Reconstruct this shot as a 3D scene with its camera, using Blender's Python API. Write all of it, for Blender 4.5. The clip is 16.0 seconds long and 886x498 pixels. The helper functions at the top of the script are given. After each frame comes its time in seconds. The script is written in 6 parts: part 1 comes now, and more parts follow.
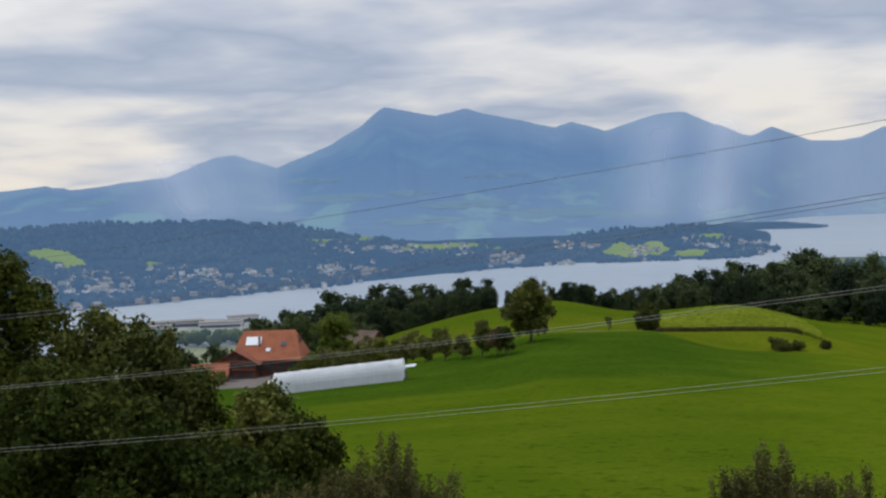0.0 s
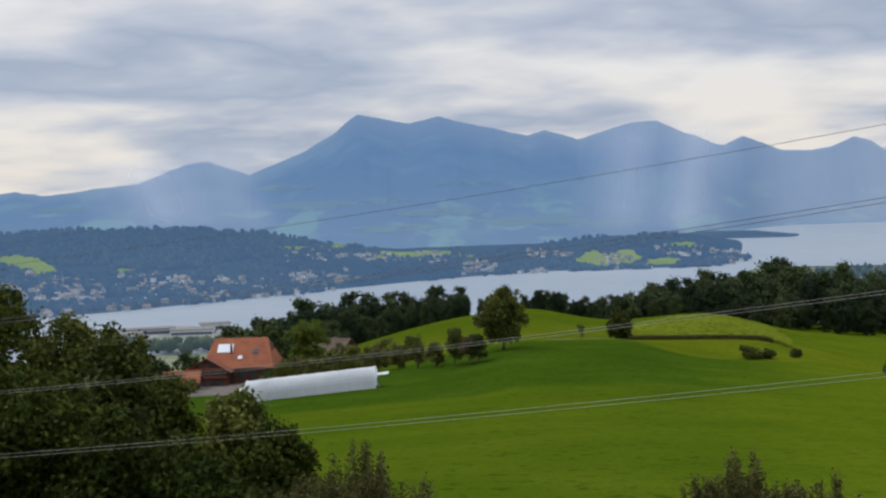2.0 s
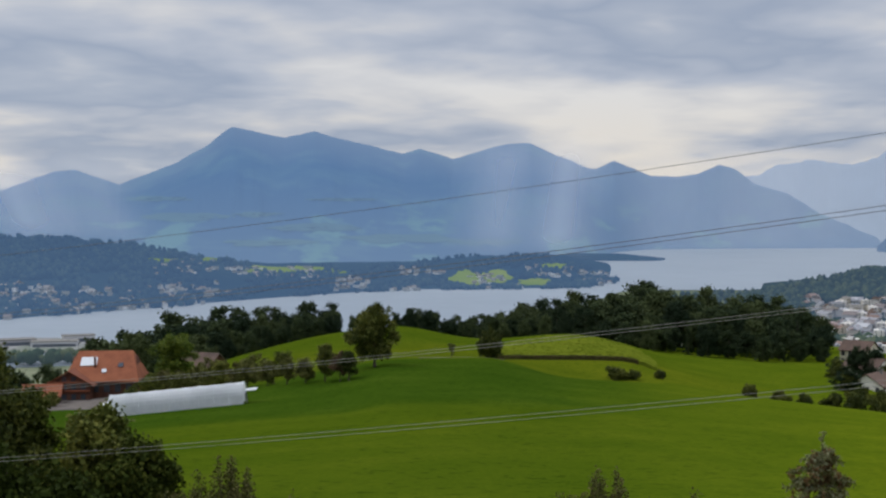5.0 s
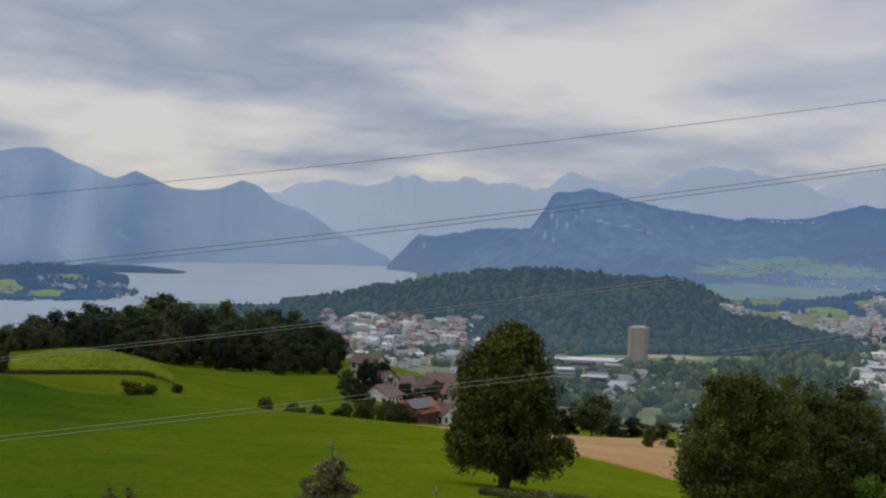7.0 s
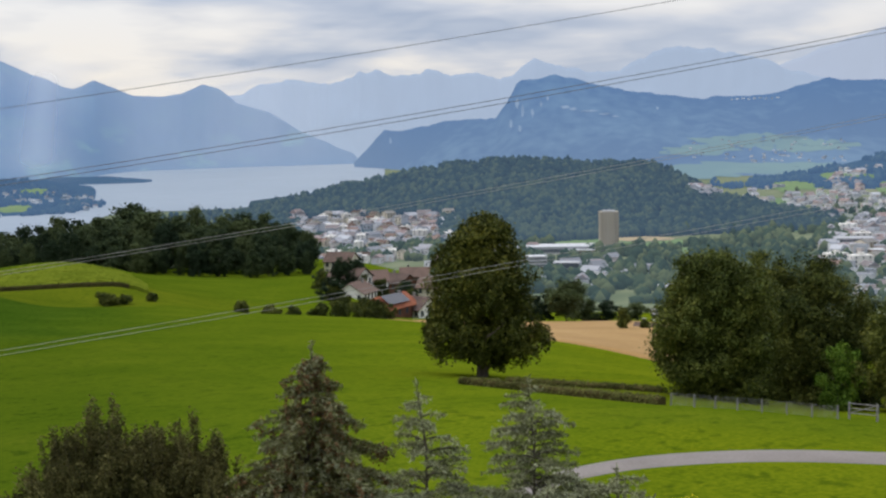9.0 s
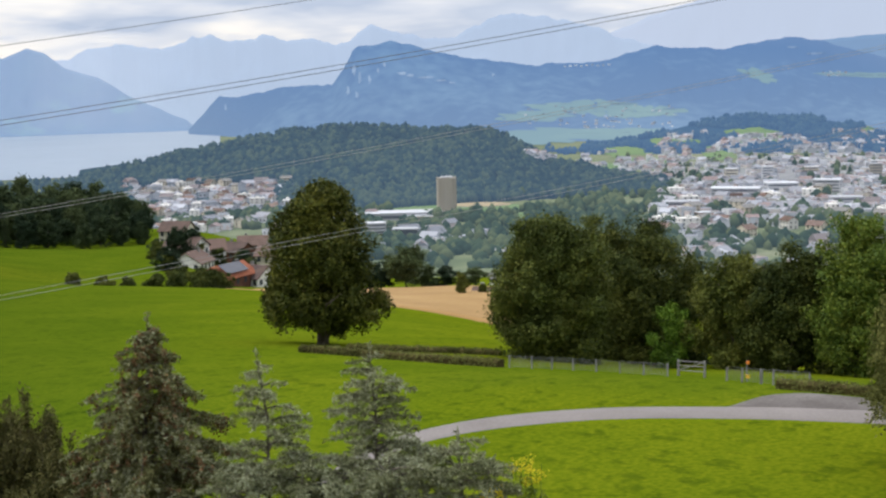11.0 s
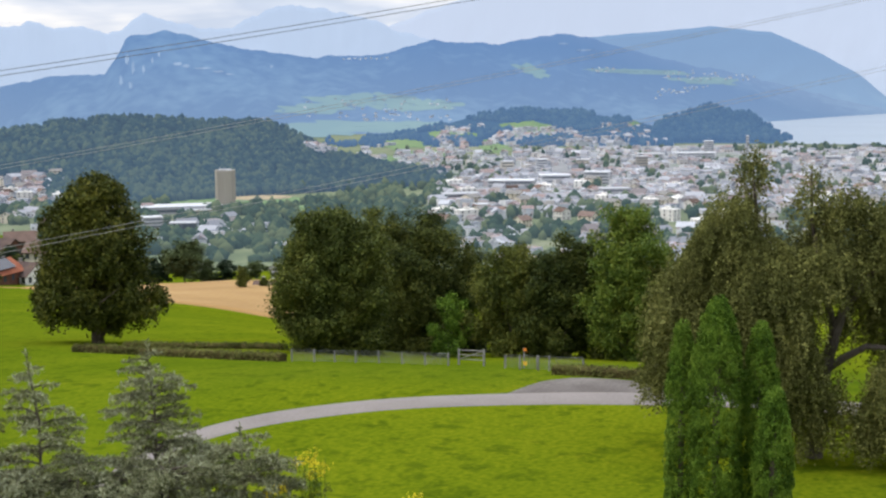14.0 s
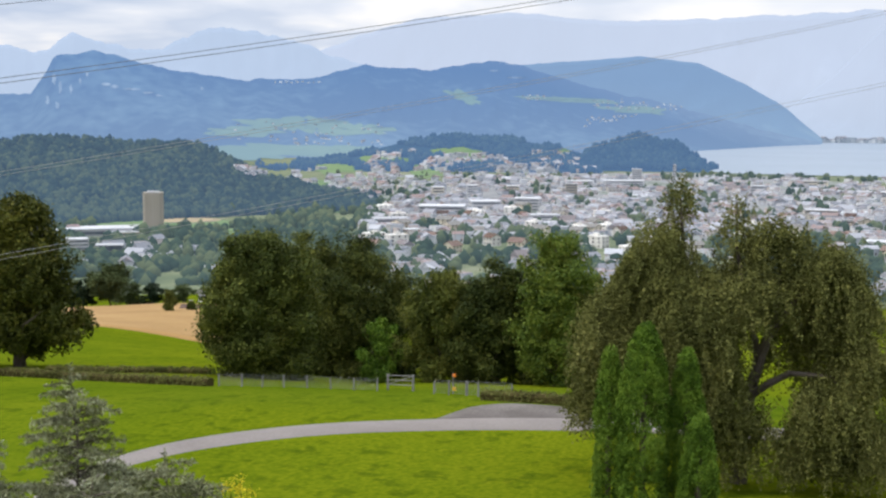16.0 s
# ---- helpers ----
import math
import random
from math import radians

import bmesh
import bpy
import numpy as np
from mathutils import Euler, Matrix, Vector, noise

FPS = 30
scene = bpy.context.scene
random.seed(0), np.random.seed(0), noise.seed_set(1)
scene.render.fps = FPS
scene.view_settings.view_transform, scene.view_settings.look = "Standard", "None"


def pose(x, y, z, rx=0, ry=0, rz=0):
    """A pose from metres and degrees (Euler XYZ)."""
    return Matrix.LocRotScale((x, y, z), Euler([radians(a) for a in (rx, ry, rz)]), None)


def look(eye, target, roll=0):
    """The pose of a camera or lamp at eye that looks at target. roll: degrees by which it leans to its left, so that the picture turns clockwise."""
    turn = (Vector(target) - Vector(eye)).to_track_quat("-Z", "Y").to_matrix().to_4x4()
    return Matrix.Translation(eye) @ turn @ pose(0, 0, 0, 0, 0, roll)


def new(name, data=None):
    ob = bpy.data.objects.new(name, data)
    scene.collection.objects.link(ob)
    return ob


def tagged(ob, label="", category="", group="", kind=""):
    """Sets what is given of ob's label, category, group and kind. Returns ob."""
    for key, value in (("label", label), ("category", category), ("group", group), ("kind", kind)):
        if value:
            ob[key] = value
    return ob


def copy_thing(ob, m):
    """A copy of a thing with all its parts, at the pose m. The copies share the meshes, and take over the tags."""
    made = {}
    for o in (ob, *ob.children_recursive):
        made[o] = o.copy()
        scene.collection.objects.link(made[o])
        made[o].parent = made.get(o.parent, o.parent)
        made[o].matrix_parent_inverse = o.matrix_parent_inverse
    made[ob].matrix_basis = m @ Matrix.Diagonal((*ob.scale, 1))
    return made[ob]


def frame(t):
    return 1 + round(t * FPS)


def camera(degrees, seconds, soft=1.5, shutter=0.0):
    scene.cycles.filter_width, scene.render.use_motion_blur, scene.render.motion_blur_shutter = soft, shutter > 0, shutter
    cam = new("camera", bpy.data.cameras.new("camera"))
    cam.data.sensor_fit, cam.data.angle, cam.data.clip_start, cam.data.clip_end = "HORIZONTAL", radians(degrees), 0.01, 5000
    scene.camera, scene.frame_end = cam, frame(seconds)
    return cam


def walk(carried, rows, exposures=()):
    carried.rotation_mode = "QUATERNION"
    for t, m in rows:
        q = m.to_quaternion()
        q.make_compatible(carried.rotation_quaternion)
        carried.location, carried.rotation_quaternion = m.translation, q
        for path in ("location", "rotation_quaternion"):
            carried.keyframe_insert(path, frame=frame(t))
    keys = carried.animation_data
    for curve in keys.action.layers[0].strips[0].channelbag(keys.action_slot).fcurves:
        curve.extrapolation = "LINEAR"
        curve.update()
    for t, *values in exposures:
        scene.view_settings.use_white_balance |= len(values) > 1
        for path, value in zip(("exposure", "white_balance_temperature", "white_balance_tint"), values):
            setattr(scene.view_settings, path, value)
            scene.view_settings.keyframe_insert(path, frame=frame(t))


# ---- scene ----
EYE = 12.0
cam = camera(39.64, 16.0, soft=2.4)


def aim(yaw, pitch, roll):
    """Camera pose at the lookout: heading, tilt and lean in degrees."""
    return pose(0, 0, EYE, 90 + pitch, 0, yaw) @ pose(0, 0, 0, 0, 0, roll)


PATH = [(0.0, 0.034, -2.434, -1.819), (0.5, -0.103, -2.297, -1.724), (1.0, -0.164, -2.209, -1.911), (1.5, -0.504, -2.168, -2.052),
        (2.0, -1.236, -2.113, -1.582), (2.5, -1.627, -2.025, -1.608), (3.0, -2.237, -1.982, -1.614), (5.3, -9.14, -1.08, 0.3),
        (5.5, -10.798, -0.783, 0.538), (6.0, -16.365, -0.428, 1.577), (6.5, -23.845, -0.102, 1.095), (7.0, -29.189, -0.384, 1.973),
        (7.5, -29.745, -1.369, 1.309), (8.0, -28.495, -4.422, -0.386), (8.5, -28.849, -5.182, 0.13), (9.0, -30.645, -5.318, -1.052),
        (9.5, -33.647, -5.347, -1.081), (10.0, -34.92, -6.161, -1.215), (10.2, -35.58, -6.33, -1.2), (12.3, -40.45, -7.87, -0.9),
        (12.5, -40.531, -7.921, -0.871), (13.0, -41.203, -7.953, 0.003), (13.5, -45.097, -7.838, -0.469), (14.0, -48.391, -7.471, -0.443),
        (14.5, -49.119, -6.993, 0.45), (15.0, -49.492, -6.525, 0.09), (15.5, -50.046, -6.415, 0.35), (16.0, -51.668, -6.304, 0.461)]
walk(cam, [(t, aim(a, b, c)) for t, a, b, c in PATH], exposures=[(0.0, -0.13), (3.0, -0.16), (5.5, -0.36), (6.5, -0.48), (7.5, -0.42), (8.2, -0.14), (9.0, 0.0), (10.0, 0.12), (12.5, 0.44), (16.0, 0.38)])

# ---- sky and sun ----
world = bpy.data.worlds.new("overcast_sky")
scene.world = world
world.use_nodes = True


def build_sky():
    n, l = world.node_tree.nodes, world.node_tree.links
    n.clear()
    out, bg = n.new("ShaderNodeOutputWorld"), n.new("ShaderNodeBackground")
    sky = n.new("ShaderNodeTexSky")
    sky.sky_type, sky.sun_disc, sky.sun_elevation, sky.sun_rotation = "NISHITA", False, radians(47), radians(-59)
    tc, sep = n.new("ShaderNodeTexCoord"), n.new("ShaderNodeSeparateXYZ")
    l.new(tc.outputs["Generated"], sep.inputs[0])

    def calc(op, a, b=None, clamp=False):
        m = n.new("ShaderNodeMath")
        m.operation, m.use_clamp = op, clamp
        for k, v in ((0, a), (1, b)):
            if v is None:
                continue
            if isinstance(v, (int, float)):
                m.inputs[k].default_value = v
            else:
                l.new(v, m.inputs[k])
        return m.outputs[0]

    up = calc("ADD", calc("MAXIMUM", sep.outputs[2], 0.0), 0.15)
    comb = n.new("ShaderNodeCombineXYZ")
    l.new(calc("DIVIDE", sep.outputs[0], up), comb.inputs[0])
    l.new(calc("DIVIDE", sep.outputs[1], up), comb.inputs[1])

    def cloud(scale, detail, rough, dist, off):
        mp = n.new("ShaderNodeMapping")
        mp.inputs["Location"].default_value = off
        l.new(comb.outputs[0], mp.inputs[0])
        t = n.new("ShaderNodeTexNoise")
        t.inputs["Scale"].default_value, t.inputs["Detail"].default_value = scale, detail
        t.inputs["Roughness"].default_value, t.inputs["Distortion"].default_value = rough, dist
        l.new(mp.outputs[0], t.inputs["Vector"])
        return t.outputs["Fac"]

    big, mid, fine = cloud(0.55, 3, 0.5, 0.25, (3.1, 0.4, 0)), cloud(1.05, 4, 0.5, 0.3, (0.7, 5.2, 0)), cloud(3.6, 3, 0.5, 0.3, (2.7, 1.2, 0))
    dens = calc("ADD", calc("ADD", calc("MULTIPLY", big, 0.54), calc("MULTIPLY", mid, 0.34)), calc("MULTIPLY", fine, 0.12))
    ramp = n.new("ShaderNodeValToRGB")
    e = ramp.color_ramp.elements
    e[0].position, e[0].color = 0.42, (0.90, 0.895, 0.90, 1)
    e[1].position, e[1].color = 0.60, (0.50, 0.56, 0.68, 1)
    for at, tone in ((0.465, (0.76, 0.77, 0.81, 1)), (0.505, (0.57, 0.62, 0.73, 1)), (0.555, (0.41, 0.48, 0.62, 1)), (0.66, (0.78, 0.79, 0.83, 1))):
        e.new(at).color = tone
    l.new(dens, ramp.inputs[0])
    # brighter warm band low over the ridges
    band = n.new("ShaderNodeMapRange")
    band.inputs[1].default_value, band.inputs[2].default_value = 0.035, 0.11
    band.inputs[3].default_value, band.inputs[4].default_value = 0.6, 0.0
    l.new(sep.outputs[2], band.inputs[0])
    thin = n.new("ShaderNodeMapRange")
    thin.inputs[1].default_value, thin.inputs[2].default_value = 0.56, 0.40
    l.new(dens, thin.inputs[0])
    warm = n.new("ShaderNodeMix")
    warm.data_type = "RGBA"
    l.new(calc("MULTIPLY", band.outputs[0], thin.outputs[0]), warm.inputs["Factor"])
    # the cloud thins to an even pale veil towards the south
    flat = n.new("ShaderNodeMix")
    flat.data_type = "RGBA"
    side = n.new("ShaderNodeMapRange")
    side.inputs[1].default_value, side.inputs[2].default_value = 0.5, 1.3
    side.inputs[4].default_value = 0.72
    l.new(calc("ARCTAN2", sep.outputs[0], sep.outputs[1]), side.inputs[0])
    l.new(side.outputs[0], flat.inputs["Factor"])
    l.new(ramp.outputs[0], flat.inputs["A"])
    flat.inputs["B"].default_value = (0.75, 0.77, 0.83, 1)
    l.new(flat.outputs["Result"], warm.inputs["A"])
    warm.inputs["B"].default_value = (0.98, 0.86, 0.70, 1)
    dim = n.new("ShaderNodeMix")
    dim.data_type, dim.blend_type = "RGBA", "MULTIPLY"
    dim.inputs["Factor"].default_value = 1
    l.new(sky.outputs[0], dim.inputs["A"])
    dim.inputs["B"].default_value = (0.1, 0.1, 0.1, 1)
    mix = n.new("ShaderNodeMix")
    mix.data_type = "RGBA"
    mix.inputs["Factor"].default_value = 0.93
    l.new(dim.outputs["Result"], mix.inputs["A"])
    l.new(warm.outputs["Result"], mix.inputs["B"])
    l.new(mix.outputs["Result"], bg.inputs["Color"])
    # an overcast sky is brightest overhead
    zen = n.new("ShaderNodeMapRange")
    zen.interpolation_type = "SMOOTHSTEP"
    zen.inputs[1].default_value, zen.inputs[2].default_value = 0.28, 0.9
    zen.inputs[3].default_value, zen.inputs[4].default_value = 1.0, 2.45
    l.new(sep.outputs[2], zen.inputs[0])
    l.new(zen.outputs[0], bg.inputs["Strength"])
    l.new(bg.outputs[0], out.inputs[0])


build_sky()
sun_data = bpy.data.lights.new("sun", "SUN")
sun_data.energy, sun_data.angle, sun_data.color = 1.5, radians(14), (1.0, 0.95, 0.86)
sun = new("sun", sun_data)
sun.matrix_world = look((-75, 45, 95), (0, 0, 0))


# ---- materials ----
def mat(name, stops, scale=1.0, fine=12.0, rough=0.9, bump=0.3, bump_dist=0.05, island=0.0, random_tint=0.0, metal=0.0,
        leaf=0.0, stretch=(1, 1, 1), glow=None, spec=0.3, weight=0.4, tight=0.18):
    """Two scales of noise run a colour ramp (stops: linear colours); island / random_tint vary it per piece and per
    object; glow puts distance haze in as emission.
    """
    m = bpy.data.materials.new(name)
    m.use_nodes = True
    n, l = m.node_tree.nodes, m.node_tree.links
    b, out = n["Principled BSDF"], n["Material Output"]
    geo, mp = n.new("ShaderNodeNewGeometry"), n.new("ShaderNodeMapping")
    mp.inputs["Scale"].default_value = stretch
    l.new(geo.outputs["Position"], mp.inputs[0])

    def noise_node(s, d):
        t = n.new("ShaderNodeTexNoise")
        t.inputs["Scale"].default_value, t.inputs["Detail"].default_value = s, d
        l.new(mp.outputs[0], t.inputs["Vector"])
        return t.outputs["Fac"]

    def calc(op, a, bb):
        q = n.new("ShaderNodeMath")
        q.operation = op
        for k, v in ((0, a), (1, bb)):
            if isinstance(v, (int, float)):
                q.inputs[k].default_value = v
            else:
                l.new(v, q.inputs[k])
        return q.outputs[0]

    big, small = noise_node(scale, 7), noise_node(fine, 5)
    f = calc("ADD", calc("MULTIPLY", big, 1 - weight), calc("MULTIPLY", small, weight))
    if island:
        f = calc("ADD", f, calc("MULTIPLY", calc("SUBTRACT", geo.outputs["Random Per Island"], 0.5), island))
    if random_tint:
        info = n.new("ShaderNodeObjectInfo")
        f = calc("ADD", f, calc("MULTIPLY", calc("SUBTRACT", info.outputs["Random"], 0.5), random_tint))
    ramp = n.new("ShaderNodeValToRGB")
    e = ramp.color_ramp.elements
    lo, hi = 0.5 - tight, 0.5 + tight
    if island > 0.8:
        lo, hi = 0.05, 0.95
    for k, c in enumerate(stops):
        p = lo + (hi - lo) * k / max(1, len(stops) - 1)
        el = e[k] if k < 2 else e.new(p)
        el.position, el.color = p, (*c, 1)
    if island > 0.8 and len(stops) > 3:
        ramp.color_ramp.interpolation = "CONSTANT"
    l.new(f, ramp.inputs[0])
    l.new(ramp.outputs[0], b.inputs["Base Color"])
    b.inputs["Roughness"].default_value, b.inputs["Metallic"].default_value = rough, metal
    b.inputs["Specular IOR Level"].default_value = spec
    if bump:
        bp = n.new("ShaderNodeBump")
        bp.inputs["Strength"].default_value, bp.inputs["Distance"].default_value = bump, bump_dist
        l.new(small, bp.inputs["Height"])
        l.new(bp.outputs[0], b.inputs["Normal"])
    if leaf:
        tr, mx = n.new("ShaderNodeBsdfTranslucent"), n.new("ShaderNodeMixShader")
        l.new(ramp.outputs[0], tr.inputs["Color"])
        mx.inputs[0].default_value = leaf
        l.new(b.outputs[0], mx.inputs[1])
        l.new(tr.outputs[0], mx.inputs[2])
        l.new(mx.outputs[0], out.inputs[0])
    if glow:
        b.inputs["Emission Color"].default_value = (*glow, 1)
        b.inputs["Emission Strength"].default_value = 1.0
    return m


def meadow_material():
    """Grass: tufts, mown streaks and broad patches; tone shifts with heading and distance."""
    m = mat("meadow_grass", [(0.042, 0.072, 0.004), (0.060, 0.092, 0.005), (0.076, 0.106, 0.006), (0.104, 0.124, 0.009)], 0.09, 4.5, 1.0, 0.35, 0.06, stretch=(1, 1.2, 1), spec=0.0, weight=0.6, tight=0.17)
    n, l = m.node_tree.nodes, m.node_tree.links
    base = n["Principled BSDF"].inputs["Base Color"]
    tone = base.links[0].from_socket
    geo, sep = n.new("ShaderNodeNewGeometry"), n.new("ShaderNodeSeparateXYZ")
    l.new(geo.outputs["Position"], sep.inputs[0])

    def calc(op, *args):
        q = n.new("ShaderNodeMath")
        q.operation = op
        for k, v in enumerate(args):
            if isinstance(v, (int, float)):
                q.inputs[k].default_value = v
            else:
                l.new(v, q.inputs[k])
        return q.outputs[0]

    def ease(v, a, b):
        r = n.new("ShaderNodeMapRange")
        r.interpolation_type = "SMOOTHSTEP"
        r.inputs[1].default_value, r.inputs[2].default_value = a, b
        l.new(v, r.inputs[0])
        return r.outputs[0]

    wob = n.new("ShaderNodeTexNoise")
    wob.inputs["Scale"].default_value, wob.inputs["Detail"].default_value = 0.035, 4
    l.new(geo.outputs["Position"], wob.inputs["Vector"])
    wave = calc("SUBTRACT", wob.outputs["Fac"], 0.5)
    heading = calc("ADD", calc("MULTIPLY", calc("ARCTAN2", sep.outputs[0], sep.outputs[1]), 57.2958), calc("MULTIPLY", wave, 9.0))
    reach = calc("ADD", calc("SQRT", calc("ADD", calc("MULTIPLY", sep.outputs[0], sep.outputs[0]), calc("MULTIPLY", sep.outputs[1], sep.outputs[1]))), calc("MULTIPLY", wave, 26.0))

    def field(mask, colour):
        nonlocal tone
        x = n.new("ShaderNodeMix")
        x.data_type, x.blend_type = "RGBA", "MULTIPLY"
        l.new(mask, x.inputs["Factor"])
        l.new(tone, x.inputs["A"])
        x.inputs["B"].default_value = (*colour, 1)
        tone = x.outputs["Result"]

    # darker greener to the north, brighter yellow-green to the south, dark belts, pale crest
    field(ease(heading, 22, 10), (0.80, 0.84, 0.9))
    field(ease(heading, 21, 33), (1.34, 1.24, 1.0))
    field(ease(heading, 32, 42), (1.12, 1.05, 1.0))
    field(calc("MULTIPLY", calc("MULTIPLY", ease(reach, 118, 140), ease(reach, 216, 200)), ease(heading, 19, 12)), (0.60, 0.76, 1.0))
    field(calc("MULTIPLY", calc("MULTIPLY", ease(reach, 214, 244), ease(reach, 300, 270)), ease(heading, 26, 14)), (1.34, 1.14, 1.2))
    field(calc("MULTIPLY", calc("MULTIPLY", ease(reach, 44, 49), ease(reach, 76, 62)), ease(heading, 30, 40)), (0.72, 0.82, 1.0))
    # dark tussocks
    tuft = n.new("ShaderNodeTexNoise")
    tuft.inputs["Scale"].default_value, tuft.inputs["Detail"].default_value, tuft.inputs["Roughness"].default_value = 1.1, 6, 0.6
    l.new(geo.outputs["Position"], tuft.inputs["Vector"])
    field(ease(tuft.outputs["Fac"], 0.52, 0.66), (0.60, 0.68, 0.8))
    l.new(tone, base)
    return m


MEADOW = meadow_material()
LEAF_DARK = mat("leaf_dark", [(0.022, 0.033, 0.008), (0.055, 0.068, 0.014), (0.124, 0.130, 0.026)], 0.4, 3, 0.65, 0, island=0.25, random_tint=0.2, spec=0.08, leaf=0.12)
# shade among the trees before the farm is put into this darker leaf tone
LEAF_SHADED = mat("leaf_shaded", [(0.018, 0.028, 0.005), (0.032, 0.046, 0.008), (0.068, 0.080, 0.014)], 0.35, 5, 0.7, 0, island=0.35, random_tint=0.25, spec=0.03, leaf=0.12)
LEAF_MID = mat("leaf_mid", [(0.038, 0.052, 0.011), (0.090, 0.106, 0.020), (0.178, 0.176, 0.034)], 0.4, 3, 0.6, 0, island=0.25, random_tint=0.15, spec=0.08, leaf=0.12)
LEAF_BRIGHT = mat("leaf_bright", [(0.050, 0.082, 0.013), (0.098, 0.146, 0.019), (0.165, 0.195, 0.028)], 0.5, 5, 0.6, 0, island=0.4, spec=0.12, leaf=0.18)
LEAF_OLIVE = mat("leaf_olive", [(0.058, 0.064, 0.018), (0.116, 0.122, 0.034), (0.200, 0.195, 0.058)], 0.5, 4, 0.7, 0, island=0.3, spec=0.06, leaf=0.16)
LEAF_LIME = mat("leaf_lime", [(0.028, 0.036, 0.007), (0.058, 0.068, 0.012), (0.122, 0.118, 0.018)], 0.4, 3, 0.6, 0, island=0.25, spec=0.08, leaf=0.14)
LEAF_RED = mat("leaf_red", [(0.06, 0.035, 0.02), (0.11, 0.05, 0.03), (0.10, 0.08, 0.03)], 0.6, 5, 0.7, 0, island=0.5, leaf=0.25)
FOREST = mat("forest_leaf", [(0.020, 0.034, 0.017), (0.036, 0.054, 0.024), (0.068, 0.088, 0.033)], 0.05, 0.5, 0.8, 0, island=0.3, random_tint=0.6, spec=0.08, leaf=0.12)
NEEDLE = mat("needle_green", [(0.080, 0.078, 0.026), (0.150, 0.148, 0.060), (0.255, 0.262, 0.155)], 1.2, 6, 0.8, 0, island=0.4, spec=0.04, leaf=0.1)
CONE = mat("spruce_cone", [(0.090, 0.050, 0.022), (0.160, 0.092, 0.042), (0.230, 0.145, 0.075)], 1.2, 8, 0.85, 0, island=0.5, spec=0.05)
NEEDLE_BLUE = mat("needle_blue", [(0.095, 0.100, 0.045), (0.195, 0.202, 0.106), (0.330, 0.342, 0.215)], 0.9, 6, 0.85, 0, island=0.4, spec=0.03, leaf=0.1)
LEAF_SHRUB = mat("shrub_leaf", [(0.042, 0.044, 0.014), (0.082, 0.078, 0.024), (0.145, 0.128, 0.044)], 0.6, 5, 0.8, 0, island=0.35, spec=0.08, leaf=0.12)
THUJA = mat("thuja_scale_leaf", [(0.028, 0.058, 0.007), (0.085, 0.150, 0.016), (0.170, 0.250, 0.030)], 1.4, 6, 0.7, 0, island=0.25, spec=0.06, leaf=0.1)
BARK = mat("bark", [(0.035, 0.028, 0.022), (0.075, 0.06, 0.045), (0.12, 0.10, 0.08)], 2, 14, 0.95, 0.8, 0.04, stretch=(1, 1, 0.3))
ASPHALT = mat("old_asphalt", [(0.160, 0.140, 0.128), (0.205, 0.182, 0.166), (0.250, 0.222, 0.204)], 0.25, 9, 1.0, 0.3, 0.01, spec=0.05)
GRAVEL = mat("gravel", [(0.085, 0.074, 0.066), (0.125, 0.110, 0.099), (0.19, 0.17, 0.155)], 0.5, 8, 1.0, 0.5, 0.03, spec=0.05)
WATER = mat("lake_water", [(0.190, 0.235, 0.285), (0.215, 0.262, 0.312), (0.24, 0.288, 0.338)], 0.004, 0.05, 0.4, 0.12, 0.3, spec=0.22)
STUBBLE = mat("stubble_field", [(0.24, 0.135, 0.042), (0.30, 0.178, 0.060), (0.36, 0.225, 0.085)], 0.05, 1.2, 0.95, 0.4, 0.1)
# far surfaces: hazy distance is put in as bluish emission
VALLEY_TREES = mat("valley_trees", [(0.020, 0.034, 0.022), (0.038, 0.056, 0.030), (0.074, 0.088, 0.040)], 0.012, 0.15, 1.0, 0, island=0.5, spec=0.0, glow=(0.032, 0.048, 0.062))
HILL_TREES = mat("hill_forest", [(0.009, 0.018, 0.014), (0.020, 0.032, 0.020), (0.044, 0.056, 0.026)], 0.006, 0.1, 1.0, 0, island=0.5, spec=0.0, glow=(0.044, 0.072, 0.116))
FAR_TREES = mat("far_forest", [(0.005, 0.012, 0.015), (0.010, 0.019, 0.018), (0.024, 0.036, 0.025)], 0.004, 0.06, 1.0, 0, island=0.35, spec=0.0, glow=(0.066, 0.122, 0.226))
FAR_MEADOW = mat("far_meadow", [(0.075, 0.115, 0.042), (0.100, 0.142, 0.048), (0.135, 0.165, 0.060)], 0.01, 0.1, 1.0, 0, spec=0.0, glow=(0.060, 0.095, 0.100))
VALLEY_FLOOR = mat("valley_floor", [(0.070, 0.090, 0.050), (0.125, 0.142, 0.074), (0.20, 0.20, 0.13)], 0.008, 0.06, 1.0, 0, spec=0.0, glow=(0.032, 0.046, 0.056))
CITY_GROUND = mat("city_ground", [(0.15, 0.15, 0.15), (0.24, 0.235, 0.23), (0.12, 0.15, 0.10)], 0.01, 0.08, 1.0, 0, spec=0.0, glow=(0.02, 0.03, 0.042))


# ---- small builders ----
def mesh_from(name, verts, faces, material, smooth=False):
    me = bpy.data.meshes.new(name)
    me.from_pydata([tuple(v) for v in verts], [], [tuple(f) for f in faces])
    me.materials.append(material)
    if smooth:
        me.polygons.foreach_set("use_smooth", [True] * len(me.polygons))
    me.update()
    return me


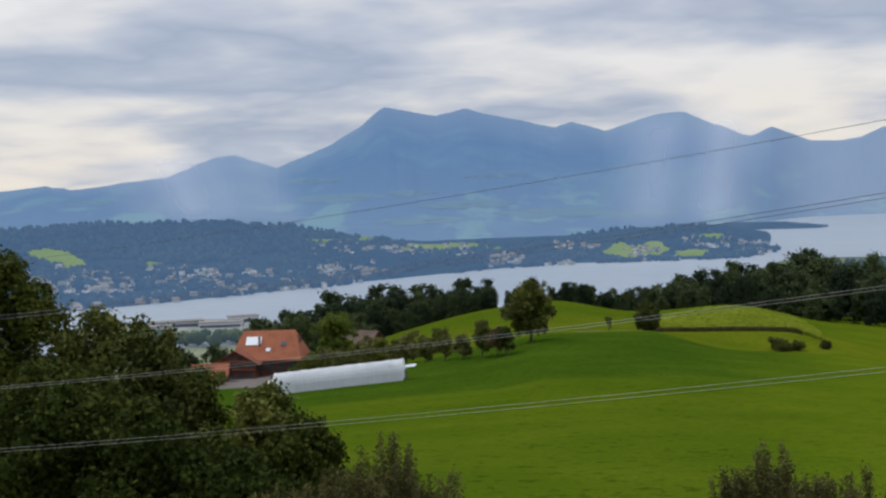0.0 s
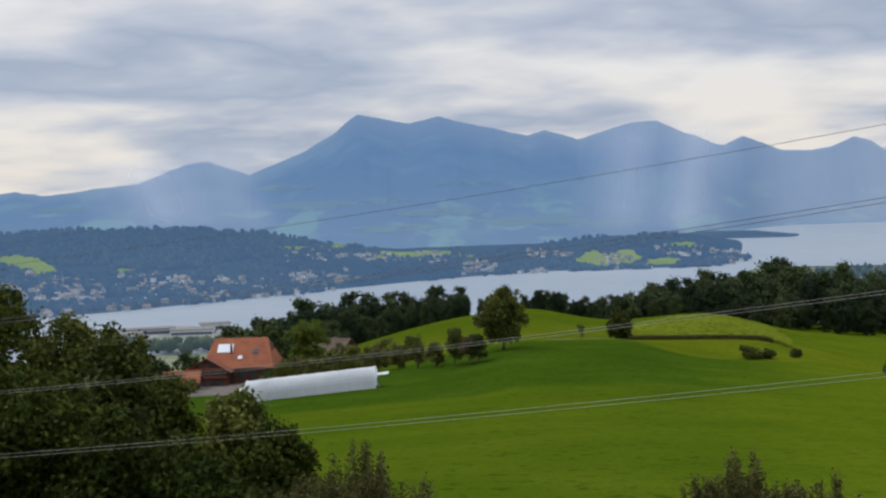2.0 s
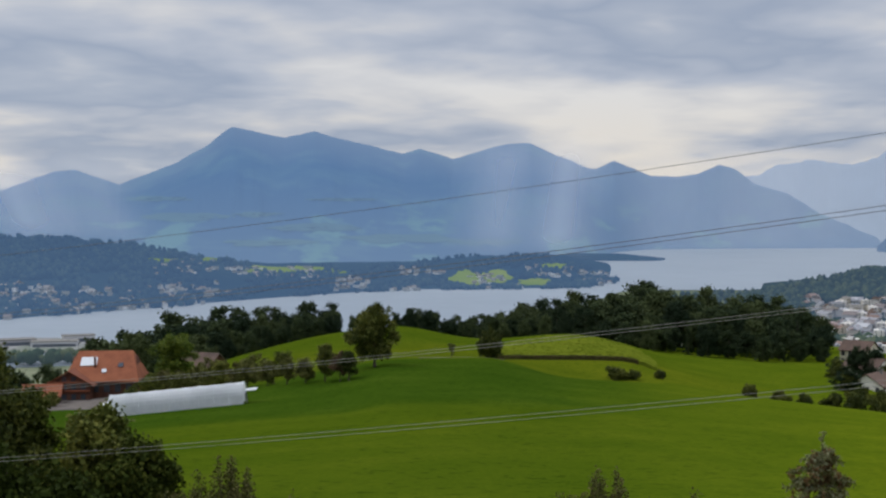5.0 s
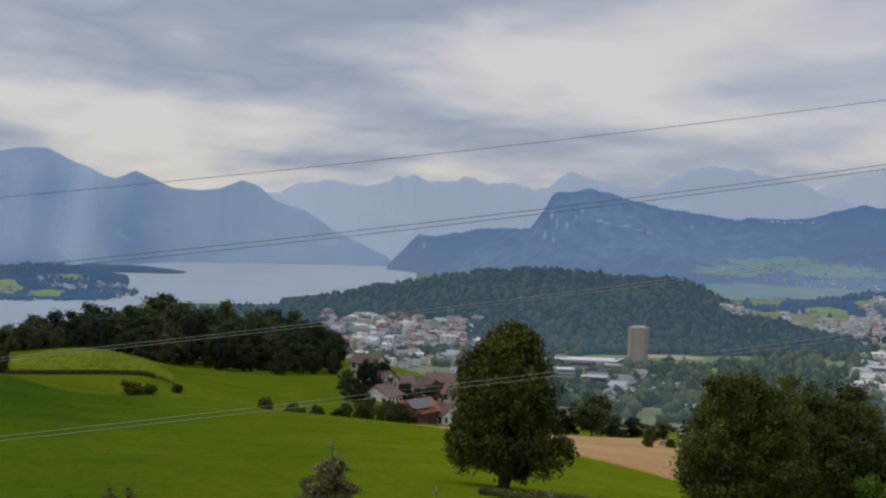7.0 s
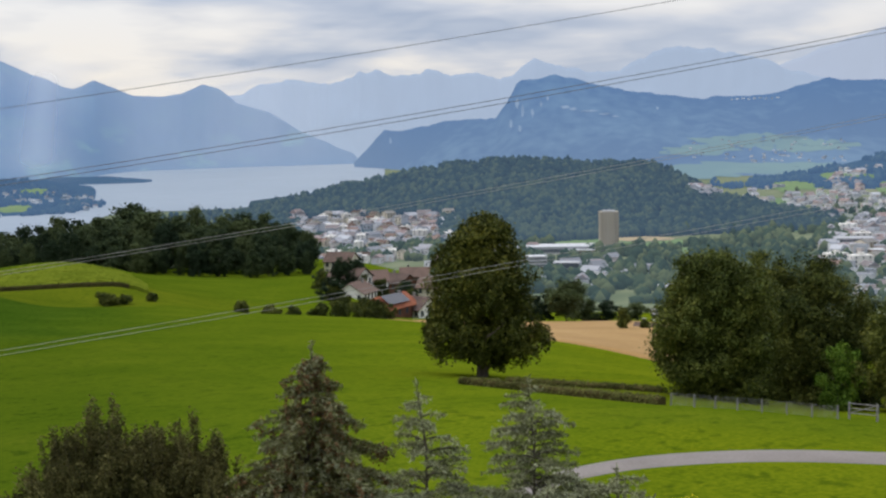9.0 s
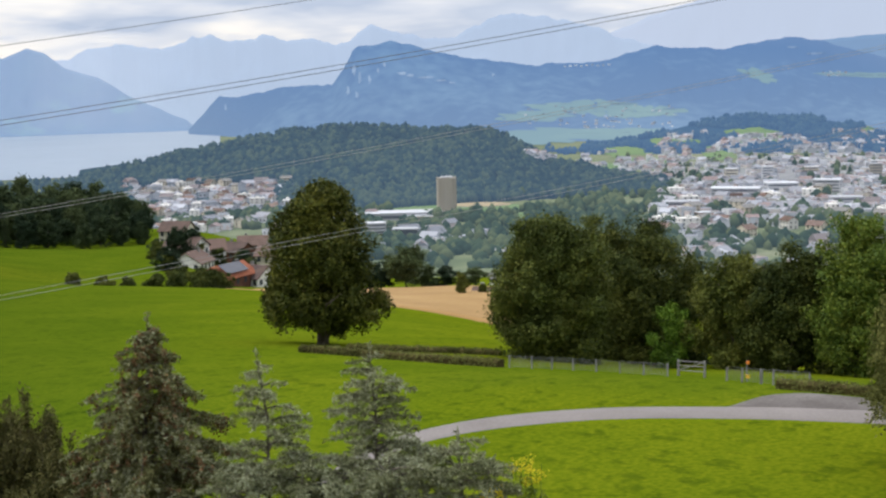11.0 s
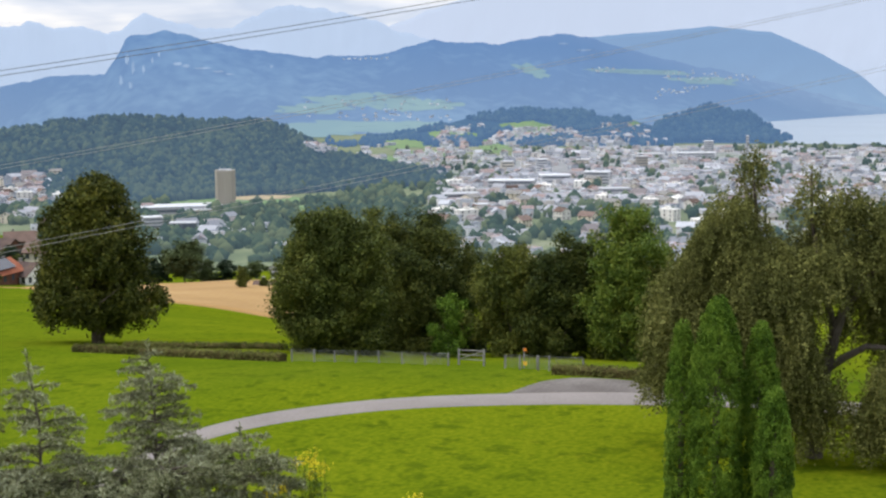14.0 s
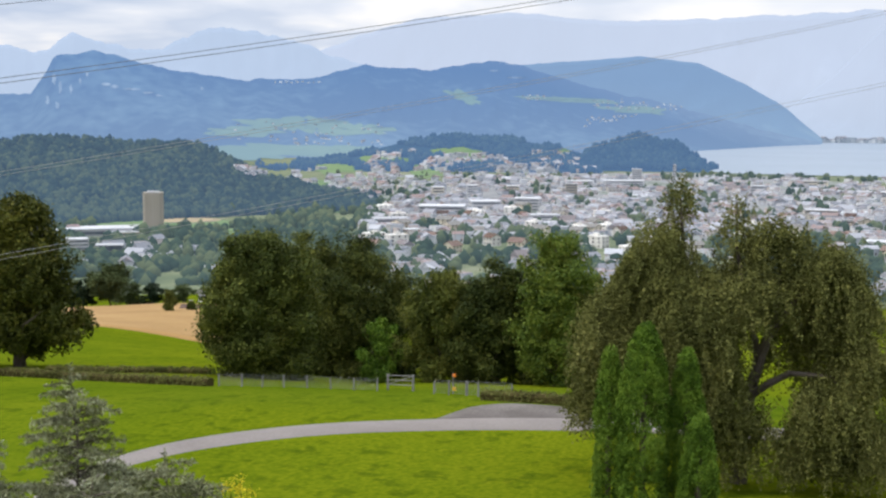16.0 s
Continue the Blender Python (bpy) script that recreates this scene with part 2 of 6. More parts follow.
def quads(name, v, material):
    """v: (N, 4, 3) corner places of N loose four-cornered leaves."""
    k = len(v)
    me = bpy.data.meshes.new(name)
    me.vertices.add(4 * k)
    me.vertices.foreach_set("co", np.ascontiguousarray(v, dtype=np.float32).ravel())
    me.loops.add(4 * k)
    me.loops.foreach_set("vertex_index", np.arange(4 * k, dtype=np.int32))
    me.polygons.add(k)
    me.polygons.foreach_set("loop_start", np.arange(0, 4 * k, 4, dtype=np.int32))
    me.materials.append(material)
    me.update(calc_edges=True)
    return me


def link(name, me, parent=None, label=""):
    ob = new(name, me)
    ob.parent = parent
    return tagged(ob, label)


def part(name, bm, material, parent, label=""):
    me = bpy.data.meshes.new(name)
    bm.to_mesh(me)
    bm.free()
    me.materials.append(material)
    return link(name, me, parent, label)


def empty(name, place, label, category, group="", turn=0.0):
    ob = new(name)
    ob.empty_display_size = 0.5
    ob.matrix_basis = Matrix.Translation(place) @ pose(0, 0, 0, 0, 0, turn)
    return tagged(ob, label, category, group)


def polar(az, r, z=0.0):
    a = radians(az)
    return Vector((r * math.sin(a), r * math.cos(a), z))


def high(el, r):
    """Height at distance r of what stands el degrees over the lookout's horizon."""
    return EYE + r * math.tan(radians(el))


def spline(knots, x):
    """Smooth run (monotone cubic) through knots [(x, y), ...]."""
    kx, ky = np.array([k[0] for k in knots], float), np.array([k[1] for k in knots], float)
    d = np.diff(ky) / np.diff(kx)
    m = np.r_[d[0], np.where(d[:-1] * d[1:] > 0, 2 * d[:-1] * d[1:] / (d[:-1] + d[1:] + 1e-12 * np.sign(d[:-1] + d[1:] + 1e-30)), 0), d[-1]]
    x = np.clip(np.asarray(x, float), kx[0], kx[-1])
    i = np.clip(np.searchsorted(kx, x, "right") - 1, 0, len(kx) - 2)
    h = kx[i + 1] - kx[i]
    t = (x - kx[i]) / h
    return ((1 + 2 * t) * (1 - t) ** 2 * ky[i] + t * (1 - t) ** 2 * h * m[i] + t * t * (3 - 2 * t) * ky[i + 1] + t * t * (t - 1) * h * m[i + 1])


def rough1(x, seed, octaves=5, gain=0.55):
    """Fractal noise along a line, about -1 to 1."""
    return np.array([sum(gain ** o * noise.noise((v * 2 ** o, seed * 7.3 + o * 3.1, 0.5)) for o in range(octaves)) for v in np.atleast_1d(x)])


# ---- ground ----
LAKE = -68.0
RINGS = [62, 90, 165, 200, 235, 262, 308, 495]
# how many degrees below the lookout's horizon the hillside lies, ring by ring, for each heading
DIPS = {-9: [12, 10.7, 9.0, 8.4, 7.9, 7.8, 8.3, 9], -2: [12, 10.5, 8.45, 7.8, 7.3, 6.95, 6.3, 7.0], 2.4: [12, 10.3, 8.0, 6.95, 6.8, 6.6, 5.55, 6.5],
        5: [12, 10.2, 7.5, 6.6, 6.46, 6.35, 5.28, 6.3], 9: [12, 10.2, 7.5, 6.6, 6.43, 6.45, 5.68, 7], 13: [12, 10.3, 7.9, 7.35, 7.3, 6.45, 5.56, 6.6],
        15.4: [12, 10.3, 8.05, 7.48, 7.55, 6.5, 5.85, 6.4], 17.5: [12, 10.4, 8.2, 7.6, 7.5, 7.1, 6.6, 5.9], 21.7: [12.1, 10.6, 8.5, 8.05, 8.3, 8.0, 7.2, 5.7],
        25: [12.1, 10.7, 8.8, 8.3, 8.6, 8.3, 7.4, 5.65], 29: [12.2, 10.8, 9.0, 8.63, 8.8, 8.7, 8.4, 6.4], 35: [12.4, 11.2, 9.6, 9.3, 9.0, 8.87, 8.75, 8.7],
        40.5: [12.6, 11.5, 10.4, 9.6, 9.1, 8.87, 8.7, 8.8], 48: [12.9, 12.2, 11.2, 10.6, 10, 9.6, 9.5, 8.9]}
SLOPES = {a: [max(-66.0, EYE - r * math.tan(radians(d))) for r, d in zip(RINGS, c)] for a, c in DIPS.items()}


def ground_grid(azs, rs):
    """Heights of the hillside on a polar grid."""
    rs = np.asarray(rs, float)
    cols = np.array([spline([(0, 1.0), (30, 0.5), (50, 0.0)] + list(zip(RINGS, c)) + [(620, -67.0), (760, LAKE - 0.8), (5000, LAKE - 0.8)], rs) for c in SLOPES.values()])
    keys = list(SLOPES)
    return np.array([spline(list(zip(keys, cols[:, j])), azs) for j in range(len(rs))]).T


def swell(az, r):
    """Small unevenness of the meadow."""
    if r > 500:
        return 0.0
    p = polar(az, r)
    return 0.08 * noise.noise((p.x / 9, p.y / 9, 0)) + 0.15 * noise.noise((p.x / 45, p.y / 45, 3)) * min(1, r / 150)


GRID_AZ, GRID_R = np.arange(-60, 110.1, 0.25), np.arange(0, 621, 1.0)
GRID_Z = ground_grid(GRID_AZ, GRID_R)


def ground_z(az, r):
    """Height of the ground, from the grid above."""
    x, y = min(max((az + 60) * 4, 0), len(GRID_AZ) - 1.001), min(max(r, 0), 619.9)
    i, j = int(x), int(y)
    u, w = x - i, y - j
    z = (GRID_Z[i, j] * (1 - u) + GRID_Z[i + 1, j] * u) * (1 - w) + (GRID_Z[i, j + 1] * (1 - u) + GRID_Z[i + 1, j + 1] * u) * w
    return float(z) + swell(az, r)


def sit(az, dip, lift=0.0):
    """The nearest place of the meadow that lies dip degrees below the lookout's horizon."""
    r = 30.0
    while r < 240 and math.degrees(math.atan2(EYE - ground_z(az, r), r)) > dip:
        r += 0.5
    return polar(az, r, ground_z(az, r) + lift)


def on_ground(az, r, lift=0.0):
    return polar(az, r, ground_z(az, r) + lift)


def sheet(name, azs, rs, zs, material, smooth=True):
    """A polar sheet of heights zs[len(azs), len(rs)]."""
    a, r = np.radians(np.asarray(azs, float))[:, None], np.asarray(rs, float)
    r = np.broadcast_to(r, (len(azs), r.shape[-1]))
    v = np.stack([r * np.sin(a), r * np.cos(a), np.broadcast_to(zs, r.shape)], -1).reshape(-1, 3)
    na, nr = r.shape
    i = (np.arange(na - 1)[:, None] * nr + np.arange(nr - 1)).ravel()
    return mesh_from(name, v, np.stack([i, i + 1, i + nr + 1, i + nr], -1), material, smooth)


def build_ground():
    azs = np.r_[np.arange(-180, -26, 6), np.arange(-26, 76, 0.5), np.arange(78, 181, 6)]
    rs = np.r_[0.0, np.arange(4, 120, 2.0), np.arange(120, 520, 5), np.geomspace(530, 4900, 40)]
    z = ground_grid(azs, rs)
    z += np.array([[swell(a, r) for r in rs] for a in azs])
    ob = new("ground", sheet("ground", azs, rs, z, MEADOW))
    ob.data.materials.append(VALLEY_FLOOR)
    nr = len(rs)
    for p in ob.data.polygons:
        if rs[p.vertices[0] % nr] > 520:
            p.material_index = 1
    tagged(ob, "rolling bright green mown meadow falling to the valley", "ground", kind="structure")


build_ground()


def build_lake():
    azs = np.arange(-60, 28.1, 0.5)
    far = spline([(-60, 900), (-16, 1010), (-6, 1150), (5, 1390), (8, 1450), (10, 3500), (17.5, 3700), (29, 3700)], azs)
    t = np.linspace(0, 1, 12)
    near = spline([(-60, 700), (11, 700), (16, 1400), (29, 1450)], azs)
    rs = near[:, None] + (far - near)[:, None] * t
    tagged(new("lake_west", sheet("lake_west", azs, rs, LAKE, WATER)), "pale grey-blue lake under an overcast sky", "lake", kind="structure")
    azs = np.arange(60, 110.1, 0.5)
    near = spline([(60, 2400), (63, 1900), (65, 1760), (110, 1700)], azs)
    rs = near[:, None] + (4100 - near[:, None]) * t
    tagged(new("lake_south", sheet("lake_south", azs, rs, LAKE, WATER)), "pale grey lake beyond the town", "lake", kind="structure")


build_lake()


# ---- mountains and hills ----
def range_sheet(name, knots, base_r, ridge_r, material, label, seed, step=0.12, rough=0.06, spur=0.25, base_z=LAKE - 1.0, rows=26, kind="structure", category="mountain", power=1.3):
    """A mountain or hill: foot at base_r, crest at ridge_r, its crest heights from knots (heading, degrees over the horizon)."""
    azs = np.arange(knots[0][0], knots[-1][0] + 1e-6, step)
    el = np.interp(azs, [k[0] for k in knots], [k[1] for k in knots]) + rough * rough1(azs * 1.3, seed)
    br = spline(base_r, azs) if isinstance(base_r, list) else np.full(len(azs), float(base_r))
    rr = spline(ridge_r, azs) if isinstance(ridge_r, list) else np.full(len(azs), float(ridge_r))
    top = EYE + rr * np.tan(np.radians(el))
    t = np.r_[np.linspace(0, 1, rows), 1.15, 1.6]
    rs = br[:, None] + (rr - br)[:, None] * t
    prof = np.where(t <= 1, t ** power, 1 - (t - 1) * 1.1)
    zs = base_z + (top[:, None] - base_z) * prof
    for i, a in enumerate(azs):
        for j, q in enumerate(t):
            w = max(0.0, min(q, 1 - q)) * 2 if q <= 1 else 0
            if w:
                zs[i, j] += spur * w * (top[i] - base_z) * 0.5 * (noise.noise((a * 0.45 + q * 1.2, q * 1.6, seed)) + 0.5 * noise.noise((a * 1.1 - q, q * 3.5, seed + 9)) + 0.2 * noise.noise((a * 3.2, q * 9, seed + 4)))
    ob = new(name, sheet(name, azs, rs, np.maximum(zs, base_z), material))
    tagged(ob, label, category, kind=kind)
    return azs, rs, zs


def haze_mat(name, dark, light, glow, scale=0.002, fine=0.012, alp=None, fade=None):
    """A far slope with haze put into its emission, thicker over the lake; alp: pale pastures; fade: distances over
    which the emission turns paler.
    """
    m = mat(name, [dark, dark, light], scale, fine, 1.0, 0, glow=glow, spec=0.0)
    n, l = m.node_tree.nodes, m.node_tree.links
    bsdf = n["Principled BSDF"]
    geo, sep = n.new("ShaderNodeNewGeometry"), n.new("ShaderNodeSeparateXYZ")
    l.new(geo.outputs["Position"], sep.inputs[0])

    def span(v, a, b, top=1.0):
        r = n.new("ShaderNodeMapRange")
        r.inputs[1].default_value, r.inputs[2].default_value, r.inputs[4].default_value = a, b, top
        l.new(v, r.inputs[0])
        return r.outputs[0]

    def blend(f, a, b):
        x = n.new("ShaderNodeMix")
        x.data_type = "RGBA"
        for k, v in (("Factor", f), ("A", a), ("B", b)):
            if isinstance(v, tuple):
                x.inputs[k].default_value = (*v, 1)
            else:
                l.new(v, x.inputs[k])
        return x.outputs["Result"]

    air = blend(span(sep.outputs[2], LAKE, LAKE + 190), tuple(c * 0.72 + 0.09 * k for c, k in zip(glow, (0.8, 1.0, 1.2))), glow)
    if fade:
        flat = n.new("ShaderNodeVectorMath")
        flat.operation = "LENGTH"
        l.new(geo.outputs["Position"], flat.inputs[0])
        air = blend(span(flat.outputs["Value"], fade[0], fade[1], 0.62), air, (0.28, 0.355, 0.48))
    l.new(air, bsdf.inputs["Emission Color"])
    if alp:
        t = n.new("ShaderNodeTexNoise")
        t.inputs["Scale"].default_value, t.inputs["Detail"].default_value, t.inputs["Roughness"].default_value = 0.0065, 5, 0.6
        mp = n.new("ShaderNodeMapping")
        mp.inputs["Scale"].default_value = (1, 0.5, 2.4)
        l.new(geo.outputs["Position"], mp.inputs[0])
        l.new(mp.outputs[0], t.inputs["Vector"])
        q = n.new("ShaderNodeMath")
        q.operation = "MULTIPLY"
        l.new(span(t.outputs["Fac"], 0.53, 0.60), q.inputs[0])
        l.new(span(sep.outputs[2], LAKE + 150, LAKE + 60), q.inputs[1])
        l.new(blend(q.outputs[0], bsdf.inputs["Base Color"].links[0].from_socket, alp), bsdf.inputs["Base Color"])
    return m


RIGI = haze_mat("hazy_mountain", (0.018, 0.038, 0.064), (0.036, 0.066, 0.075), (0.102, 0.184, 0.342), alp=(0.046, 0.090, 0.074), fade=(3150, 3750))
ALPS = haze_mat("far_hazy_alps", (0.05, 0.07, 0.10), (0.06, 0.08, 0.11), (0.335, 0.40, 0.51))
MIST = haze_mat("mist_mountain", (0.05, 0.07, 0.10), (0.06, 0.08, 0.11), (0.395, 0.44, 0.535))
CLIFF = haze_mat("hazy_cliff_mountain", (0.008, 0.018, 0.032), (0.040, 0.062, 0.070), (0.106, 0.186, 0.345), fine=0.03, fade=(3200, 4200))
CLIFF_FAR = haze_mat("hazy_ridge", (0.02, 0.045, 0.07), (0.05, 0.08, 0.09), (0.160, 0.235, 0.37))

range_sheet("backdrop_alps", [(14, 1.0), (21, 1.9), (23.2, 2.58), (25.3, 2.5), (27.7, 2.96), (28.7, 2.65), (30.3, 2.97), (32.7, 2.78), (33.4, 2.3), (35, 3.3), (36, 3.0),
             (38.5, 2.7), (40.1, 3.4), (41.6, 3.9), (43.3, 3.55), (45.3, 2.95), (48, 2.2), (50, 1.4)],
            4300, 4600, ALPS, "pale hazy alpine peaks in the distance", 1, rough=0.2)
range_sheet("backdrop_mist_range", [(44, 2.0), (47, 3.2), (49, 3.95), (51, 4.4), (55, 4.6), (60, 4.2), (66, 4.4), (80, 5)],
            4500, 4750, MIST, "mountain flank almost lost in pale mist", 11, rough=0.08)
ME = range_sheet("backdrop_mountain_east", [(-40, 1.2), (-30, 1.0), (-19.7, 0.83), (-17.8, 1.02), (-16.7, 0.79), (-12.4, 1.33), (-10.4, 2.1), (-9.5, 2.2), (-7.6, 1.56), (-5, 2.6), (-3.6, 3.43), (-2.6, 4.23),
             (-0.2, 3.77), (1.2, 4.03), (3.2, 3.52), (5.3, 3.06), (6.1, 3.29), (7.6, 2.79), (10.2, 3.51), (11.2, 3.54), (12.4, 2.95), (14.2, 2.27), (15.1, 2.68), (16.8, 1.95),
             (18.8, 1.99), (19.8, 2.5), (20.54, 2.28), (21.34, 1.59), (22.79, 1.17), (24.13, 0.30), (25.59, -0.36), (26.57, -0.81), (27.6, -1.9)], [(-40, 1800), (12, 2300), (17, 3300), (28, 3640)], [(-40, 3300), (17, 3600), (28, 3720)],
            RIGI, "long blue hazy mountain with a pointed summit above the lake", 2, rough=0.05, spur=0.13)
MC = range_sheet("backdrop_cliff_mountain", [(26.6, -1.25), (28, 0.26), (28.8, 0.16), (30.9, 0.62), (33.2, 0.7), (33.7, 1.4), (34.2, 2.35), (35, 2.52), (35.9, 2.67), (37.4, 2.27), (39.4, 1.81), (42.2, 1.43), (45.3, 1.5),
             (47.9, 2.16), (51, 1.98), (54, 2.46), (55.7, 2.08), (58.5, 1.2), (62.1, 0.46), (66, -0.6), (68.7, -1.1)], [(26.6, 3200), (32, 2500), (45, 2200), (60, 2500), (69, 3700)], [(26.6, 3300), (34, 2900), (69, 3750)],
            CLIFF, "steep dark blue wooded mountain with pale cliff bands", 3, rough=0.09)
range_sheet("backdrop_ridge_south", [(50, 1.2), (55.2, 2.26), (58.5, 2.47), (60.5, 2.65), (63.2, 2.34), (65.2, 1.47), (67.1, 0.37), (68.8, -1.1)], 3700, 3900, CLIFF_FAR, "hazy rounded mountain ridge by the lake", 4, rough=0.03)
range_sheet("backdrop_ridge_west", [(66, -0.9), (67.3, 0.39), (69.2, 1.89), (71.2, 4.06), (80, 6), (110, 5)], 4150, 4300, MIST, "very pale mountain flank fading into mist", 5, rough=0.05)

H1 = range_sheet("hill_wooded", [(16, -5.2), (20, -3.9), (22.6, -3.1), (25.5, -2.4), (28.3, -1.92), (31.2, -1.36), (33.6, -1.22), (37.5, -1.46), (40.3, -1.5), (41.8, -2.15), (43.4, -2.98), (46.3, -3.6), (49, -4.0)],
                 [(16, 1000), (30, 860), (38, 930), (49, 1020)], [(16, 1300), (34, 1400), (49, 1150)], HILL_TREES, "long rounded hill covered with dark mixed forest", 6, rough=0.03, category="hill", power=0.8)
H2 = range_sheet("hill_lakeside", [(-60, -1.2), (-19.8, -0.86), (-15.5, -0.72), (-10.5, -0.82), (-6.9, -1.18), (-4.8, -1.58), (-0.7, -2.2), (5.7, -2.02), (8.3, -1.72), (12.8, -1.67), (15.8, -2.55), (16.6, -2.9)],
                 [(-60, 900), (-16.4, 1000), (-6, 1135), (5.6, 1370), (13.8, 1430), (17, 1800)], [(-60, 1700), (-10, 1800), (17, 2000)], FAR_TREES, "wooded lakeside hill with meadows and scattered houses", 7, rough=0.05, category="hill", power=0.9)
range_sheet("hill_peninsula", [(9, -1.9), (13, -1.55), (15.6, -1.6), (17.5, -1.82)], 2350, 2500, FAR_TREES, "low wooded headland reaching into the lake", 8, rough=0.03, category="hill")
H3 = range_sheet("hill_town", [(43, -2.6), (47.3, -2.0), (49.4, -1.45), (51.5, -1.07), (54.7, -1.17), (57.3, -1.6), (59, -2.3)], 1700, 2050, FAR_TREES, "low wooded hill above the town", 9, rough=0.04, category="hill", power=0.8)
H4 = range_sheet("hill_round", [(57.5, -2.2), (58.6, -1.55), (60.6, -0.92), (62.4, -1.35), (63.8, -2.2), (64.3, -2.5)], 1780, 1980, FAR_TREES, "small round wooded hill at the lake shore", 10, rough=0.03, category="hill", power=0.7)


def rain_veil(az0, az1, el0, el1, r, dense, slant, seed):
    """Falling rain lit from behind: a thin curved curtain that fades out at its edges, in slanting streaks."""
    m = bpy.data.materials.new("rain_veil")
    m.use_nodes = True
    n, l = m.node_tree.nodes, m.node_tree.links
    n.clear()
    out, mx, cl, df, tr, both = (n.new("ShaderNode" + k) for k in ("OutputMaterial", "MixShader", "BsdfTransparent", "BsdfDiffuse", "BsdfTranslucent", "AddShader"))
    df.inputs["Color"].default_value = tr.inputs["Color"].default_value = (0.62, 0.62, 0.64, 1)
    geo, sep = n.new("ShaderNodeNewGeometry"), n.new("ShaderNodeSeparateXYZ")
    l.new(geo.outputs["Position"], sep.inputs[0])

    def calc(op, a, b):
        q = n.new("ShaderNodeMath")
        q.operation = op
        for k, v in ((0, a), (1, b)):
            if isinstance(v, (int, float)):
                q.inputs[k].default_value = v
            else:
                l.new(v, q.inputs[k])
        return q.outputs[0]

    def ease(v, a, b):
        e = n.new("ShaderNodeMapRange")
        e.interpolation_type = "SMOOTHSTEP"
        e.inputs[1].default_value, e.inputs[2].default_value = a, b
        l.new(v, e.inputs[0])
        return e.outputs[0]

    el = calc("MULTIPLY", calc("SUBTRACT", sep.outputs[2], EYE), 57.3 / r)
    az = calc("ADD", calc("MULTIPLY", calc("ARCTAN2", sep.outputs[0], sep.outputs[1]), 57.2958), calc("MULTIPLY", el, slant))
    mid, half = (az0 + az1) / 2, (az1 - az0) / 2
    body = calc("MULTIPLY", ease(az, az0, mid - 0.1 * half), ease(az, az1, mid + 0.1 * half))
    body = calc("MULTIPLY", body, calc("MULTIPLY", ease(el, el0, el0 + 1.6), ease(el, el1, el1 - 1.6)))
    comb, t = n.new("ShaderNodeCombineXYZ"), n.new("ShaderNodeTexNoise")
    l.new(az, comb.inputs[0])
    l.new(calc("MULTIPLY", el, 0.10), comb.inputs[1])
    comb.inputs[2].default_value = seed
    t.inputs["Scale"].default_value, t.inputs["Detail"].default_value = 0.5, 0.5
    l.new(comb.outputs[0], t.inputs["Vector"])
    l.new(calc("MULTIPLY", calc("MULTIPLY", body, ease(t.outputs["Fac"], -0.1, 0.9)), dense), mx.inputs[0])
    l.new(df.outputs[0], both.inputs[0])
    l.new(tr.outputs[0], both.inputs[1])
    l.new(cl.outputs[0], mx.inputs[1])
    l.new(both.outputs[0], mx.inputs[2])
    l.new(mx.outputs[0], out.inputs[0])
    azs = np.arange(az0 - 3, az1 + 3.1, 0.5)
    els = np.linspace(el0, el1, 8)
    zs = EYE + r * np.tan(np.radians(els))
    a = np.radians(azs)[:, None]
    v = np.stack([r * np.sin(a) + 0 * zs, r * np.cos(a) + 0 * zs, zs + 0 * a], -1).reshape(-1, 3)
    i = (np.arange(len(azs) - 1)[:, None] * 8 + np.arange(7)).ravel()
    tagged(new("backdrop_rain", mesh_from("backdrop_rain", v, np.stack([i, i + 1, i + 9, i + 8], -1), m, True)), "pale distant rain shower falling before the mountain", "rain", kind="structure")


rain_veil(-15.5, -5.5, -1.6, 3.2, 1990, 0.40, 0.5, 1.0)
rain_veil(6.8, 15.8, -2.2, 4.2, 2110, 0.36, -0.1, 2.0)
rain_veil(13.0, 30.0, -2.2, 3.6, 2130, 0.17, -0.1, 3.0)


# ---- trees ----
def leaves_at(rng, centres, outward, size, spread, count, flat=0.5, thin=0.62):
    """count leaves round every centre, facing roughly outward."""
    k = len(centres)
    c = np.repeat(centres, count, 0) + rng.normal(0, 1, (k * count, 3)) * np.repeat(np.broadcast_to(np.reshape(spread, (-1, 1)), (k, 1)), count, 0)
    nrm = np.repeat(outward, count, 0) * flat + rng.normal(0, 0.6, (k * count, 3))
    nrm /= np.linalg.norm(nrm, axis=1)[:, None] + 1e-9
    u = np.cross(nrm, rng.normal(0, 1, (k * count, 3)))
    u /= np.linalg.norm(u, axis=1)[:, None] + 1e-9
    w = np.cross(nrm, u)
    s = size * rng.uniform(0.6, 1.3, (k * count, 1))
    u, w = u * s, w * s * thin
    return np.stack([c - u, c - w, c + u, c + w], 1)


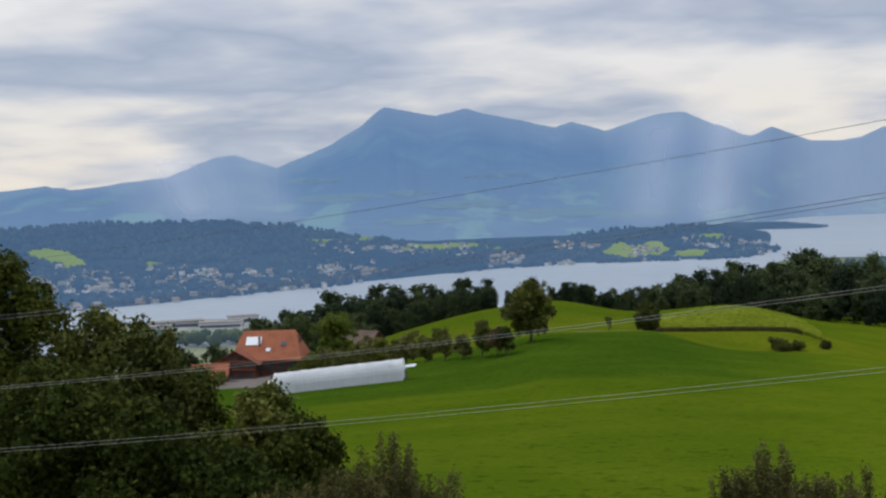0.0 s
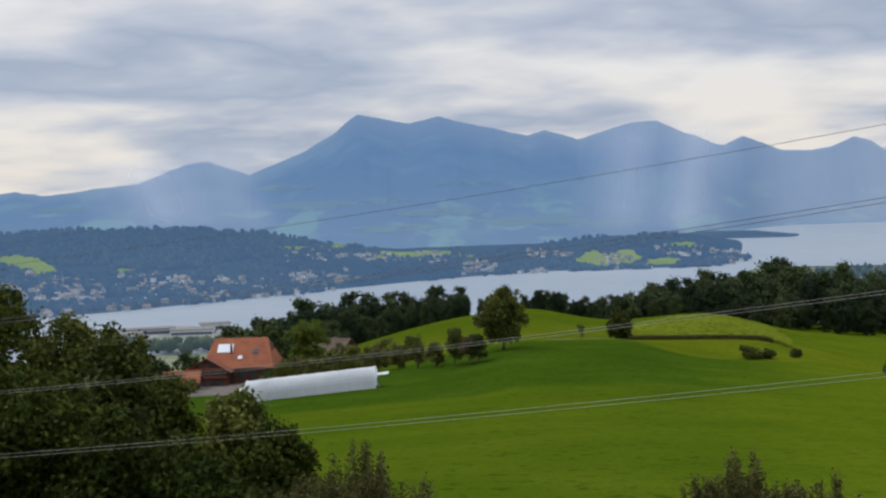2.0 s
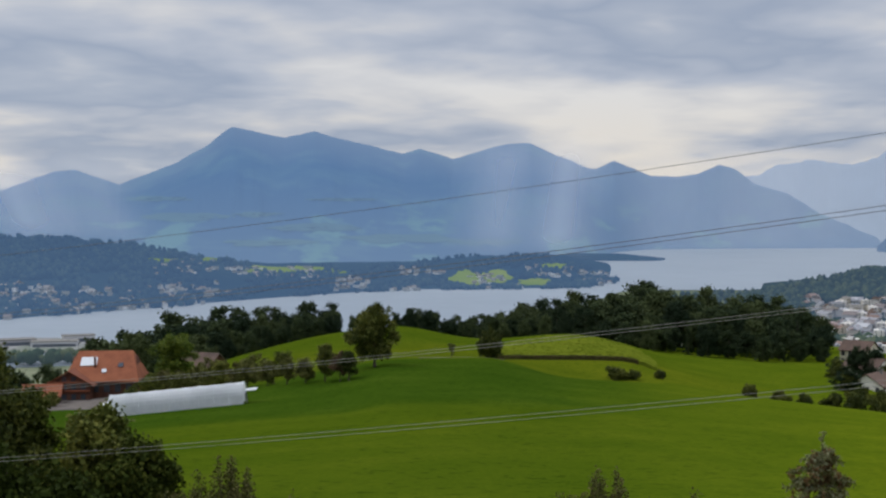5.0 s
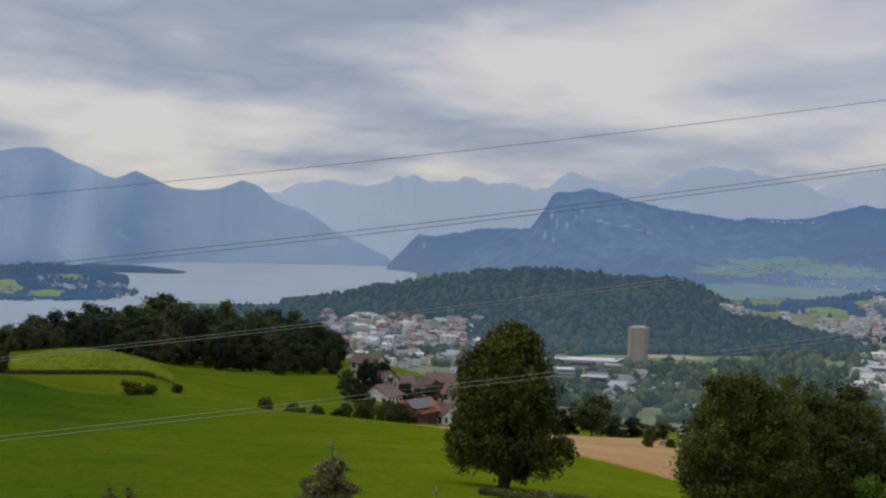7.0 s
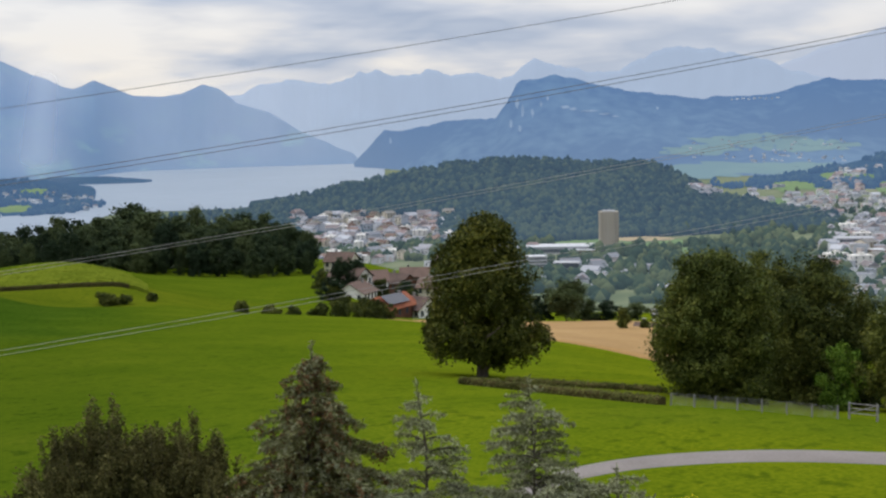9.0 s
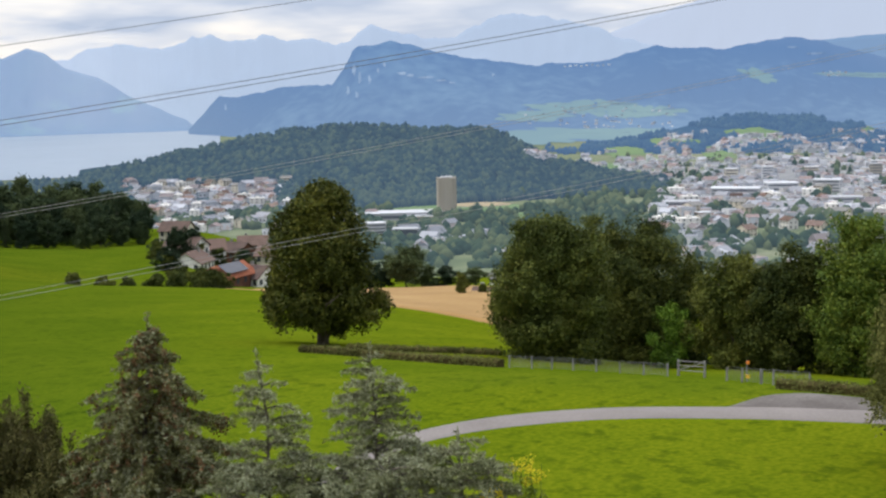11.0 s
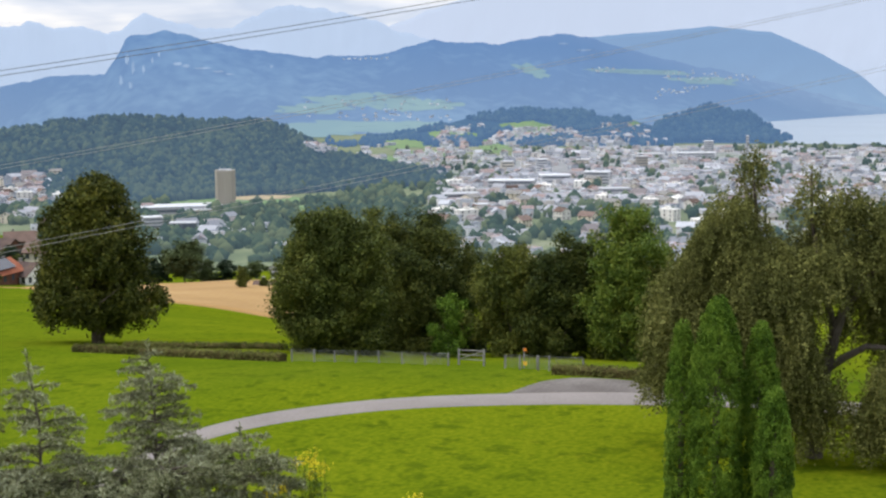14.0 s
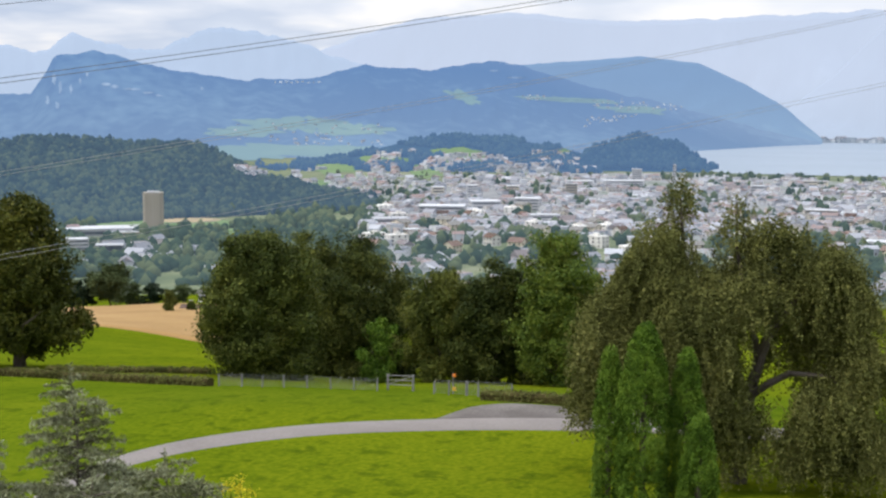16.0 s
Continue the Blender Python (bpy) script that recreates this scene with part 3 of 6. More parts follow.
def blob_crown(seed, blobs, clumps, per, leaf, spread):
    """Leaves in clumps over bosses that stand on the shells of several lobes (x, y, z, rx, ry, rz)."""
    rng = np.random.default_rng(seed)
    b = np.array(blobs, float)
    area = (b[:, 3] * b[:, 4] + b[:, 4] * b[:, 5] + b[:, 3] * b[:, 5])
    boss = max(14, int(clumps / 11))
    pick = rng.choice(len(b), boss, p=area / area.sum())
    d = rng.normal(0, 1, (boss, 3))
    d /= np.linalg.norm(d, axis=1)[:, None]
    bc = b[pick, :3] + d * b[pick, 3:] * rng.uniform(0.45, 0.95, (boss, 1))
    br = b[pick, 3:].mean(1) * rng.uniform(0.26, 0.44, boss)
    which = rng.integers(0, boss, clumps)
    e = rng.normal(0, 1, (clumps, 3)) + d[which] * 0.7 + np.array((0, 0, 0.35))
    e /= np.linalg.norm(e, axis=1)[:, None]
    c = bc[which] + e * (br[which] * rng.uniform(0.7, 1.08, clumps))[:, None]
    return leaves_at(rng, c, e, leaf, spread * 0.72, per, 0.8)


def tube(bm, pts, radii, sides=7):
    """A bent tapering limb along pts."""
    rings = []
    for i, (p, r) in enumerate(zip(pts, radii)):
        p = Vector(p)
        a = Vector(pts[min(i + 1, len(pts) - 1)]) - Vector(pts[max(i - 1, 0)])
        q = a.normalized().to_track_quat("Z", "Y")
        rings.append([bm.verts.new(p + q @ Vector((r * math.cos(2 * math.pi * k / sides), r * math.sin(2 * math.pi * k / sides), 0))) for k in range(sides)])
    for a, b in zip(rings, rings[1:]):
        for k in range(sides):
            bm.faces.new((a[k], a[(k + 1) % sides], b[(k + 1) % sides], b[k]))
    bm.faces.new(rings[-1])
    bm.faces.new(rings[0][::-1])


def trunk_mesh(seed, height, radius, crown_from, limbs, reach, lean=(0, 0)):
    rng = random.Random(seed)
    bm = bmesh.new()
    mid = [Vector((lean[0] * q + rng.uniform(-1, 1) * 0.04 * height * q, lean[1] * q + rng.uniform(-1, 1) * 0.04 * height * q, height * q)) for q in (0, 0.04, 0.2, 0.4, 0.6, 0.8, 0.95)]
    mid[0].z = -0.4
    tube(bm, mid, [radius * k for k in (1.5, 1.1, 0.95, 0.75, 0.5, 0.28, 0.08)], 9)
    for i in range(limbs):
        q = crown_from + (0.85 - crown_from) * i / max(1, limbs - 1)
        k = q * 6
        k0 = min(5, int(k))
        base = mid[k0].lerp(mid[k0 + 1], k - k0)
        a = i * 2.4 + rng.uniform(-0.4, 0.4)
        ln = reach * (1.05 - 0.6 * q) * rng.uniform(0.75, 1.1)
        dirn = Vector((math.cos(a), math.sin(a), rng.uniform(0.35, 0.9)))
        pts = [base, base + dirn * ln * 0.4, base + dirn * ln * 0.75 + Vector((0, 0, 0.06 * ln)), base + dirn * ln]
        r0 = radius * 0.5 * (1.1 - q)
        tube(bm, pts, [r0, r0 * 0.7, r0 * 0.4, r0 * 0.12], 6)
        for j in range(2):
            b2 = pts[1 + j]
            d2 = (dirn + Vector((rng.uniform(-1, 1), rng.uniform(-1, 1), rng.uniform(-0.2, 0.6)))).normalized()
            tube(bm, [b2, b2 + d2 * ln * 0.3, b2 + d2 * ln * 0.5 + Vector((0, 0, 0.05))], [r0 * 0.45, r0 * 0.25, r0 * 0.06], 5)
    return bm


def leafy(name, place, blobs, height, material, label, category="tree", seed=1, clumps=900, per=16, leaf=0.16, spread=0.32, trunk=0.25,
          crown_from=0.25, limbs=9, reach=None, group="", lean=(0, 0), size=1.0):
    ob = empty(name, place, label, category, group, -math.degrees(math.atan2(place.x, place.y)))
    blobs, height, leaf, spread, trunk = [[c * size for c in b] for b in blobs], height * size, leaf * size, spread * size, trunk * size
    reach = reach or max(b[3] for b in blobs) * 1.1
    part("trunk", trunk_mesh(seed, height, trunk, crown_from, limbs, reach, lean), BARK, ob)
    link("crown", quads("crown", blob_crown(seed, blobs, clumps, per, leaf, spread), material), ob)
    return ob


def grown(name, az, dip, top, wide, material, label, bottom=0.03, n=13, taper=0.68, level=0.38, place=None, **more):
    """A broadleaf tree at its foot's dip, its top's height angle and its width in degrees."""
    at = place or sit(az, dip)
    r = at.xy.length
    h = EYE + r * math.tan(radians(top)) - at.z
    return leafy(name, at, lobes(more.get("seed", 1), r * radians(wide), h * 0.95, bottom, n, taper, level), h * 0.86, material, label, **more)


def lobes(seed, width, height, bottom=0.2, n=12, taper=0.5, wide=0.42):
    """Lobes of an uneven broadleaf crown; wide: level of its greatest width."""
    rng = random.Random(seed)
    out = []
    for i in range(n):
        q = (i + 0.5) / n
        z = height * (bottom + (1 - bottom) * q * 0.92)
        x = 1 - abs(q - wide) / (1 - wide if q > wide else wide)
        rad = width / 2 * (taper + (1 - taper) * math.sqrt(max(0.0, x)))
        a = i * 2.399 + rng.uniform(-0.5, 0.5)
        off = rad * rng.uniform(0.3, 0.55) * (1 - 0.6 * (q > 0.85))
        r = rad * rng.uniform(0.5, 0.68)
        out.append((off * math.cos(a), off * math.sin(a), z, r, r, r * rng.uniform(0.7, 0.95)))
    return out


def conifer(name, place, height, width, material, label, seed, whorls=16, needles=26, leaf=0.09, bare=0.06, droop=0.25, up=0.0, gaps=0.15, category="tree", lean=(0, 0), group="", shape=0.8, thin=0.24):
    rng, nr = random.Random(seed), np.random.default_rng(seed)
    ob = empty(name, place, label, category, group, -math.degrees(math.atan2(place.x, place.y)))
    bm = bmesh.new()
    tube(bm, [(0, 0, -0.4), (lean[0] * 0.2, lean[1] * 0.2, height * 0.3), (lean[0] * 0.6, lean[1] * 0.6, height * 0.7), (lean[0], lean[1], height)], [height * 0.022, height * 0.017, height * 0.01, 0.012], 8)
    cen, out, spr = [], [], []
    for i in range(whorls):
        q = bare + (1 - bare) * (i / whorls) ** 0.9
        ln = width / 2 * (1 - q) ** shape + 0.10
        for j in range(6 if q < 0.8 else 5):
            if rng.random() < gaps:
                continue
            a = j * math.tau / 6 + i * 0.7 + rng.uniform(-0.3, 0.3)
            l2 = ln * rng.uniform(0.65, 1.2)
            z0 = q * height + rng.uniform(-0.06, 0.06) * height / whorls * 4
            base = Vector((lean[0] * q, lean[1] * q, z0))
            pts = [base + Vector((math.cos(a) * l2 * s, math.sin(a) * l2 * s, l2 * (up * s - droop * s * (1.5 - s)))) for s in (0, 0.35, 0.7, 1.0)]
            tube(bm, pts, [0.03, 0.022, 0.014, 0.006], 4)
            k = max(3, int(l2 / 0.11))
            for s in range(k):
                u = 0.18 + 0.82 * s / k
                f = u * 3
                f0 = min(2, int(f))
                p = pts[f0].lerp(pts[f0 + 1], f - f0)
                side = Vector((-math.sin(a), math.cos(a), 0)) * rng.uniform(-1, 1) * 0.30 * l2 * (1.05 - u)
                cen.append(p + side)
                out.append((0, 0, 1))
                spr.append(0.05 + 0.03 * rng.random())
    part("trunk", bm, BARK, ob)
    v = leaves_at(nr, np.array(cen), np.array(out, float), leaf, np.array(spr), needles, 0.35, thin)
    link("foliage", quads("foliage", v, material), ob)
    return ob


def sprays(rng, starts, ends, step, size, per, thin, jitter):
    """Needles or small leaves set all along short twigs from starts to ends."""
    ln = np.linalg.norm(ends - starts, axis=1)
    k = np.maximum(2, (ln / step).astype(int))
    t = np.concatenate([np.linspace(0.05, 1.0, q) for q in k])
    a, d = np.repeat(starts, k, 0), np.repeat(ends - starts, k, 0)
    c = np.repeat(a + d * t[:, None], per, 0)
    d = np.repeat(d / np.linalg.norm(d, axis=1)[:, None], per, 0)
    c = c + rng.normal(0, jitter, c.shape)
    u = d * 0.55 + rng.normal(0, 0.6, c.shape)
    u /= np.linalg.norm(u, axis=1)[:, None]
    w = np.cross(u, rng.normal(0, 1, c.shape))
    w /= np.linalg.norm(w, axis=1)[:, None] + 1e-9
    s = size * rng.uniform(0.6, 1.3, (len(c), 1))
    u, w = u * s, w * s * thin
    return np.stack([c - u * 0.2, c + u * 0.4 - w, c + u, c + u * 0.4 + w], 1)


def layered_conifer(name, place, height, reach, material, label, seed, tiers=14, arms=6, droop=0.1, lift=0.1, gaps=0.15, top=0.05, bare=0.1, power=0.9, lean=(0, 0), group="", step=0.055, size=0.075, per=4, thin=0.16, hang=0.12, cones=0, flat_top=False):
    """Conifer of level boughs; each carries a flat fan of side twigs set with needles."""
    rg, nr = random.Random(seed), np.random.default_rng(seed)
    ob = empty(name, place, label, "tree", group, -math.degrees(math.atan2(place.x, place.y)))
    bm = bmesh.new()
    axis = [Vector((lean[0] * q ** 1.5 + 0.03 * height * math.sin(q * 5 + seed) * q, lean[1] * q, height * q)) for q in (0, 0.25, 0.5, 0.75, 1.0)]
    axis[0].z = -0.4
    tube(bm, axis, [height * 0.024, height * 0.018, height * 0.012, height * 0.006, 0.008], 8)

    def stem(q):
        f = min(3.999, q * 4)
        i = int(f)
        return axis[i].lerp(axis[i + 1], f - i)

    part("trunk", bm, BARK, ob)
    st, en, tips = [], [], []
    for i in range(tiers):
        q0 = bare + (1 - bare) * i / tiers
        for j in range(arms):
            if rg.random() < gaps:
                continue
            q = min(0.985, q0 + rg.uniform(-0.5, 0.5) * (1 - bare) / tiers)
            wide = (1 - q) ** power if not flat_top else (1 - 0.35 * q) * (1 if q < 0.9 else 0.8)
            ln = (reach * wide + top) * rg.uniform(0.6, 1.12)
            a = j * math.tau / arms + i * 1.1 + rg.uniform(-0.35, 0.35)
            ca, sa = math.cos(a), math.sin(a)
            base = stem(q)
            pts = [base + Vector((ca * ln * u, sa * ln * u, ln * (lift * u * (1.6 - u) - droop * u * u))) for u in (0, 0.3, 0.65, 1.0)]
            bm = bmesh.new()
            tube(bm, pts, [0.012 + 0.012 * ln, 0.010 + 0.009 * ln, 0.006 + 0.004 * ln, 0.004], 4)
            part("bough", bm, BARK, ob)
            n = max(3, int(ln / 0.10))
            for k in range(n):
                u = 0.15 + 0.85 * (k + rg.random()) / n
                f = min(2.999, u * 3)
                m = int(f)
                p = pts[m].lerp(pts[m + 1], f - m)
                side = -1 if k % 2 else 1
                b = a + side * rg.uniform(0.5, 1.1)
                tl = (0.10 + 0.30 * ln * (1.05 - u)) * rg.uniform(0.6, 1.2)
                st.append(p)
                en.append(p + Vector((math.cos(b) * tl, math.sin(b) * tl, -hang * tl * rg.uniform(0, 2) + 0.03)))
                if rg.random() < cones:
                    tips.append(p)
            st.append(pts[2])
            en.append(pts[3] + (pts[3] - pts[2]) * 0.25)
    # leading shoot
    st.append(stem(0.86))
    en.append(axis[4] + Vector((0, 0, 0.03 * height)))
    link("foliage", quads("foliage", sprays(nr, np.array(st), np.array(en), step, size, per, thin, 0.018), material), ob)
    if tips:
        p = np.array(tips) + nr.normal(0, 0.05, (len(tips), 3))
        link("cone_cover", quads("cone_cover", sprays(nr, p, p - np.array((0, 0, 0.16)), 0.035, 0.06, 7, 0.5, 0.04), CONE), ob, "brown hanging cones and dead needles")
    return ob


def twiggy_shrub(place, wide, high_, seed):
    """Upright shoots fanning from the ground, leafy along their upper part."""
    rg, nr = random.Random(seed), np.random.default_rng(seed)
    ob = empty("shrub", place, "thin brownish-green shrub below the lookout", "shrub", "shrubs below the lookout")
    bm = bmesh.new()
    st, en = [], []
    for i in range(int(46 * wide)):
        a, q = rg.uniform(0, math.tau), rg.random() ** 0.6
        foot = Vector((math.cos(a), math.sin(a), 0)) * wide * 0.32 * q
        tip = Vector((math.cos(a) * wide * 0.85 * q, math.sin(a) * wide * 0.85 * q, high_ * (1.0 - 0.45 * q * q) * rg.uniform(0.62, 1.0)))
        mid = foot.lerp(tip, 0.55) + Vector((rg.uniform(-.1, .1), rg.uniform(-.1, .1), 0.05))
        tube(bm, [foot - Vector((0, 0, 0.2)), mid, tip], [0.022, 0.013, 0.004], 4)
        for k in range(9):
            u = 0.22 + 0.78 * k / 9
            p = foot.lerp(mid, u / 0.55) if u < 0.55 else mid.lerp(tip, (u - 0.55) / 0.45)
            b = rg.uniform(0, math.tau)
            tl = 0.42 * (1.15 - u) * rg.uniform(0.6, 1.2) + 0.06
            st.append(p)
            en.append(p + Vector((math.cos(b) * tl, math.sin(b) * tl, tl * rg.uniform(0.3, 1.0))))
        st.append(mid)
        en.append(tip)
    part("stem", bm, BARK, ob)
    link("foliage", quads("foliage", sprays(nr, np.array(st), np.array(en), 0.05, 0.065, 5, 0.45, 0.06), LEAF_SHRUB), ob)
    return ob


def weeping_tree(place, seed):
    """Old pear: a leaning trunk, three upright limbs, arching boughs and curtains of hanging twigs."""
    rg, nr = random.Random(seed), np.random.default_rng(seed)
    ob = empty("pear_tree", place, "old spreading pear tree with drooping olive foliage and bare brown limbs", "tree", turn=-math.degrees(math.atan2(place.x, place.y)))
    limbs = [[(0, 0, -0.4), (0.05, 0, 1.4), (0.3, 0.1, 3.2), (0.85, 0.1, 5.0), (1.1, 0.2, 6.6), (1.0, 0.3, 8.0)],
             [(0.2, 0.1, 2.6), (-0.5, 0.2, 4.2), (-1.5, 0.2, 5.6), (-1.9, 0.1, 7.2), (-2.1, 0, 9.3)],
             [(0.5, 0.1, 4.0), (0.1, 0.3, 5.6), (-0.3, 0.3, 7.2), (-0.35, 0.3, 9.0)],
             [(0.8, 0.1, 4.8), (1.8, 0.1, 6.3), (2.9, 0, 6.7), (3.7, 0, 5.9)],
             [(0.2, 0, 2.8), (1.4, -0.3, 3.7), (2.7, -0.5, 3.7), (3.7, -0.5, 2.7)],
             [(-0.6, 0.1, 4.3), (-2.2, -0.2, 5.3), (-3.6, -0.2, 5.2), (-4.6, -0.1, 4.1)],
             [(0.1, 0, 2.2), (-1.1, -0.8, 3.4), (-2.4, -1.2, 3.9), (-3.4, -1.3, 3.0)],
             [(0.9, 0.2, 5.4), (1.9, 0.9, 5.6), (2.8, 1.2, 4.8)]]
    wide = [0.30, 0.17, 0.15, 0.14, 0.14, 0.13, 0.12, 0.10]
    for i, (pts, r) in enumerate(zip(limbs, wide)):
        bm = bmesh.new()
        n = len(pts)
        bent = []
        for k in range(4 * (n - 1) + 1):
            u = k / 4
            m = min(n - 2, int(u))
            p = Vector(pts[m]).lerp(Vector(pts[m + 1]), u - m)
            bent.append(p + Vector((noise.noise((u * 1.3, i, seed)), noise.noise((u * 1.3, i, seed + 5)), 0)) * 0.22 * min(1, u))
        tube(bm, bent, [r * (1 - 0.85 * k / (len(bent) - 1)) * (1.35 if i == 0 and k == 0 else 1) for k in range(len(bent))], 8)
        part("trunk" if i == 0 else "limb", bm, BARK, ob)
    masses = [(-4.0, 0, 4.5, 1.2, 1.6, 1.3, 1.3), (-3.2, 0.2, 6.0, 1.3, 1.6, 1.1, 1.3), (-2.6, -0.4, 7.4, 1.0, 1.3, 0.9, 0.9), (-2.1, 0, 8.9, 0.5, 0.6, 0.8, 0.45), (-1.5, -1.0, 5.6, 1.4, 1.2, 1.4, 1.3), (-2.4, -1.2, 3.8, 1.4, 1.1, 1.2, 1.2),
              (-0.9, -1.3, 3.6, 0.9, 0.9, 1.5, 0.9), (-0.4, 0.3, 8.4, 0.45, 0.6, 0.8, 0.4), (0.9, 0.2, 7.7, 1.0, 1.1, 0.7, 0.7), (2.3, 0.2, 7.0, 1.2, 1.2, 0.8, 0.75), (3.3, 0, 5.8, 0.8, 1.1, 0.9, 0.5), (3.6, -0.2, 4.0, 0.8, 1.1, 1.0, 0.5),
              (2.6, -0.8, 2.9, 1.1, 1.1, 0.9, 0.7), (1.7, 1.2, 4.6, 1.1, 0.9, 1.3, 0.4), (3.5, 0.5, 2.2, 1.0, 1.1, 0.7, 0.5), (-0.2, 1.2, 6.4, 1.2, 0.9, 1.2, 0.45), (0.4, -0.9, 2.3, 0.7, 0.7, 0.8, 0.35), (-4.6, 0, 2.9, 0.6, 0.9, 0.8, 0.8), (0.2, -0.9, 6.3, 0.9, 0.6, 0.8, 0.5), (2.0, -0.7, 1.7, 0.9, 0.8, 0.5, 0.9), (3.8, -0.4, 1.5, 0.9, 0.9, 0.5, 0.9), (3.0, 1.0, 3.2, 1.0, 0.8, 1.0, 0.7), (-0.3, -1.0, 2.0, 0.7, 0.6, 0.8, 0.8), (1.6, 0.8, 6.0, 0.9, 0.8, 0.7, 0.5)]
    b = np.array(masses)
    area = (b[:, 3] * b[:, 4] + b[:, 4] * b[:, 5] + b[:, 3] * b[:, 5]) * b[:, 6]
    # twigs grow in tufts from boughs within each mass
    tufts = 1600
    pick = nr.choice(len(b), tufts, p=area / area.sum())
    d = nr.normal(0, 1, (tufts, 3)) + np.array((0, 0, 0.5))
    d /= np.linalg.norm(d, axis=1)[:, None]
    c = b[pick, :3] + d * b[pick, 3:6] * nr.uniform(0.35, 1.0, (tufts, 1))
    per = 9
    base = np.repeat(c, per, 0) + nr.normal(0, 0.17, (tufts * per, 3))
    out = np.repeat(d, per, 0) * np.array((0.35, 0.35, 0.0)) + nr.normal(0, 0.22, (tufts * per, 3))
    fall = nr.uniform(0.35, 1.25, (tufts * per, 1)) * np.repeat(np.where(c[:, 2:] > 7.6, 0.4, 1.0), per, 0)
    end = base + out * fall + np.array((0, 0, -1.0)) * fall
    end[:, 2] = np.maximum(end[:, 2], 0.35)
    link("foliage", quads("foliage", sprays(nr, base, end, 0.07, 0.066, 3, 0.5, 0.06), LEAF_OLIVE), ob)
    up = base[::5]
    rise = up + nr.normal(0, 0.12, up.shape) + np.array((0, 0, 0.38)) * nr.uniform(0.3, 1.1, (len(up), 1))
    link("young_growth", quads("young_growth", sprays(nr, up, rise, 0.06, 0.058, 3, 0.45, 0.04), LEAF_OLIVE), ob)
    return ob


# big lime tree alone on the meadow
LIME = sit(32.4, 11.3)
LIME_K = (EYE + LIME.xy.length * math.tan(radians(-3.5)) - LIME.z) / 10.0
leafy("lime_tree", LIME, [(0.2, 0, 2.0, 3.3, 2.9, 0.95), (-1.2, 0, 2.7, 2.2, 2.6, 1.5), (1.6, 0, 2.6, 2.3, 2.6, 1.3), (0, 0, 4.2, 2.95, 2.8, 1.7), (-0.5, 0.6, 5.6, 2.8, 2.6, 1.5), (0.6, -0.5, 5.6, 2.5, 2.4, 1.4),
      (-0.3, 0, 7.0, 2.55, 2.4, 1.4), (0.35, 0, 8.0, 2.0, 1.9, 1.2), (-0.7, 0, 8.5, 1.5, 1.5, 1.0), (0.4, 0.2, 8.9, 1.2, 1.2, 0.9)],
      9.2, LEAF_LIME, "tall dense lime tree with yellowing top standing alone on the meadow", seed=11, clumps=2900, per=20, leaf=0.11, spread=0.24, trunk=0.33, crown_from=0.14, limbs=14, size=LIME_K)
# dense group by the fence
FINE = dict(per=34, leaf=0.092, spread=0.30, crown_from=0.12)
grown("beech_tree", 43.1, 12.2, -5.75, 5.9, LEAF_MID, "broad dome-shaped dark green tree behind the wire fence", seed=21, clumps=3900, **FINE)
grown("beech_tree", 46.9, 12.25, -5.55, 6.2, LEAF_DARK, "broad dark green tree behind the wire fence", seed=22, clumps=3900, **FINE)
grown("beech_tree", 44.9, 11.9, -5.6, 4.6, LEAF_MID, "dark green tree inside the dense group", seed=27, clumps=1500, **FINE)
grown("maple_tree", 51.5, 12.45, -7.0, 4.4, LEAF_MID, "dark green tree at the meadow's edge", seed=23, clumps=1500, **FINE)
grown("maple_tree", 54.2, 12.5, -6.9, 4.6, LEAF_DARK, "dark green maple at the meadow's edge", seed=24, clumps=1600, **FINE)
grown("ash_tree", 57.1, 12.6, -4.6, 4.3, LEAF_BRIGHT, "tall lighter green tree at the meadow's edge", taper=0.6, level=0.5, seed=25, clumps=1700, **FINE)
grown("hazel_shrub", 48.6, 12.5, -9.4, 2.3, THUJA, "yellow-green shrub behind the fence", category="shrub", seed=26, clumps=420, per=16, leaf=0.09, spread=0.2, trunk=0.08)
for az, dep, top, w, sd in ((49.6, 12.3, -7.9, 3.4, 28), (52.9, 12.45, -8.6, 3.0, 29), (55.8, 12.5, -8.2, 3.4, 30), (58.9, 12.6, -8.4, 3.6, 32)):
    grown("hazel_shrub", az, dep, top, w, LEAF_DARK, "dark undergrowth shrub between the trees", category="shrub", seed=sd, clumps=900, **FINE)
# old pear tree
weeping_tree(on_ground(65.6, 39.5), 31)


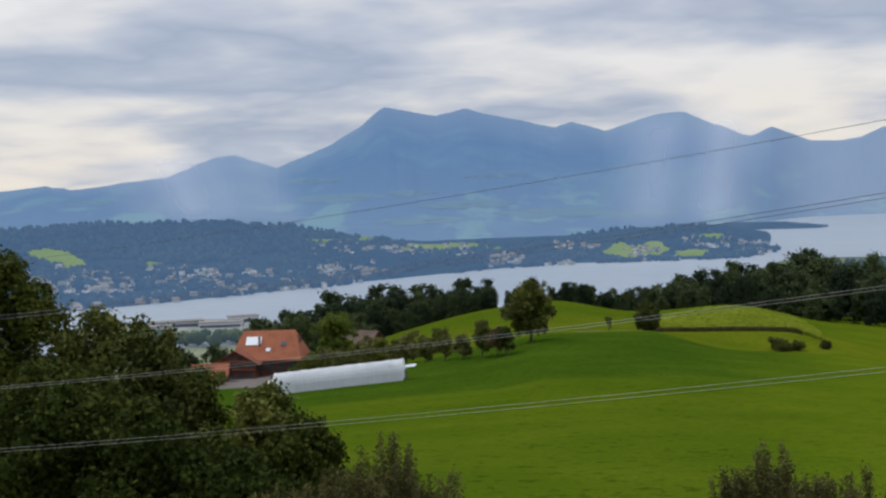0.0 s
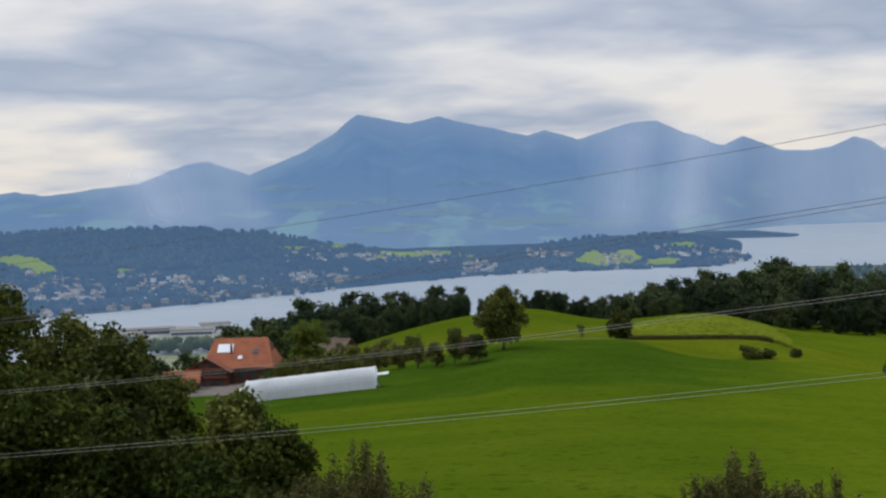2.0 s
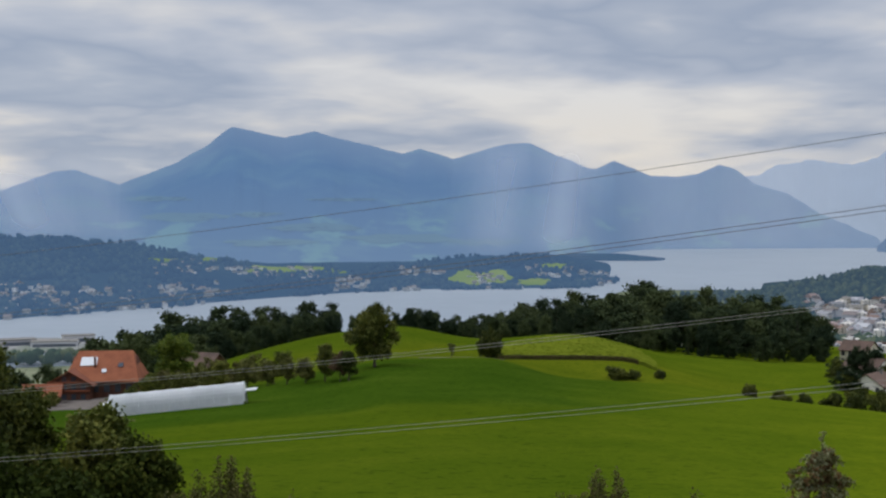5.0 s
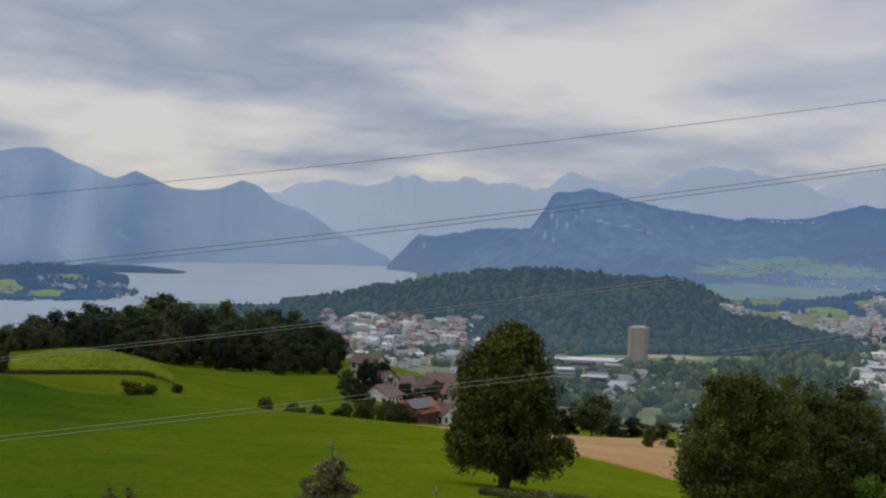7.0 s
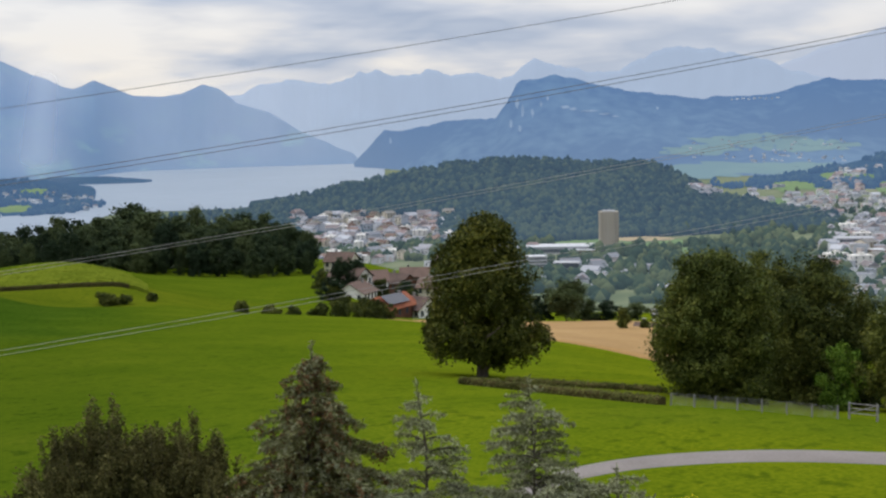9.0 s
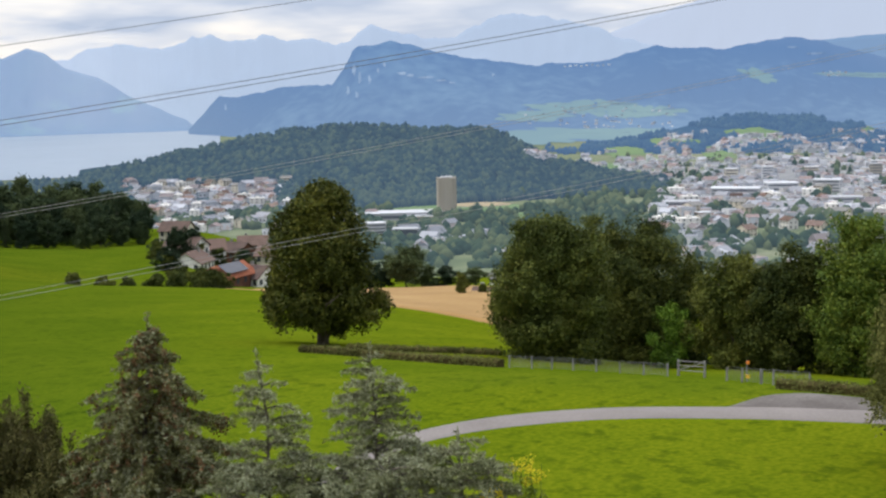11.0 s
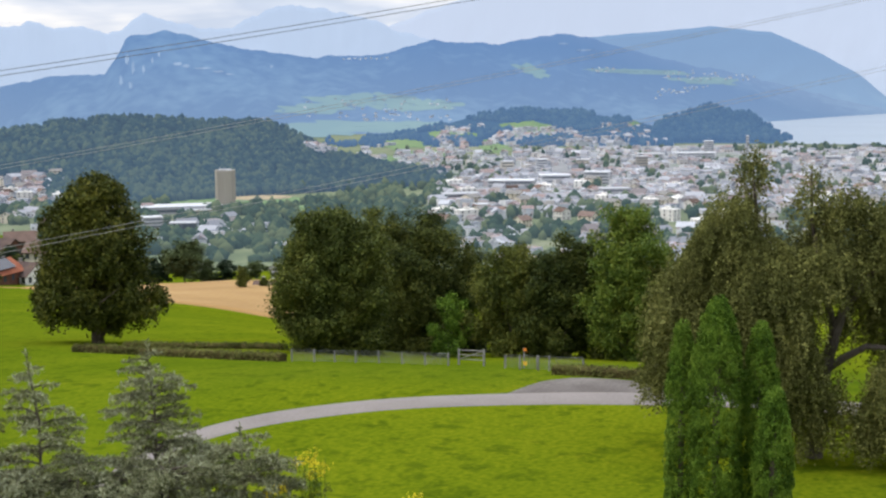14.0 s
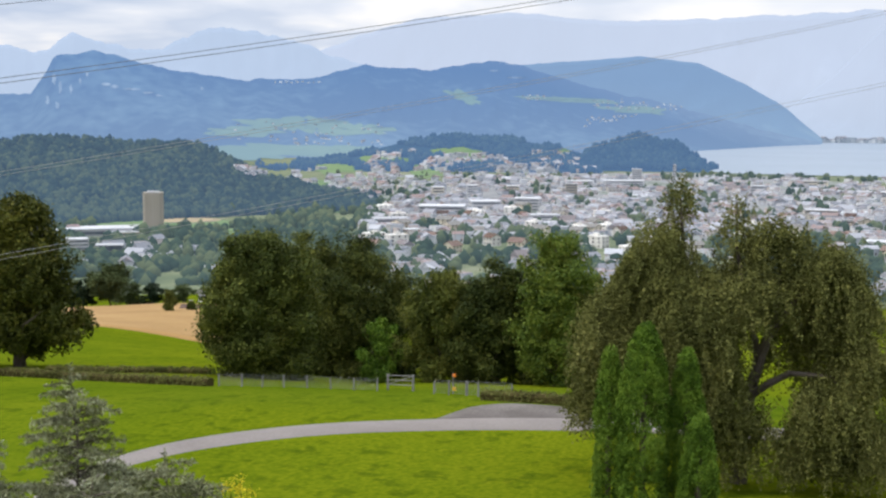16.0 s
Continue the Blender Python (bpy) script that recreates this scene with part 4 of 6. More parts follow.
def thuja(place, height, width, seed, label):
    """Columnar thuja: ruffled bosses of scale leaves over a tall rounded column."""
    rng = np.random.default_rng(seed)
    k = int(120 * height * width)
    q = rng.uniform(0, 1, k)
    a = rng.uniform(0, math.tau, k)
    rad = width / 2 * np.minimum(1.0, np.sqrt(np.maximum(0.02, (1 - q) * 3.2))) * (0.88 + 0.1 * np.sin(a * 4 + q * 5 + seed)) * rng.uniform(0.86, 1.0, k)
    d = np.stack([np.cos(a), np.sin(a), np.full(k, 0.55)], -1)
    c = np.stack([rad * np.cos(a), rad * np.sin(a), q * height * 0.985], -1)
    ob = empty("thuja", place, label, "conifer", "columnar thujas")
    bm = bmesh.new()
    tube(bm, [(0, 0, -0.3), (0, 0, height * 0.5), (0.05, 0, height * 0.9)], [0.12, 0.09, 0.03], 8)
    part("trunk", bm, BARK, ob)
    n = 46
    e = rng.normal(0, 1, (k * n, 3)) + np.repeat(d, n, 0) * 0.9
    e /= np.linalg.norm(e, axis=1)[:, None]
    tips = np.repeat(c, n, 0) + e * np.repeat(rng.uniform(0.08, 0.15, (k, 1)), n, 0) * np.array((1, 1, 1.5))
    link("foliage", quads("foliage", leaves_at(rng, tips, e, 0.026, 0.008, 2, 0.7), THUJA), ob)


thuja(on_ground(61.2, 30), 6.40, 1.3, 1, "dense green columnar thuja, the tallest of the group")
thuja(on_ground(59.6, 30.4), 5.7, 0.7, 2, "green columnar thuja with browned patches")
thuja(on_ground(63.15, 30.3), 5.8, 0.8, 3, "slim green columnar thuja")
thuja(on_ground(63.8, 29.4), 4.35, 0.85, 4, "small green columnar thuja")
layered_conifer("spruce", on_ground(24.1, 32), 6.05, 3.9, NEEDLE, "young spruce with greyish tips and many brown cones", 41, tiers=20, arms=8, droop=0.22, lift=0.16, gaps=0.1, bare=0.04, power=0.88, hang=0.5, cones=0.45, per=6, size=0.105, thin=0.16)
SILVER = dict(hang=0.28, size=0.105, thin=0.13, per=6)
layered_conifer("blue_cedar", on_ground(29.75, 28), 5.6, 2.1, NEEDLE_BLUE, "open leaning leader of a silvery blue cedar", 42, tiers=13, arms=4, droop=0.12, lift=0.28, gaps=0.3, bare=0.45, power=0.7, lean=(-0.25, 0), **SILVER)
layered_conifer("blue_cedar", on_ground(34.5, 28), 5.65, 2.5, NEEDLE_BLUE, "silvery blue-green cedar with level tiers", 43, tiers=14, arms=5, droop=0.12, lift=0.25, gaps=0.15, bare=0.42, power=0.62, lean=(0.15, 0), **SILVER)
for az, r, h, w, sd in ((38.9, 27, 3.85, 1.3, 44), (31.4, 27.5, 3.45, 1.8, 45), (28.6, 27.5, 3.2, 1.5, 46), (35.2, 26.5, 3.6, 1.8, 47), (40.3, 27, 3.2, 0.8, 48), (36.9, 27.5, 3.5, 1.3, 49), (33.3, 27, 3.3, 1.6, 50)):
    layered_conifer("blue_cedar", on_ground(az, r), h, w, NEEDLE_BLUE, "low spreading silvery blue cedar with flat tiers", sd, tiers=8, arms=6, droop=0.16, lift=0.22, gaps=0.12, bare=0.3, group="spreading cedars", flat_top=True, **{**SILVER, "per": 8})
# dark trees in front of the farm; shade is put into several crowns' colour
for az, r, w, h, m, sd in ((-19.7, 52, 6.0, 10.7, LEAF_SHADED, 51), (-15.6, 50, 6.5, 7.6, LEAF_DARK, 52), (-13.5, 46, 4.0, 7.7, LEAF_DARK, 53), (-11.9, 49, 3.4, 5.8, LEAF_SHADED, 54), (-17.8, 42, 6, 6.6, LEAF_SHADED, 55),
                           (-8.6, 45, 4.0, 5.0, LEAF_MID, 56), (-13.6, 39, 6, 4.6, LEAF_SHADED, 57), (-6.9, 43, 3.2, 4.0, LEAF_SHADED, 58), (-9.5, 37, 4.5, 3.6, LEAF_SHADED, 59)):
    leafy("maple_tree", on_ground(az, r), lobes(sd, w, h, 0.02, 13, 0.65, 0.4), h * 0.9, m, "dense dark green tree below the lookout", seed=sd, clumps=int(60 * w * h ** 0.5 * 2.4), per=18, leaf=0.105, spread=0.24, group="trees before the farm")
for az, r, w, h, sd in ((-2.6, 36, 2.8, 4.9, 61), (-5.2, 35, 3.4, 4.0, 62), (-8.0, 34, 2.6, 3.9, 60), (-0.9, 35, 1.6, 3.2, 63), (15.0, 36, 2.2, 4.5, 64), (13.3, 35.5, 2.0, 3.9, 65), (17.0, 35.5, 2.0, 3.6, 66), (18.8, 36, 1.7, 3.8, 67), (11.4, 34, 1.5, 2.6, 68), (20.4, 33, 1.9, 2.7, 69), (4.7, 35, 0.8, 2.9, 70), (7.5, 35, 0.8, 3.0, 71)):
    twiggy_shrub(on_ground(az, r), w, h, sd)


# ---- trees round the meadow ----
def proto(kind, seed):
    """A woodland tree of about 10 m, built once and copied."""
    if kind == "fir":
        return conifer("fir_tree", Vector((0, -400 - seed, -60)), 10, 4.4, FOREST, "tall dark fir in the wood behind the meadow", seed, whorls=13, needles=5, leaf=0.32, droop=0.25, gaps=0.05, group="woodland trees")
    return leafy("woodland_tree", Vector((seed * 3, -400, -60)), lobes(seed, 7.6, 10, 0.1, 13, 0.72, 0.6), 9.0, FOREST, "dark green broadleaf tree in the wood behind the meadow",
                 seed=seed, clumps=640, per=12, leaf=0.25, spread=0.45, trunk=0.22, group="woodland trees", limbs=7)


def place_tree(p, place, height, width_k, turn):
    return copy_thing(p, Matrix.Translation(place) @ pose(0, 0, 0, 0, 0, turn) @ Matrix.Diagonal((width_k, width_k, height / 10, 1)))


def build_wood():
    rng = random.Random(5)
    broad, firs = [proto("broad", s) for s in (71, 72, 73, 74)], [proto("fir", s) for s in (75, 76)]
    crest = [(-9.5, -5.7), (-7, -4.9), (-5.4, -4.35), (-1.7, -4.2), (2.1, -3.75), (3.4, -4.3), (6, -4.0), (8.6, -4.35), (12, -3.55), (13.9, -3.5), (16.5, -2.95), (19.1, -3.05), (21.7, -3.4), (24, -3.75), (24.6, -4.3)]
    for row, (r, k, step) in enumerate(((380, 0.48, 0.85), (394, 0.70, 0.95), (418, 0.90, 1.0), (445, 1.0, 1.0))):
        az = -9.4 + 0.2 * row
        while az < 24.5:
            rr = r + rng.uniform(-8, 8)
            top = high(float(spline(crest, az)) + rng.uniform(-0.36, 0.06), rr)
            g = ground_z(az, rr)
            h = max(7.0, (top - g) * k * rng.uniform(0.9, 1.03))
            gap = 2.6 < az < 5.2
            if not (gap and row != 2):
                p = rng.choice(firs) if rng.random() < (0.10 if 9 < az < 22 else 0.02) else rng.choice(broad)
                place_tree(p, polar(az, rr, g - 0.3), h, h / 10 * rng.uniform(0.85, 1.2) * (0.6 if gap else 1), rng.uniform(0, 360))
            az += step * rng.uniform(0.8, 1.2)
    # loose trees of the slope and the valley's edge
    for az, r, h, w in ((-8.6, 300, 9, 1.1), (-6.9, 290, 12, 1.2), (-10.6, 300, 9, 1.2), (-12, 320, 10, 1.2), (26.0, 330, 10, 0.9), (26.6, 345, 9, 0.9), (24.9, 335, 5, 0.6), (25.4, 300, 5.5, 0.9), (28.9, 340, 7, 0.8),
                        (36.4, 300, 11.0, 1.5), (35.2, 304, 6.5, 0.9), (34.4, 310, 5, 0.8), (37.4, 306, 5.5, 0.8), (38.2, 310, 5, 0.9), (39.6, 305, 4.5, 0.9), (33.4, 315, 6, 0.8)):
        place_tree(rng.choice(broad), on_ground(az, r, -0.3), h, w, rng.uniform(0, 360))
    for o in broad + firs:
        for c in list(o.children):
            bpy.data.objects.remove(c)
        bpy.data.objects.remove(o)


build_wood()
leafy("walnut_tree", sit(3.95, 6.86), lobes(81, 8.0, 9.4, 0.2, 12, 0.45, 0.45), 8.8, LEAF_DARK, "round dark tree on the meadow crest", seed=81, clumps=1000, per=14, leaf=0.2, spread=0.36)
leafy("apple_tree", on_ground(9.35, 240), lobes(82, 5.8, 5.2, 0.08, 12, 0.45, 0.45), 5.2, LEAF_DARK, "small round dark tree beside the vineyard", seed=82, clumps=800, per=14, leaf=0.2, spread=0.32)
leafy("birch_tree", on_ground(7.55, 255), lobes(83, 1.6, 3.8, 0.3, 7, 0.6, 0.5), 3.6, LEAF_MID, "slim young tree on the crest", seed=83, clumps=90, per=10, leaf=0.16, spread=0.2, trunk=0.08)
leafy("willow_tree", on_ground(-5.1, 242), lobes(84, 8.6, 9.4, 0.05, 13, 0.75, 0.45), 8.4, LEAF_BRIGHT, "round light green tree behind the farm", seed=84, clumps=1000, per=14, leaf=0.22, spread=0.36)
for i, (az, r, w, h, m) in enumerate(((-1.0, 200, 3.6, 4.0, LEAF_OLIVE), (-0.1, 201, 3.2, 3.8, LEAF_OLIVE), (0.75, 202, 3.0, 3.6, LEAF_OLIVE), (1.65, 204, 3.8, 5.4, LEAF_DARK), (2.35, 205, 3.0, 4.0, LEAF_RED), (2.75, 203, 2.6, 4.6, LEAF_DARK),
                                      (-1.9, 206, 3.6, 4.2, LEAF_OLIVE))):
    leafy("plum_tree", sit(az, 7.62 - 0.05 * az), lobes(90 + i, w, h, 0.28, 9, 0.6, 0.45), h * 0.92, m, "small orchard tree in a row above the tunnel" if m is not LEAF_RED else "small reddish-leaved orchard tree", seed=90 + i, clumps=380, per=12, leaf=0.15, spread=0.26, trunk=0.1, group="orchard row")
for i, (az, r, w, h) in enumerate(((-6.2, 213, 4.5, 3.0), (-5.2, 214, 4.5, 3.4), (-4.2, 214, 4.4, 3.6), (-3.2, 214, 4.6, 3.8), (-2.3, 216, 4.2, 4.2), (-1.4, 222, 5, 4.6), (-0.3, 226, 5, 4.4), (-3.6, 232, 6, 4.6), (-10.6, 205, 3, 2.0), (-7.1, 208, 2.6, 1.8))):
    leafy("garden_bush", on_ground(az, r), lobes(110 + i, w, h, 0.02, 9, 0.75, 0.4), h * 0.8, LEAF_OLIVE if i % 3 else LEAF_MID, "dense olive-green bush between farm and tunnel", "bush", seed=110 + i, clumps=380, per=12, leaf=0.16, spread=0.28, trunk=0.08, group="bushes by the farm")
for i, (az, r, w, h) in enumerate(((15.1, 240, 4.6, 2.1), (15.9, 241, 3.4, 1.5), (17.2, 246, 1.8, 1.2), (21.2, 205, 2.4, 1.6), (22.6, 212, 3, 1.3), (23.6, 216, 3.2, 1.6), (24.7, 222, 3.6, 2.2), (25.7, 222, 4.2, 3.0), (26.7, 224, 4.6, 3.6), (27.5, 224, 4.6, 3.8), (28.0, 226, 3.6, 3.4),
                                   (39.0, 232, 3.0, 4.0), (40.0, 236, 1.2, 1.2), (24.9, 262, 3, 2.6), (25.6, 266, 4, 3.4))):
    leafy("bush", on_ground(az, r), lobes(130 + i, w, h, 0.02, 8, 0.75, 0.4), h * 0.8, LEAF_DARK, "low dark green bush on the meadow's edge", "bush", seed=130 + i, clumps=330, per=12, leaf=0.15, spread=0.26, trunk=0.06, group="bushes beyond the crest")


# ---- roads, fields, hedges ----
def strip(name, near, far, az0, az1, material, label, category, lift=0.05, step=0.5, cols=5):
    azs = np.arange(az0, az1 + 0.01, step)
    a, b = spline(near, azs), spline(far, azs)
    rs = a[:, None] + (b - a)[:, None] * np.linspace(0, 1, cols)
    zs = np.array([[ground_z(q, r) + lift for r in row] for q, row in zip(azs, rs)])
    # edges run down into the ground
    rs = np.c_[rs[:, :1] - 0.25, rs, rs[:, -1:] + 0.25]
    zs = np.c_[zs[:, :1] - lift - 0.12, zs, zs[:, -1:] - lift - 0.12]
    return tagged(new(name, sheet(name, azs, rs, zs, material)), label, category, kind="structure")


strip("road", [(24, 24), (29, 29.5), (33, 36.5), (37, 41.0), (41.6, 43.2), (48, 44.7), (58, 45.5), (76, 45.8)], [(24, 26), (29, 31.6), (33, 38.4), (37, 42.6), (41.6, 44.9), (48, 46.5), (58, 47.4), (76, 48)], 24, 76, ASPHALT, "narrow pale asphalt lane across the meadow", "road", lift=0.035)
strip("driveway", [(51.4, 46.9), (53.4, 47.1), (58, 47.5), (66, 48)], [(51.4, 47.0), (53.4, 49.6), (55, 50.2), (58, 49.8), (66, 49.8)], 51.4, 66, GRAVEL, "gravel apron beside the lane", "driveway", lift=0.02)
strip("stubble_field", [(26.5, 232), (28.3, 206), (30.5, 192), (35.5, 172), (38.7, 164), (40.5, 158), (42.5, 152)], [(26.5, 240), (28.3, 262), (30, 290), (35, 298), (39, 292), (41, 265), (42.5, 230)], 26.5, 42.5, STUBBLE, "harvested tan stubble field on the slope", "field", lift=0.12, cols=14)
strip("farm_track", [(6, 238), (8, 236), (10, 240), (13, 252), (17, 258)], [(6, 239.0), (8, 237.4), (10, 241.2), (13, 254), (17, 261)], 6, 10, GRAVEL, "thin farm track below the vineyard", "track", lift=0.08)
strip("farm_yard", [(-11.5, 196), (-7.5, 196)], [(-11.5, 222), (-7.5, 222)], -11.5, -7.5, GRAVEL, "grey gravel farm yard", "yard", lift=0.1)


def build_vineyard():
    """Rows of low vines along the knoll."""
    v, f = [], []
    rng = random.Random(8)
    mid, half = 13.3, 3.75
    for i in range(24):
        q = i / 23
        r0 = 262 + 48 * q
        w = half * math.sqrt(max(0.02, 1 - max(0, q - 0.15) ** 2 / 0.76))
        n = int(w * 2 / 0.16)
        base = len(v)
        for k in range(n + 1):
            az = mid - w + 2 * w * k / n
            r = r0 + 1.5 * math.sin((az - mid) * 0.6)
            z = ground_z(az, r)
            h = 0.95 + rng.uniform(-0.2, 0.25)
            for dr, dz in ((-0.38, -0.1), (-0.34 + rng.uniform(-.08, .08), h * 0.75), (rng.uniform(-.1, .1), h), (0.36, h * 0.7), (0.4, -0.1)):
                v.append(polar(az, r + dr, z + dz))
        for k in range(n):
            for s in range(4):
                a = base + k * 5 + s
                f.append((a, a + 1, a + 6, a + 5))
    ob = new("vineyard", mesh_from("vineyard", v, f, VINE))
    tagged(ob, "low green vine rows on the rounded knoll", "vineyard", kind="stuff")


VINE = mat("vine_leaf", [(0.085, 0.110, 0.010), (0.125, 0.155, 0.014), (0.17, 0.195, 0.02)], 0.08, 1.4, 1.0, 0.4, 0.2, spec=0.0)
build_vineyard()


def hedge(az0, d0, az1, d1, h, w, label, seed, material=None):
    """A clipped hedge: a rounded body of leaves along a line."""
    rng = np.random.default_rng(seed)
    a, b = sit(az0, d0) if d0 < 50 else on_ground(az0, d0), sit(az1, d1) if d1 < 50 else on_ground(az1, d1)
    r0, r1 = a.xy.length, b.xy.length
    ln = (b - a).length
    k = int(ln * 60)
    ob = empty("hedge", a, label, "hedge")
    nrm = np.array((b - a).normalized())
    nrm = np.cross(nrm, (0, 0, 1))
    nrm /= np.linalg.norm(nrm)

    def ground(t):
        az, r = az0 + (az1 - az0) * t, r0 + (r1 - r0) * t
        return np.array(on_ground(az, r)) - np.array(a)

    bm = bmesh.new()
    rows = []
    for i in range(max(4, int(ln / 0.8)) + 1):
        g = ground(i / max(4, int(ln / 0.8)))
        rows.append([bm.verts.new(Vector(g + nrm * x * w + np.array((0, 0, z * h)))) for x, z in ((-0.42, -0.2), (-0.44, 0.7), (-0.3, 0.93), (0.3, 0.93), (0.44, 0.7), (0.42, -0.2))])
    for p, q in zip(rows, rows[1:]):
        for j in range(5):
            bm.faces.new((p[j], p[j + 1], q[j + 1], q[j]))
    bm.faces.new(rows[0])
    bm.faces.new(rows[-1][::-1])
    bmesh.ops.recalc_face_normals(bm, faces=bm.faces)
    part("inner_body", bm, TWIGS, ob, "dense brown twigs inside the hedge")
    t = rng.uniform(0, 1, k)
    g = np.array([ground(q) for q in t])
    u = np.where(rng.random(k) < 0.55, np.sign(rng.uniform(-1, 1, k)), rng.uniform(-1, 1, k))
    top = np.abs(u) < 0.999
    hh = np.where(top, 1.0, rng.uniform(0.05, 1.0, k))
    c = g + nrm * (u * w * 0.47)[:, None] + np.stack([0 * u, 0 * u, hh * h * 0.97], -1)
    d = nrm * (u * ~top)[:, None] + np.stack([0 * u, 0 * u, top * 1.0 + 0.2], -1)
    link("foliage", quads("foliage", leaves_at(rng, c, d, 0.045, 0.04, 9, 0.7), material or LEAF_OLIVE), ob)


TWIGS = mat("hedge_twigs", [(0.035, 0.030, 0.012), (0.062, 0.052, 0.020), (0.095, 0.080, 0.030)], 1.0, 9, 1.0, 0.8, 0.05, spec=0.0)
hedge(31.4, 11.6, 40.8, 12.55, 0.42, 0.7, "low clipped olive hedge along the meadow", 1)
hedge(33.6, 11.55, 40.8, 12.0, 0.32, 0.7, "second low hedge behind the first", 2)
hedge(53.6, 13.25, 59.5, 13.5, 0.36, 0.7, "low clipped hedge along the lane", 3)
hedge(9.4, 259, 16.2, 262, 0.9, 1.2, "dark hedge line at the foot of the vineyard", 4, LEAF_DARK)

# thicket between the farm and the orchard
for az, dep, w, h, sd in ((-5.6, 7.75, 6, 3.0, 301), (-4.9, 7.7, 5, 2.6, 302), (-4.1, 7.6, 6, 3.1, 303), (-3.3, 7.55, 5, 2.7, 304), (-2.5, 7.5, 6, 3.0, 305), (-1.7, 7.4, 5, 2.5, 306), (-0.9, 7.3, 4, 2.6, 307)):
    leafy("bush", sit(az, dep), lobes(sd, w, h, 0.02, 9, 0.5, 0.3), h * 0.9, LEAF_SHRUB if sd % 3 else LEAF_MID, "loose brownish-green bush between farm and orchard", "bush", seed=sd, clumps=260, per=14, leaf=0.2, spread=0.35, trunk=0.08, limbs=6, group="bushes by the farm")


# ---- fence, gate, signs ----
POST = mat("weathered_post", [(0.13, 0.125, 0.115), (0.19, 0.183, 0.17), (0.25, 0.24, 0.225)], 2, 20, 0.85, 0.3, 0.01)
WIRE = mat("galvanised_wire", [(0.16, 0.16, 0.16), (0.22, 0.22, 0.22)], 2, 20, 0.5, 0, metal=0.6)
CABLE = mat("power_cable", [(0.10, 0.10, 0.11), (0.14, 0.14, 0.15)], 2, 20, 0.55, 0)
CABLE_PALE = mat("power_cable_bright", [(0.22, 0.215, 0.20), (0.29, 0.28, 0.26)], 2, 20, 0.6, 0)
YELLOW = mat("yellow_sign", [(0.75, 0.42, 0.03), (0.85, 0.50, 0.05)], 3, 20, 0.5, 0)
ORANGE = mat("orange_marker", [(0.75, 0.22, 0.02), (0.85, 0.28, 0.03)], 3, 20, 0.5, 0)


def build_fence():
    ob = empty("wire_fence", sit(41.2, 12.56), "wire mesh fence on pale concrete posts", "fence")
    inv = ob.matrix_basis.inverted()
    azs = [41.2, 42.25, 43.2, 44.2, 45.3, 46.4, 47.5, 48.6, 51.3, 52.0, 53.4, 55.0]
    pts = [sit(a, 12.56 + (a - 41.2) * 0.047) for a in azs]
    for i, p in enumerate(pts):
        q = inv @ p
        bm = bmesh.new()
        h = 0.64 + 0.05 * math.sin(i * 2.1)
        tube(bm, [q - Vector((0, 0, 0.2)), q + Vector((0.02 * math.sin(i), 0, h - 0.05)), q + Vector((0.02 * math.sin(i), 0, h))], [0.05, 0.045, 0.03], 6)
        part("post", bm, POST, ob)
    for a, b in zip(pts, pts[1:]):
        if (b - a).length > 2.5:
            continue
        bm = bmesh.new()
        for k in range(6):
            z = Vector((0, 0, 0.08 + 0.11 * k))
            tube(bm, [inv @ (a + z), inv @ (b + z)], [0.006, 0.006], 4)
        for k in range(1, 9):
            m = a.lerp(b, k / 9)
            tube(bm, [inv @ (m + Vector((0, 0, 0.1))), inv @ (m + Vector((0, 0, 0.63)))], [0.004, 0.004], 4)
        part("wire_mesh", bm, WIRE, ob)
    a, b = sit(49.1, 12.86), sit(50.3, 12.92)
    gate = empty("field_gate", a, "pale tubular metal field gate", "gate", turn=0)
    d = b - a
    for k, p in enumerate((Vector((0, 0, 0)), d)):
        bm = bmesh.new()
        tube(bm, [p - Vector((0, 0, 0.2)), p + Vector((0, 0, 0.85))], [0.06, 0.055], 8)
        part("gate_post", bm, POST, gate)
    for z0, z1 in ((0.78, 0.78), (0.54, 0.54), (0.3, 0.3), (0.3, 0.78)):
        bm = bmesh.new()
        tube(bm, [Vector((0, 0, z0)), d + Vector((0, 0, z1))], [0.025, 0.025], 6)
        part("bar", bm, POST, gate)
    p = sit(52.2, 13.05)
    sign = empty("marker_post", p, "post with orange and yellow marker signs", "sign")
    bm = bmesh.new()
    tube(bm, [(0, 0, -0.2), (0, 0, 0.95)], [0.03, 0.03], 8)
    part("post", bm, POST, sign)
    for z, m, w in ((0.86, ORANGE, 0.13), (0.24, YELLOW, 0.17)):
        bm = bmesh.new()
        bmesh.ops.create_cube(bm, size=1, matrix=pose(0, -0.06, z, 0, 0, -52) @ Matrix.Diagonal((w, 0.03, w, 1)))
        part("sign_plate", bm, m, sign)
    p = sit(52.85, 13.12)
    mk = empty("marker_stake", p, "short white marker stake at the lane", "stake")
    bm = bmesh.new()
    tube(bm, [(0, 0, -0.2), (0, 0, 0.6), (0, 0, 0.64)], [0.06, 0.06, 0.03], 6)
    part("stake", bm, POST, mk)


build_fence()


